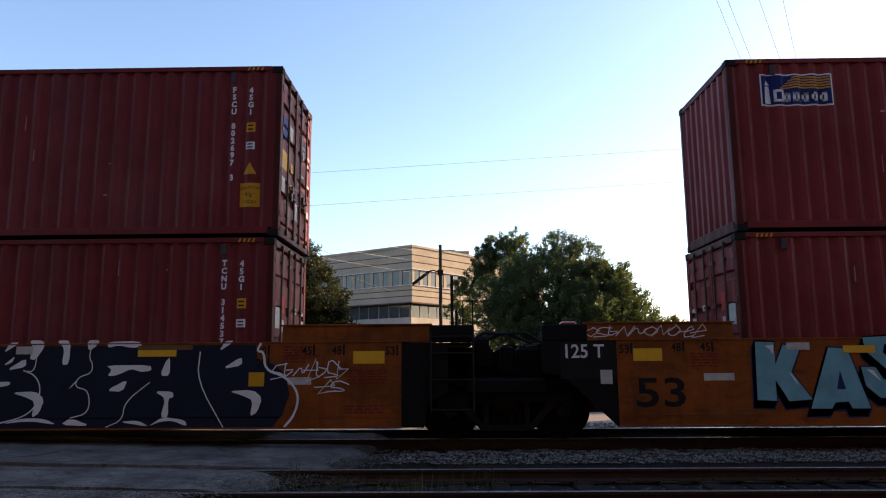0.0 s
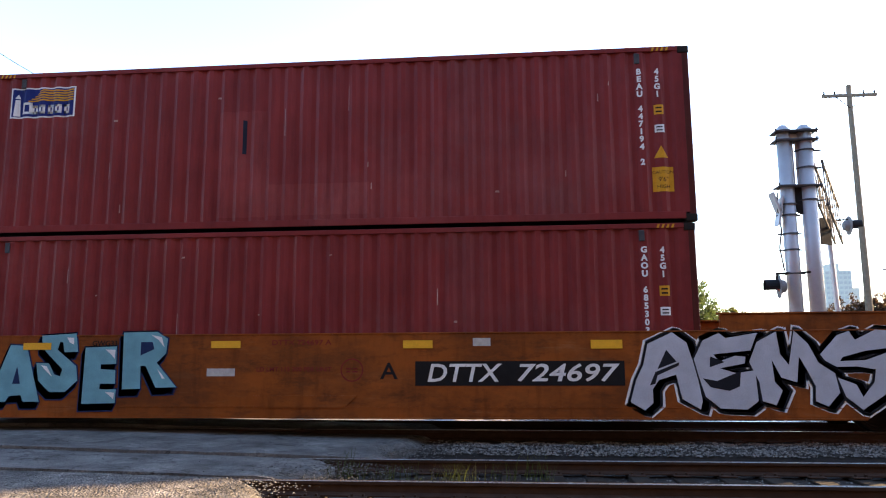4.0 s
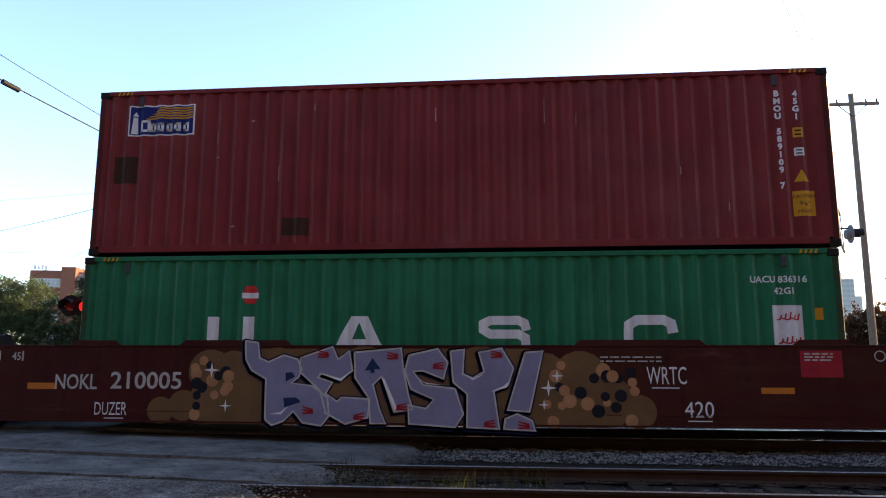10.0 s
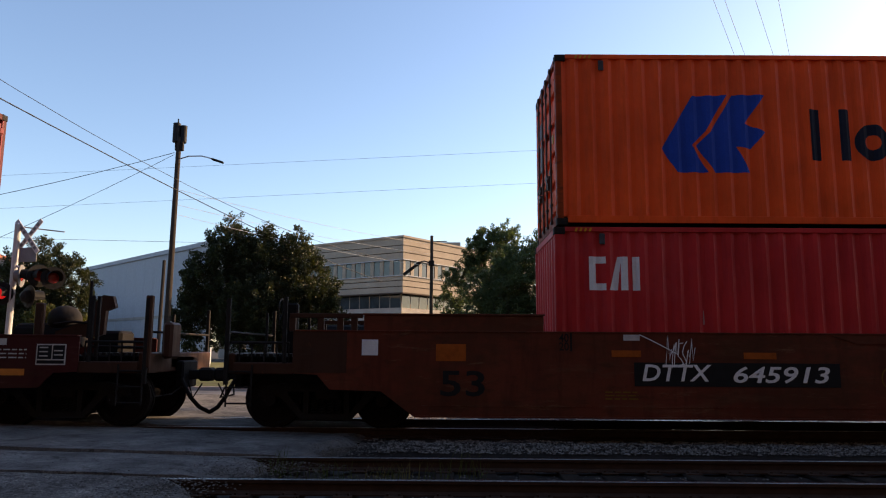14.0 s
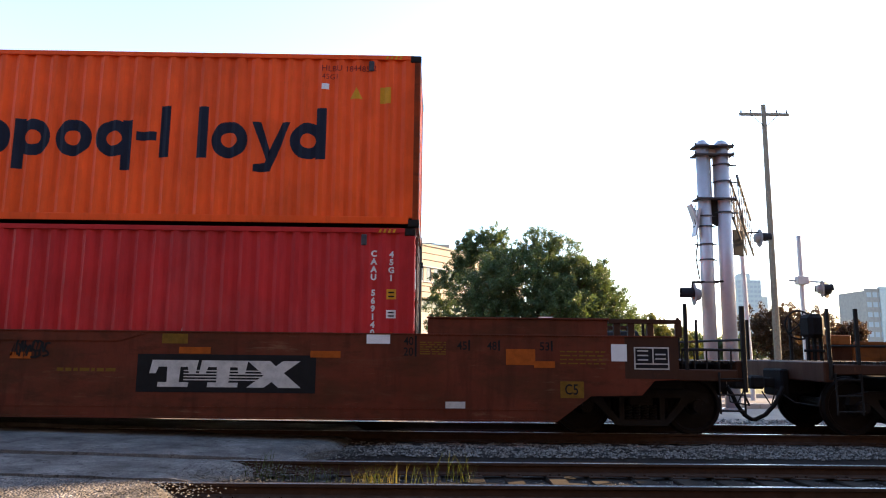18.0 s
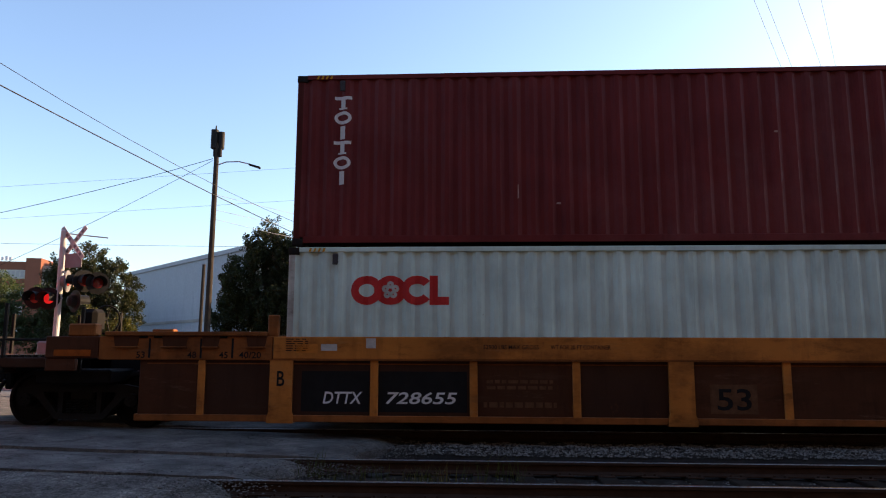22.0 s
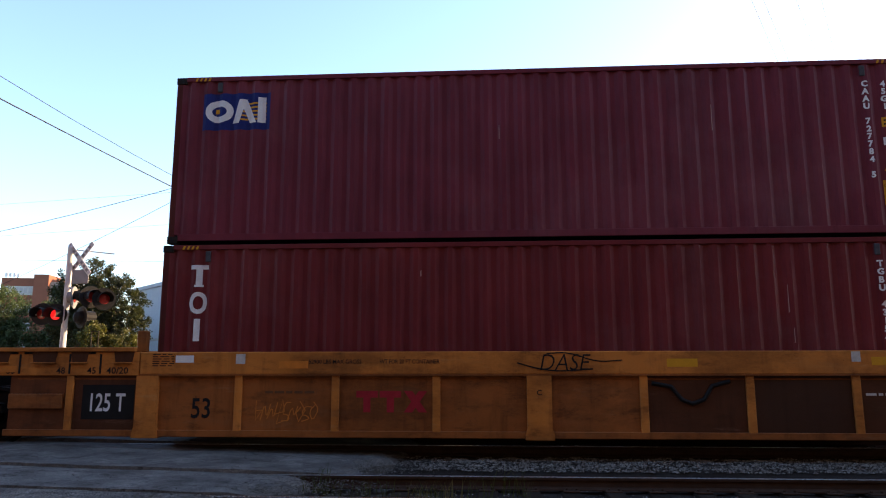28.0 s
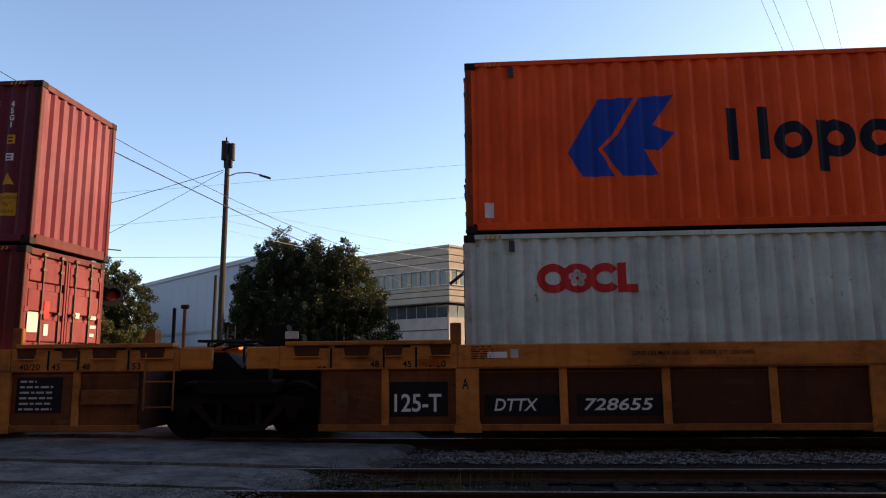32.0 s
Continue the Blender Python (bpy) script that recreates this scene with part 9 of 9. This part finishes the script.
mural(B, [[(54, 33), (100, 40), (108, 95), (140, 110), (195, 85), (245, 100), (262, 135), (250, 165), (225, 185), (300, 195), (355, 235), (362, 300), (335, 335), (270, 325), (235, 285), (200, 320), (160, 335), (135, 315), (133, 170), (80, 140), (58, 100)],
          [(255, 95), (370, 55), (390, 100), (430, 70), (442, 140), (400, 170), (330, 150), (320, 165), (372, 182), (348, 222), (390, 250), (405, 235), (505, 240), (498, 305), (420, 328), (350, 290), (328, 210), (255, 145)],
          [(448, 75), (612, 60), (620, 130), (640, 230), (655, 275), (590, 285), (560, 200), (545, 160), (515, 190), (540, 280), (560, 325), (508, 325), (500, 235), (452, 165)],
          [(640, 85), (740, 62), (775, 110), (760, 168), (690, 140), (655, 142), (690, 190), (800, 202), (828, 290), (800, 335), (642, 325), (638, 260), (700, 272), (728, 240), (648, 205), (626, 140)],
          [(784, 70), (832, 65), (826, 150), (860, 165), (900, 142), (882, 75), (960, 60), (1000, 130), (980, 190), (932, 210), (950, 340), (840, 335), (842, 220), (794, 180)],
          [(1040, 75), (1100, 70), (1052, 280), (978, 275)], [(970, 305), (1010, 288), (1060, 310), (1070, 345), (965, 340)]],
      -3.36, 1.65, 0.00446, 0.0043, FACE - 0.010, "spray_lilac", "spray_navy", None, 0.07, (-0.03, -0.03),
      (("spray_navy", [[(485, 140), (512, 95), (542, 135), (520, 135), (520, 148), (505, 148), (505, 138)], [(203, 148), (228, 146), (238, 162), (205, 180)], [(198, 238), (245, 236), (262, 252), (203, 272)]]),
       ("spray_white", [[(150, 296), (190, 288), (222, 262), (192, 296)], [(330, 152), (400, 168), (440, 142), (402, 178)], [(545, 165), (592, 280), (600, 270), (556, 170)], [(655, 148), (690, 180), (760, 190), (700, 186)], [(835, 155), (862, 172), (900, 150), (862, 164)], [(920, 212), (975, 198), (990, 170), (965, 192)]])), "worn_white")
bm = bmesh.new()
for a, b, s in ((335, 80, 1), (580, 85, 1), (745, 120, -1), (940, 80, 1), (285, 280, 1), (470, 300, -1), (620, 265, -1), (920, 320, -1), (1030, 325, 1)):
    x, z = -3.36 + a * 0.00446, 1.65 - b * 0.0043      # striped red corner marks
    for k in range(3):
        shape(bm, [(x - 0.09 * s, z + 0.06 - 0.05 * k), (x + 0.09 * s, z + 0.02 - 0.02 * k), (x + 0.10 * s, z - 0.015 - 0.02 * k), (x - 0.06 * s, z + 0.035 - 0.05 * k)])
part("graffiti_detail", flat(bm, 0, 0, FACE - 0.026), "spray_red", B, "red striped details")
bm = bmesh.new()
for x, z, q in ((-3.65, 1.05, 0.13), (-3.4, 0.5, 0.1), (1.62, 0.8, 0.13), (1.75, 0.98, 0.1), (1.55, 0.55, 0.08)):
    shape(bm, [(x + q * (1.0 if k % 2 == 0 else 0.22) * math.cos(math.pi * k / 4), z + q * (1.0 if k % 2 == 0 else 0.22) * math.sin(math.pi * k / 4)) for k in range(8)])
part("graffiti_star", flat(bm, 0, 0, FACE - 0.028), "spray_white", B, "white sprayed stars")
word(B, "WRTC", 3.08, 3.66, 0.86, 1.12, "spray_white", FACE, bold=0.0)
word(B, "420", 3.61, 4.03, 0.38, 0.61, "spray_white", FACE, bold=0.0)
bar(B, 3.65, 4.0, 0.32, 0.335, "spray_white")
bar(B, 3.15, 3.55, 0.80, 0.815, "spray_white")
bar(B, 4.72, 5.19, 0.73, 0.82, "reflect_orange", label="orange reflector")
bar(B, -6.74, -6.27, 0.74, 0.84, "reflect_orange")
bar(B, -9.27, -8.79, 1.18, 1.40, "reflect_orange", label="orange plate")
bar(B, -8.0, -7.7, 1.15, 1.38, "spray_tan", FACE, "paint_patch")
word(B, "48", 6.83, 7.29, 0.80, 1.12, "worn_white", FACE, label="large worn white number")
bar(B, 5.30, 5.89, 0.97, 1.36, "spray_red", FACE, "paint_patch", "dark red repainted patch")
bar(B, 7.56, 8.54, 0.82, 0.92, "reflect_orange")
bar(B, 7.53, 7.73, 1.12, 1.36, "spray_tan", FACE, "label_plate")
placard(B, 8.70, 0.98, 0.46, 0.32, FACE - 0.002)
bar(B, 8.1, 8.23, 1.28, 1.38, "worn_white", FACE, "sticker")
index_marks(B, [("48", -7.45, 1.2), ("45", -7.05, 1.2), ("45", 6.7, 1.25), ("48", 7.2, 1.25)], FACE, "worn_white")
small_print(B, 5.36, 1.3, 0.4, 3, FACE - 0.004, "worn_white", seed=3)
small_print(B, 2.4, 1.25, 0.9, 2, FACE - 0.03, "worn_white", 0.02, 0.06, 5)
small_print(B, 7.85, 1.2, 0.7, 3, FACE, "worn_white", 0.02, 0.06, 6)
part("round_stencil", flat(ring(bmesh.new(), 6.42, 1.28, 0.08, 0.08, 0.015), 0, 0, FACE), "worn_white", B)

# C
bar(C, -4.95, -1.81, 0.72, 1.08, "black", FACE, "number_panel", "black number panel")
word(C, "DTTX", -4.83, -3.77, 0.80, 1.05, "letter_white", FACE - 0.004, 0.2)
word(C, "645913", -3.44, -1.97, 0.78, 1.03, "letter_white", FACE - 0.004, 0.2, label="white slanted car number")
bar(C, 1.91, 4.62, 0.62, 1.19, "black", FACE, "emblem_panel", "black emblem panel")
bm = bmesh.new()
for x in (2.10, 2.85):
    shape(bm, [(x, 0.90), (x + 0.10, 0.90), (x + 0.14, 1.0), (x + 0.58, 1.0), (x + 0.60, 0.90), (x + 0.70, 0.90), (x + 0.74, 1.10), (x + 0.04, 1.10)])
    shape(bm, [(x + 0.27, 0.70), (x + 0.45, 0.70), (x + 0.47, 1.0), (x + 0.27, 1.0)], -0.001)
    shape(bm, [(x + 0.13, 0.70), (x + 0.59, 0.70), (x + 0.60, 0.77), (x + 0.14, 0.77)], -0.002)
shape(bm, [(3.58, 1.10), (3.92, 1.10), (4.40, 0.70), (4.06, 0.70)])
shape(bm, [(4.12, 1.10), (4.38, 1.10), (3.84, 0.70), (3.58, 0.70)], -0.001)
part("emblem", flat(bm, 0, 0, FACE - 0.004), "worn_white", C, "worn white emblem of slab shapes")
for k in range(4):
    bar(C, 2.62, 4.0, 0.80 + 0.045 * k, 0.818 + 0.045 * k, "worn_white", FACE - 0.003, "emblem_stripe")
scrawl(C, -4.45, 1.02, 0.42, 0.42, 7, "spray_white", 0.012, 31)
part("graffiti_tag", flat(stroke(bmesh.new(), soften([(-4.85, 1.5), (-4.6, 1.38), (-4.3, 1.22)]), 0.014), 0, 0, FACE - 0.006), "spray_white", C, "thin sprayed scrawl")
scrawl(C, 0.0, 1.12, 0.55, 0.3, 9, "black", 0.03, 32)
for x0, x1, z in ((-5.29, -4.84, 1.16), (-3.27, -2.77, 1.14), (-0.02, 0.30, 1.10), (2.53, 3.01, 1.20), (4.53, 4.99, 1.16), (7.95, 8.27, 1.04)):
    bar(C, x0, x1, z, z + 0.10, "dull_orange", FACE - 0.006, label="faded orange reflector")
bar(C, 7.52, 7.97, 1.08, 1.32, "dull_orange", label="faded orange reflector")
bar(C, -7.98, -7.52, 1.08, 1.34, "dull_orange")
bar(C, 2.26, 2.65, 1.35, 1.50, "dull_yellow", label="yellow plate")
bar(C, 5.38, 5.74, 1.38, 1.52, "letter_white", FACE, "label_plate")
bar(C, -5.1, -4.85, 1.41, 1.5, "worn_white", FACE, "label_plate")
index_marks(C, [("40", -6.09, 1.38), ("20", -6.09, 1.25), ("40", 5.95, 1.36), ("20", 5.95, 1.2), ("45", 6.77, 1.30), ("48", 7.23, 1.30), ("53", 8.04, 1.30)])
word(C, "53", -7.91, -7.23, 0.55, 0.94, "black", FACE, label="large black number")
part("round_stencil", flat(ring(bmesh.new(), -1.03, 0.86, 0.16, 0.18, 0.02), 0, 0, FACE), "dull_yellow", C)
part("stiffener", prism(bmesh.new(), [(-1.88, 1.50), (-1.5, 1.38), (1.6, 1.38), (1.98, 1.50)], -SY - 0.015, -SY), "ttx_brown", C)
placard(C, 9.49, 1.03, 0.54, 0.34, FACE - 0.002)
bar(C, 9.14, 9.38, 1.15, 1.41, "letter_white", FACE, "sticker", "white paper sticker")
bar(C, -9.12, -8.87, 1.16, 1.40, "letter_white", FACE, "sticker", "white paper sticker")
bar(C, 8.35, 8.71, 0.59, 0.84, "dull_yellow", FACE, "label_plate")
word(C, "C5", 8.42, 8.62, 0.64, 0.8, "black", FACE - 0.004)
bar(C, 6.6, 6.9, 0.42, 0.52, "worn_white", FACE)
small_print(C, 6.2, 1.4, 0.4, 6, FACE, "dull_yellow", 0.016, 0.035, 7)
small_print(C, 8.35, 1.28, 0.7, 4, FACE, "dull_yellow", 0.02, 0.06, 8)
small_print(C, 0.7, 0.92, 0.9, 1, FACE, "dull_yellow", 0.05, 0.07, 9)
small_print(C, -5.4, 0.62, 0.5, 3, FACE, "dull_yellow", 0.02, 0.05, 10)


# D, E, F: the yellow set
def yellow_marks(car, t, u, loads=True):
    for (x0, x1), text in zip(t, ("52900 LBS MAX GROSS", "WT FOR 20 FT CONTAINER")):
        word(car, text, x0, x1, 1.29, 1.355, "black", SILL, 0.0, 0.004, "small black stencilled load text")
    for x0, x1, z0, z1, mt in u:
        bar(car, x0, x1, z0, z1, mt, SILL, "label_plate")
    if loads:
        for q in (-1, 1):
            for s, x in (("40/20", 6.36), ("45", 6.90), ("48", 7.40), ("53", 8.22)):
                x = q * x if q > 0 else -x - 0.075 * len(s)
                word(car, s, x, x + 0.07 * len(s), 1.14, 1.24, "black", -RY + 0.001)
            small_print(car, min(q * 5.65, q * 6.0), 1.43, 0.35, 6, SILL, "black", 0.014, 0.035, 70 + q)


yellow_marks(D, [(-2.95, -2.11), (-1.93, -1.03)], [(-5.84, -5.5, 1.23, 1.36, "reflect_orange"), (-5.45, -5.2, 1.26, 1.36, "worn_white"), (-4.75, -4.6, 1.3, 1.45, "worn_white"), (4.53, 4.67, 1.31, 1.46, "worn_white"), (5.31, 5.57, 1.31, 1.39, "letter_white"), (3.4, 3.9, 1.24, 1.36, "warn_yellow")])
bar(D, -5.75, -4.7, 0.34, 0.95, "black", PAN, "number_panel")
bar(D, -4.55, -3.2, 0.34, 0.95, "black", PAN, "number_panel")
word(D, "DTTX", -5.41, -4.80, 0.46, 0.64, "letter_white", PAN - 0.004, 0.2)
word(D, "728655", -4.44, -3.35, 0.46, 0.64, "letter_white", PAN - 0.004, 0.2, label="white slanted car number")
bar(D, 0.42, 1.11, 0.35, 0.78, "faded_patch", PAN, "number_panel", "faded tan number patch")
word(D, "53", 0.52, 1.02, 0.40, 0.72, "black", PAN - 0.004, label="black number")
word(D, "B", -6.12, -6.0, 0.72, 0.95, "black", -RY - 0.016)
small_print(D, -2.9, 0.78, 1.0, 2, PAN, "faded_patch", 0.05, 0.09, 41)
small_print(D, -2.95, 0.42, 1.1, 1, PAN, "faded_patch", 0.08, 0.09, 43)
bar(D, 3.9, 4.2, 0.80, 0.98, "faded_patch", PAN, "paint_patch")
bar(D, 3.2, 3.62, 0.46, 0.60, "faded_patch", PAN, "paint_patch")
small_print(D, 3.2, 0.33, 0.55, 1, PAN, "faded_patch", 0.09, 0.1, 42)
part("round_stencil", flat(ring(bmesh.new(), 4.05, 0.55, 0.24, 0.2, 0.09), 0, 0, PAN), "faded_patch", D)
bar(D, 7.40, 8.28, 0.38, 1.0, "black", PAN, "number_panel", "black repainted panel")
bar(D, 8.0, 8.18, 0.58, 0.79, "faded_sticker", PAN - 0.004, "sticker", "faded pale sticker")
bar(F, -8.08, -7.9, 0.58, 0.78, "faded_patch", PAN, "sticker", "faded brown sticker")


def info_panel(car, x0, x1, z0, z1):
    bar(car, x0, x1, z0, z1, "black", PAN, "info_panel", "black panel with rows of white print")
    rows = 6
    for k in range(rows):
        z = z1 - 0.08 - (z1 - z0 - 0.12) * k / (rows - 1)
        small_print(car, x0 + 0.06, z, (x1 - x0) * (0.35 if k == 0 else 0.72), 1, PAN - 0.004, "worn_white", 0.03, 0.05, 50 + k)


info_panel(D, 6.36, 7.20, 0.38, 0.98)
info_panel(E, 6.32, 7.08, 0.48, 1.03)
yellow_marks(E, [(-3.52, -2.70), (-2.42, -1.50)], [(-3.99, -3.53, 1.22, 1.33, "reflect_orange"), (-5.63, -5.34, 1.31, 1.42, "letter_white"), (-4.67, -4.52, 1.29, 1.44, "worn_white"), (4.57, 4.70, 1.31, 1.46, "worn_white"), (5.36, 5.64, 1.28, 1.42, "letter_white"), (4.85, 5.25, 1.26, 1.38, "warn_yellow"), (1.9, 2.35, 1.24, 1.36, "warn_yellow")])
word(E, "53", -5.36, -5.06, 0.46, 0.77, "black", PAN, label="black number")
bm = bmesh.new()
for x in (-2.78, -2.42):
    shape(bm, [(x, 0.78), (x + 0.33, 0.78), (x + 0.33, 0.88), (x, 0.88)])
    shape(bm, [(x + 0.11, 0.56), (x + 0.22, 0.56), (x + 0.22, 0.78), (x + 0.11, 0.78)])
shape(bm, [(-2.05, 0.88), (-1.92, 0.88), (-1.69, 0.56), (-1.82, 0.56)])
shape(bm, [(-1.82, 0.88), (-1.69, 0.88), (-1.92, 0.56), (-2.05, 0.56)], -0.001)
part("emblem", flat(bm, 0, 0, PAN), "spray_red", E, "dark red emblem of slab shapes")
word(E, "DASE", 0.02, 0.78, 1.19, 1.43, "black", SILL - 0.004, 0.25, -0.004, "black sprayed tag")
part("graffiti_tag", flat(stroke(stroke(bmesh.new(), soften([(-0.32, 1.30), (-0.05, 1.22), (0.3, 1.17), (0.8, 1.21)]), 0.02), soften([(0.12, 1.44), (0.45, 1.46), (0.86, 1.31), (1.24, 1.34)]), 0.018, -0.0003), 0, 0, SILL - 0.008), "black", E, "sweeping underline of a tag")
scrawl(E, -4.35, 0.42, 0.95, 0.3, 9, "reflect_orange", 0.014, 52, PAN)
small_print(E, -4.2, 0.84, 0.8, 1, PAN, "faded_patch", 0.04, 0.05, 53)
small_print(E, 4.75, 0.82, 0.95, 1, PAN, "worn_white", 0.035, 0.05, 54)
part("hanging_hose", chain(bmesh.new(), [(1.67, PAN - 0.02, 1.0), (1.95, PAN - 0.02, 0.95), (2.1, PAN - 0.02, 0.76), (2.25, PAN - 0.02, 0.70), (2.42, PAN - 0.02, 0.76), (2.55, PAN - 0.02, 0.96), (2.81, PAN - 0.02, 1.03)], 0.03, 8), "black", E, "black hose looped under the sill")
bar(E, -7.12, -6.28, 0.44, 0.97, "black", PAN, "number_panel", "black number panel")
word(E, "125 T", -6.98, -6.42, 0.56, 0.84, "letter_white", PAN - 0.004, label="white number on black")
word(E, "C", -0.04, 0.04, 0.82, 0.9, "black", -RY - 0.016)
yellow_marks(F, [(-3.58, -2.75), (-2.6, -1.79)], [(-5.75, -5.45, 1.27, 1.36, "letter_white"), (-5.4, -5.28, 1.27, 1.4, "worn_white")])
bar(F, -7.25, -6.36, 0.40, 0.92, "black", PAN, "number_panel", "black number panel")
word(F, "125-T", -7.18, -6.46, 0.47, 0.74, "letter_white", PAN - 0.004, label="white number on black")
word(F, "A", -6.14, -6.04, 0.80, 0.97, "black", -RY - 0.016)
bar(F, -5.80, -4.65, 0.40, 0.72, "black", PAN, "number_panel")
bar(F, -4.43, -3.08, 0.40, 0.72, "black", PAN, "number_panel")
word(F, "DTTX", -5.66, -5.0, 0.48, 0.66, "letter_white", PAN - 0.004, 0.2)
word(F, "728655", -4.32, -3.3, 0.48, 0.66, "letter_white", PAN - 0.004, 0.2, label="white slanted car number")

for car, marks in ((D, ((7.62, 8.12), (9.0, 9.48), (-9.7, -9.1))), (E, ((-8.95, -8.2), (9.0, 9.48))), (F, ((-8.95, -8.2), (-6.8, -6.45)))):
    for x0, x1 in marks:
        bar(car, x0, x1, 1.165, 1.265, "reflect_orange" if abs(x0) > 8.2 and x0 > -9.5 else "dull_orange", -RY - 0.006, label="orange reflector strip")


def motions():
    for ob in trains:
        x, y, z = ob.location
        walk(ob, [(t, pose(x + s, y, z)) for t, s in SHIFT])
    ts, ss = zip(*SHIFT)
    for w, dx in wheels:
        rows = []
        for k in range(214):
            t = min(32.0, 0.15 * k)
            rows.append((t, pose(dx, 0, WR, 0, math.degrees(np.interp(t, ts, ss)) / WR, 0)))
        walk(w, rows)


motions()
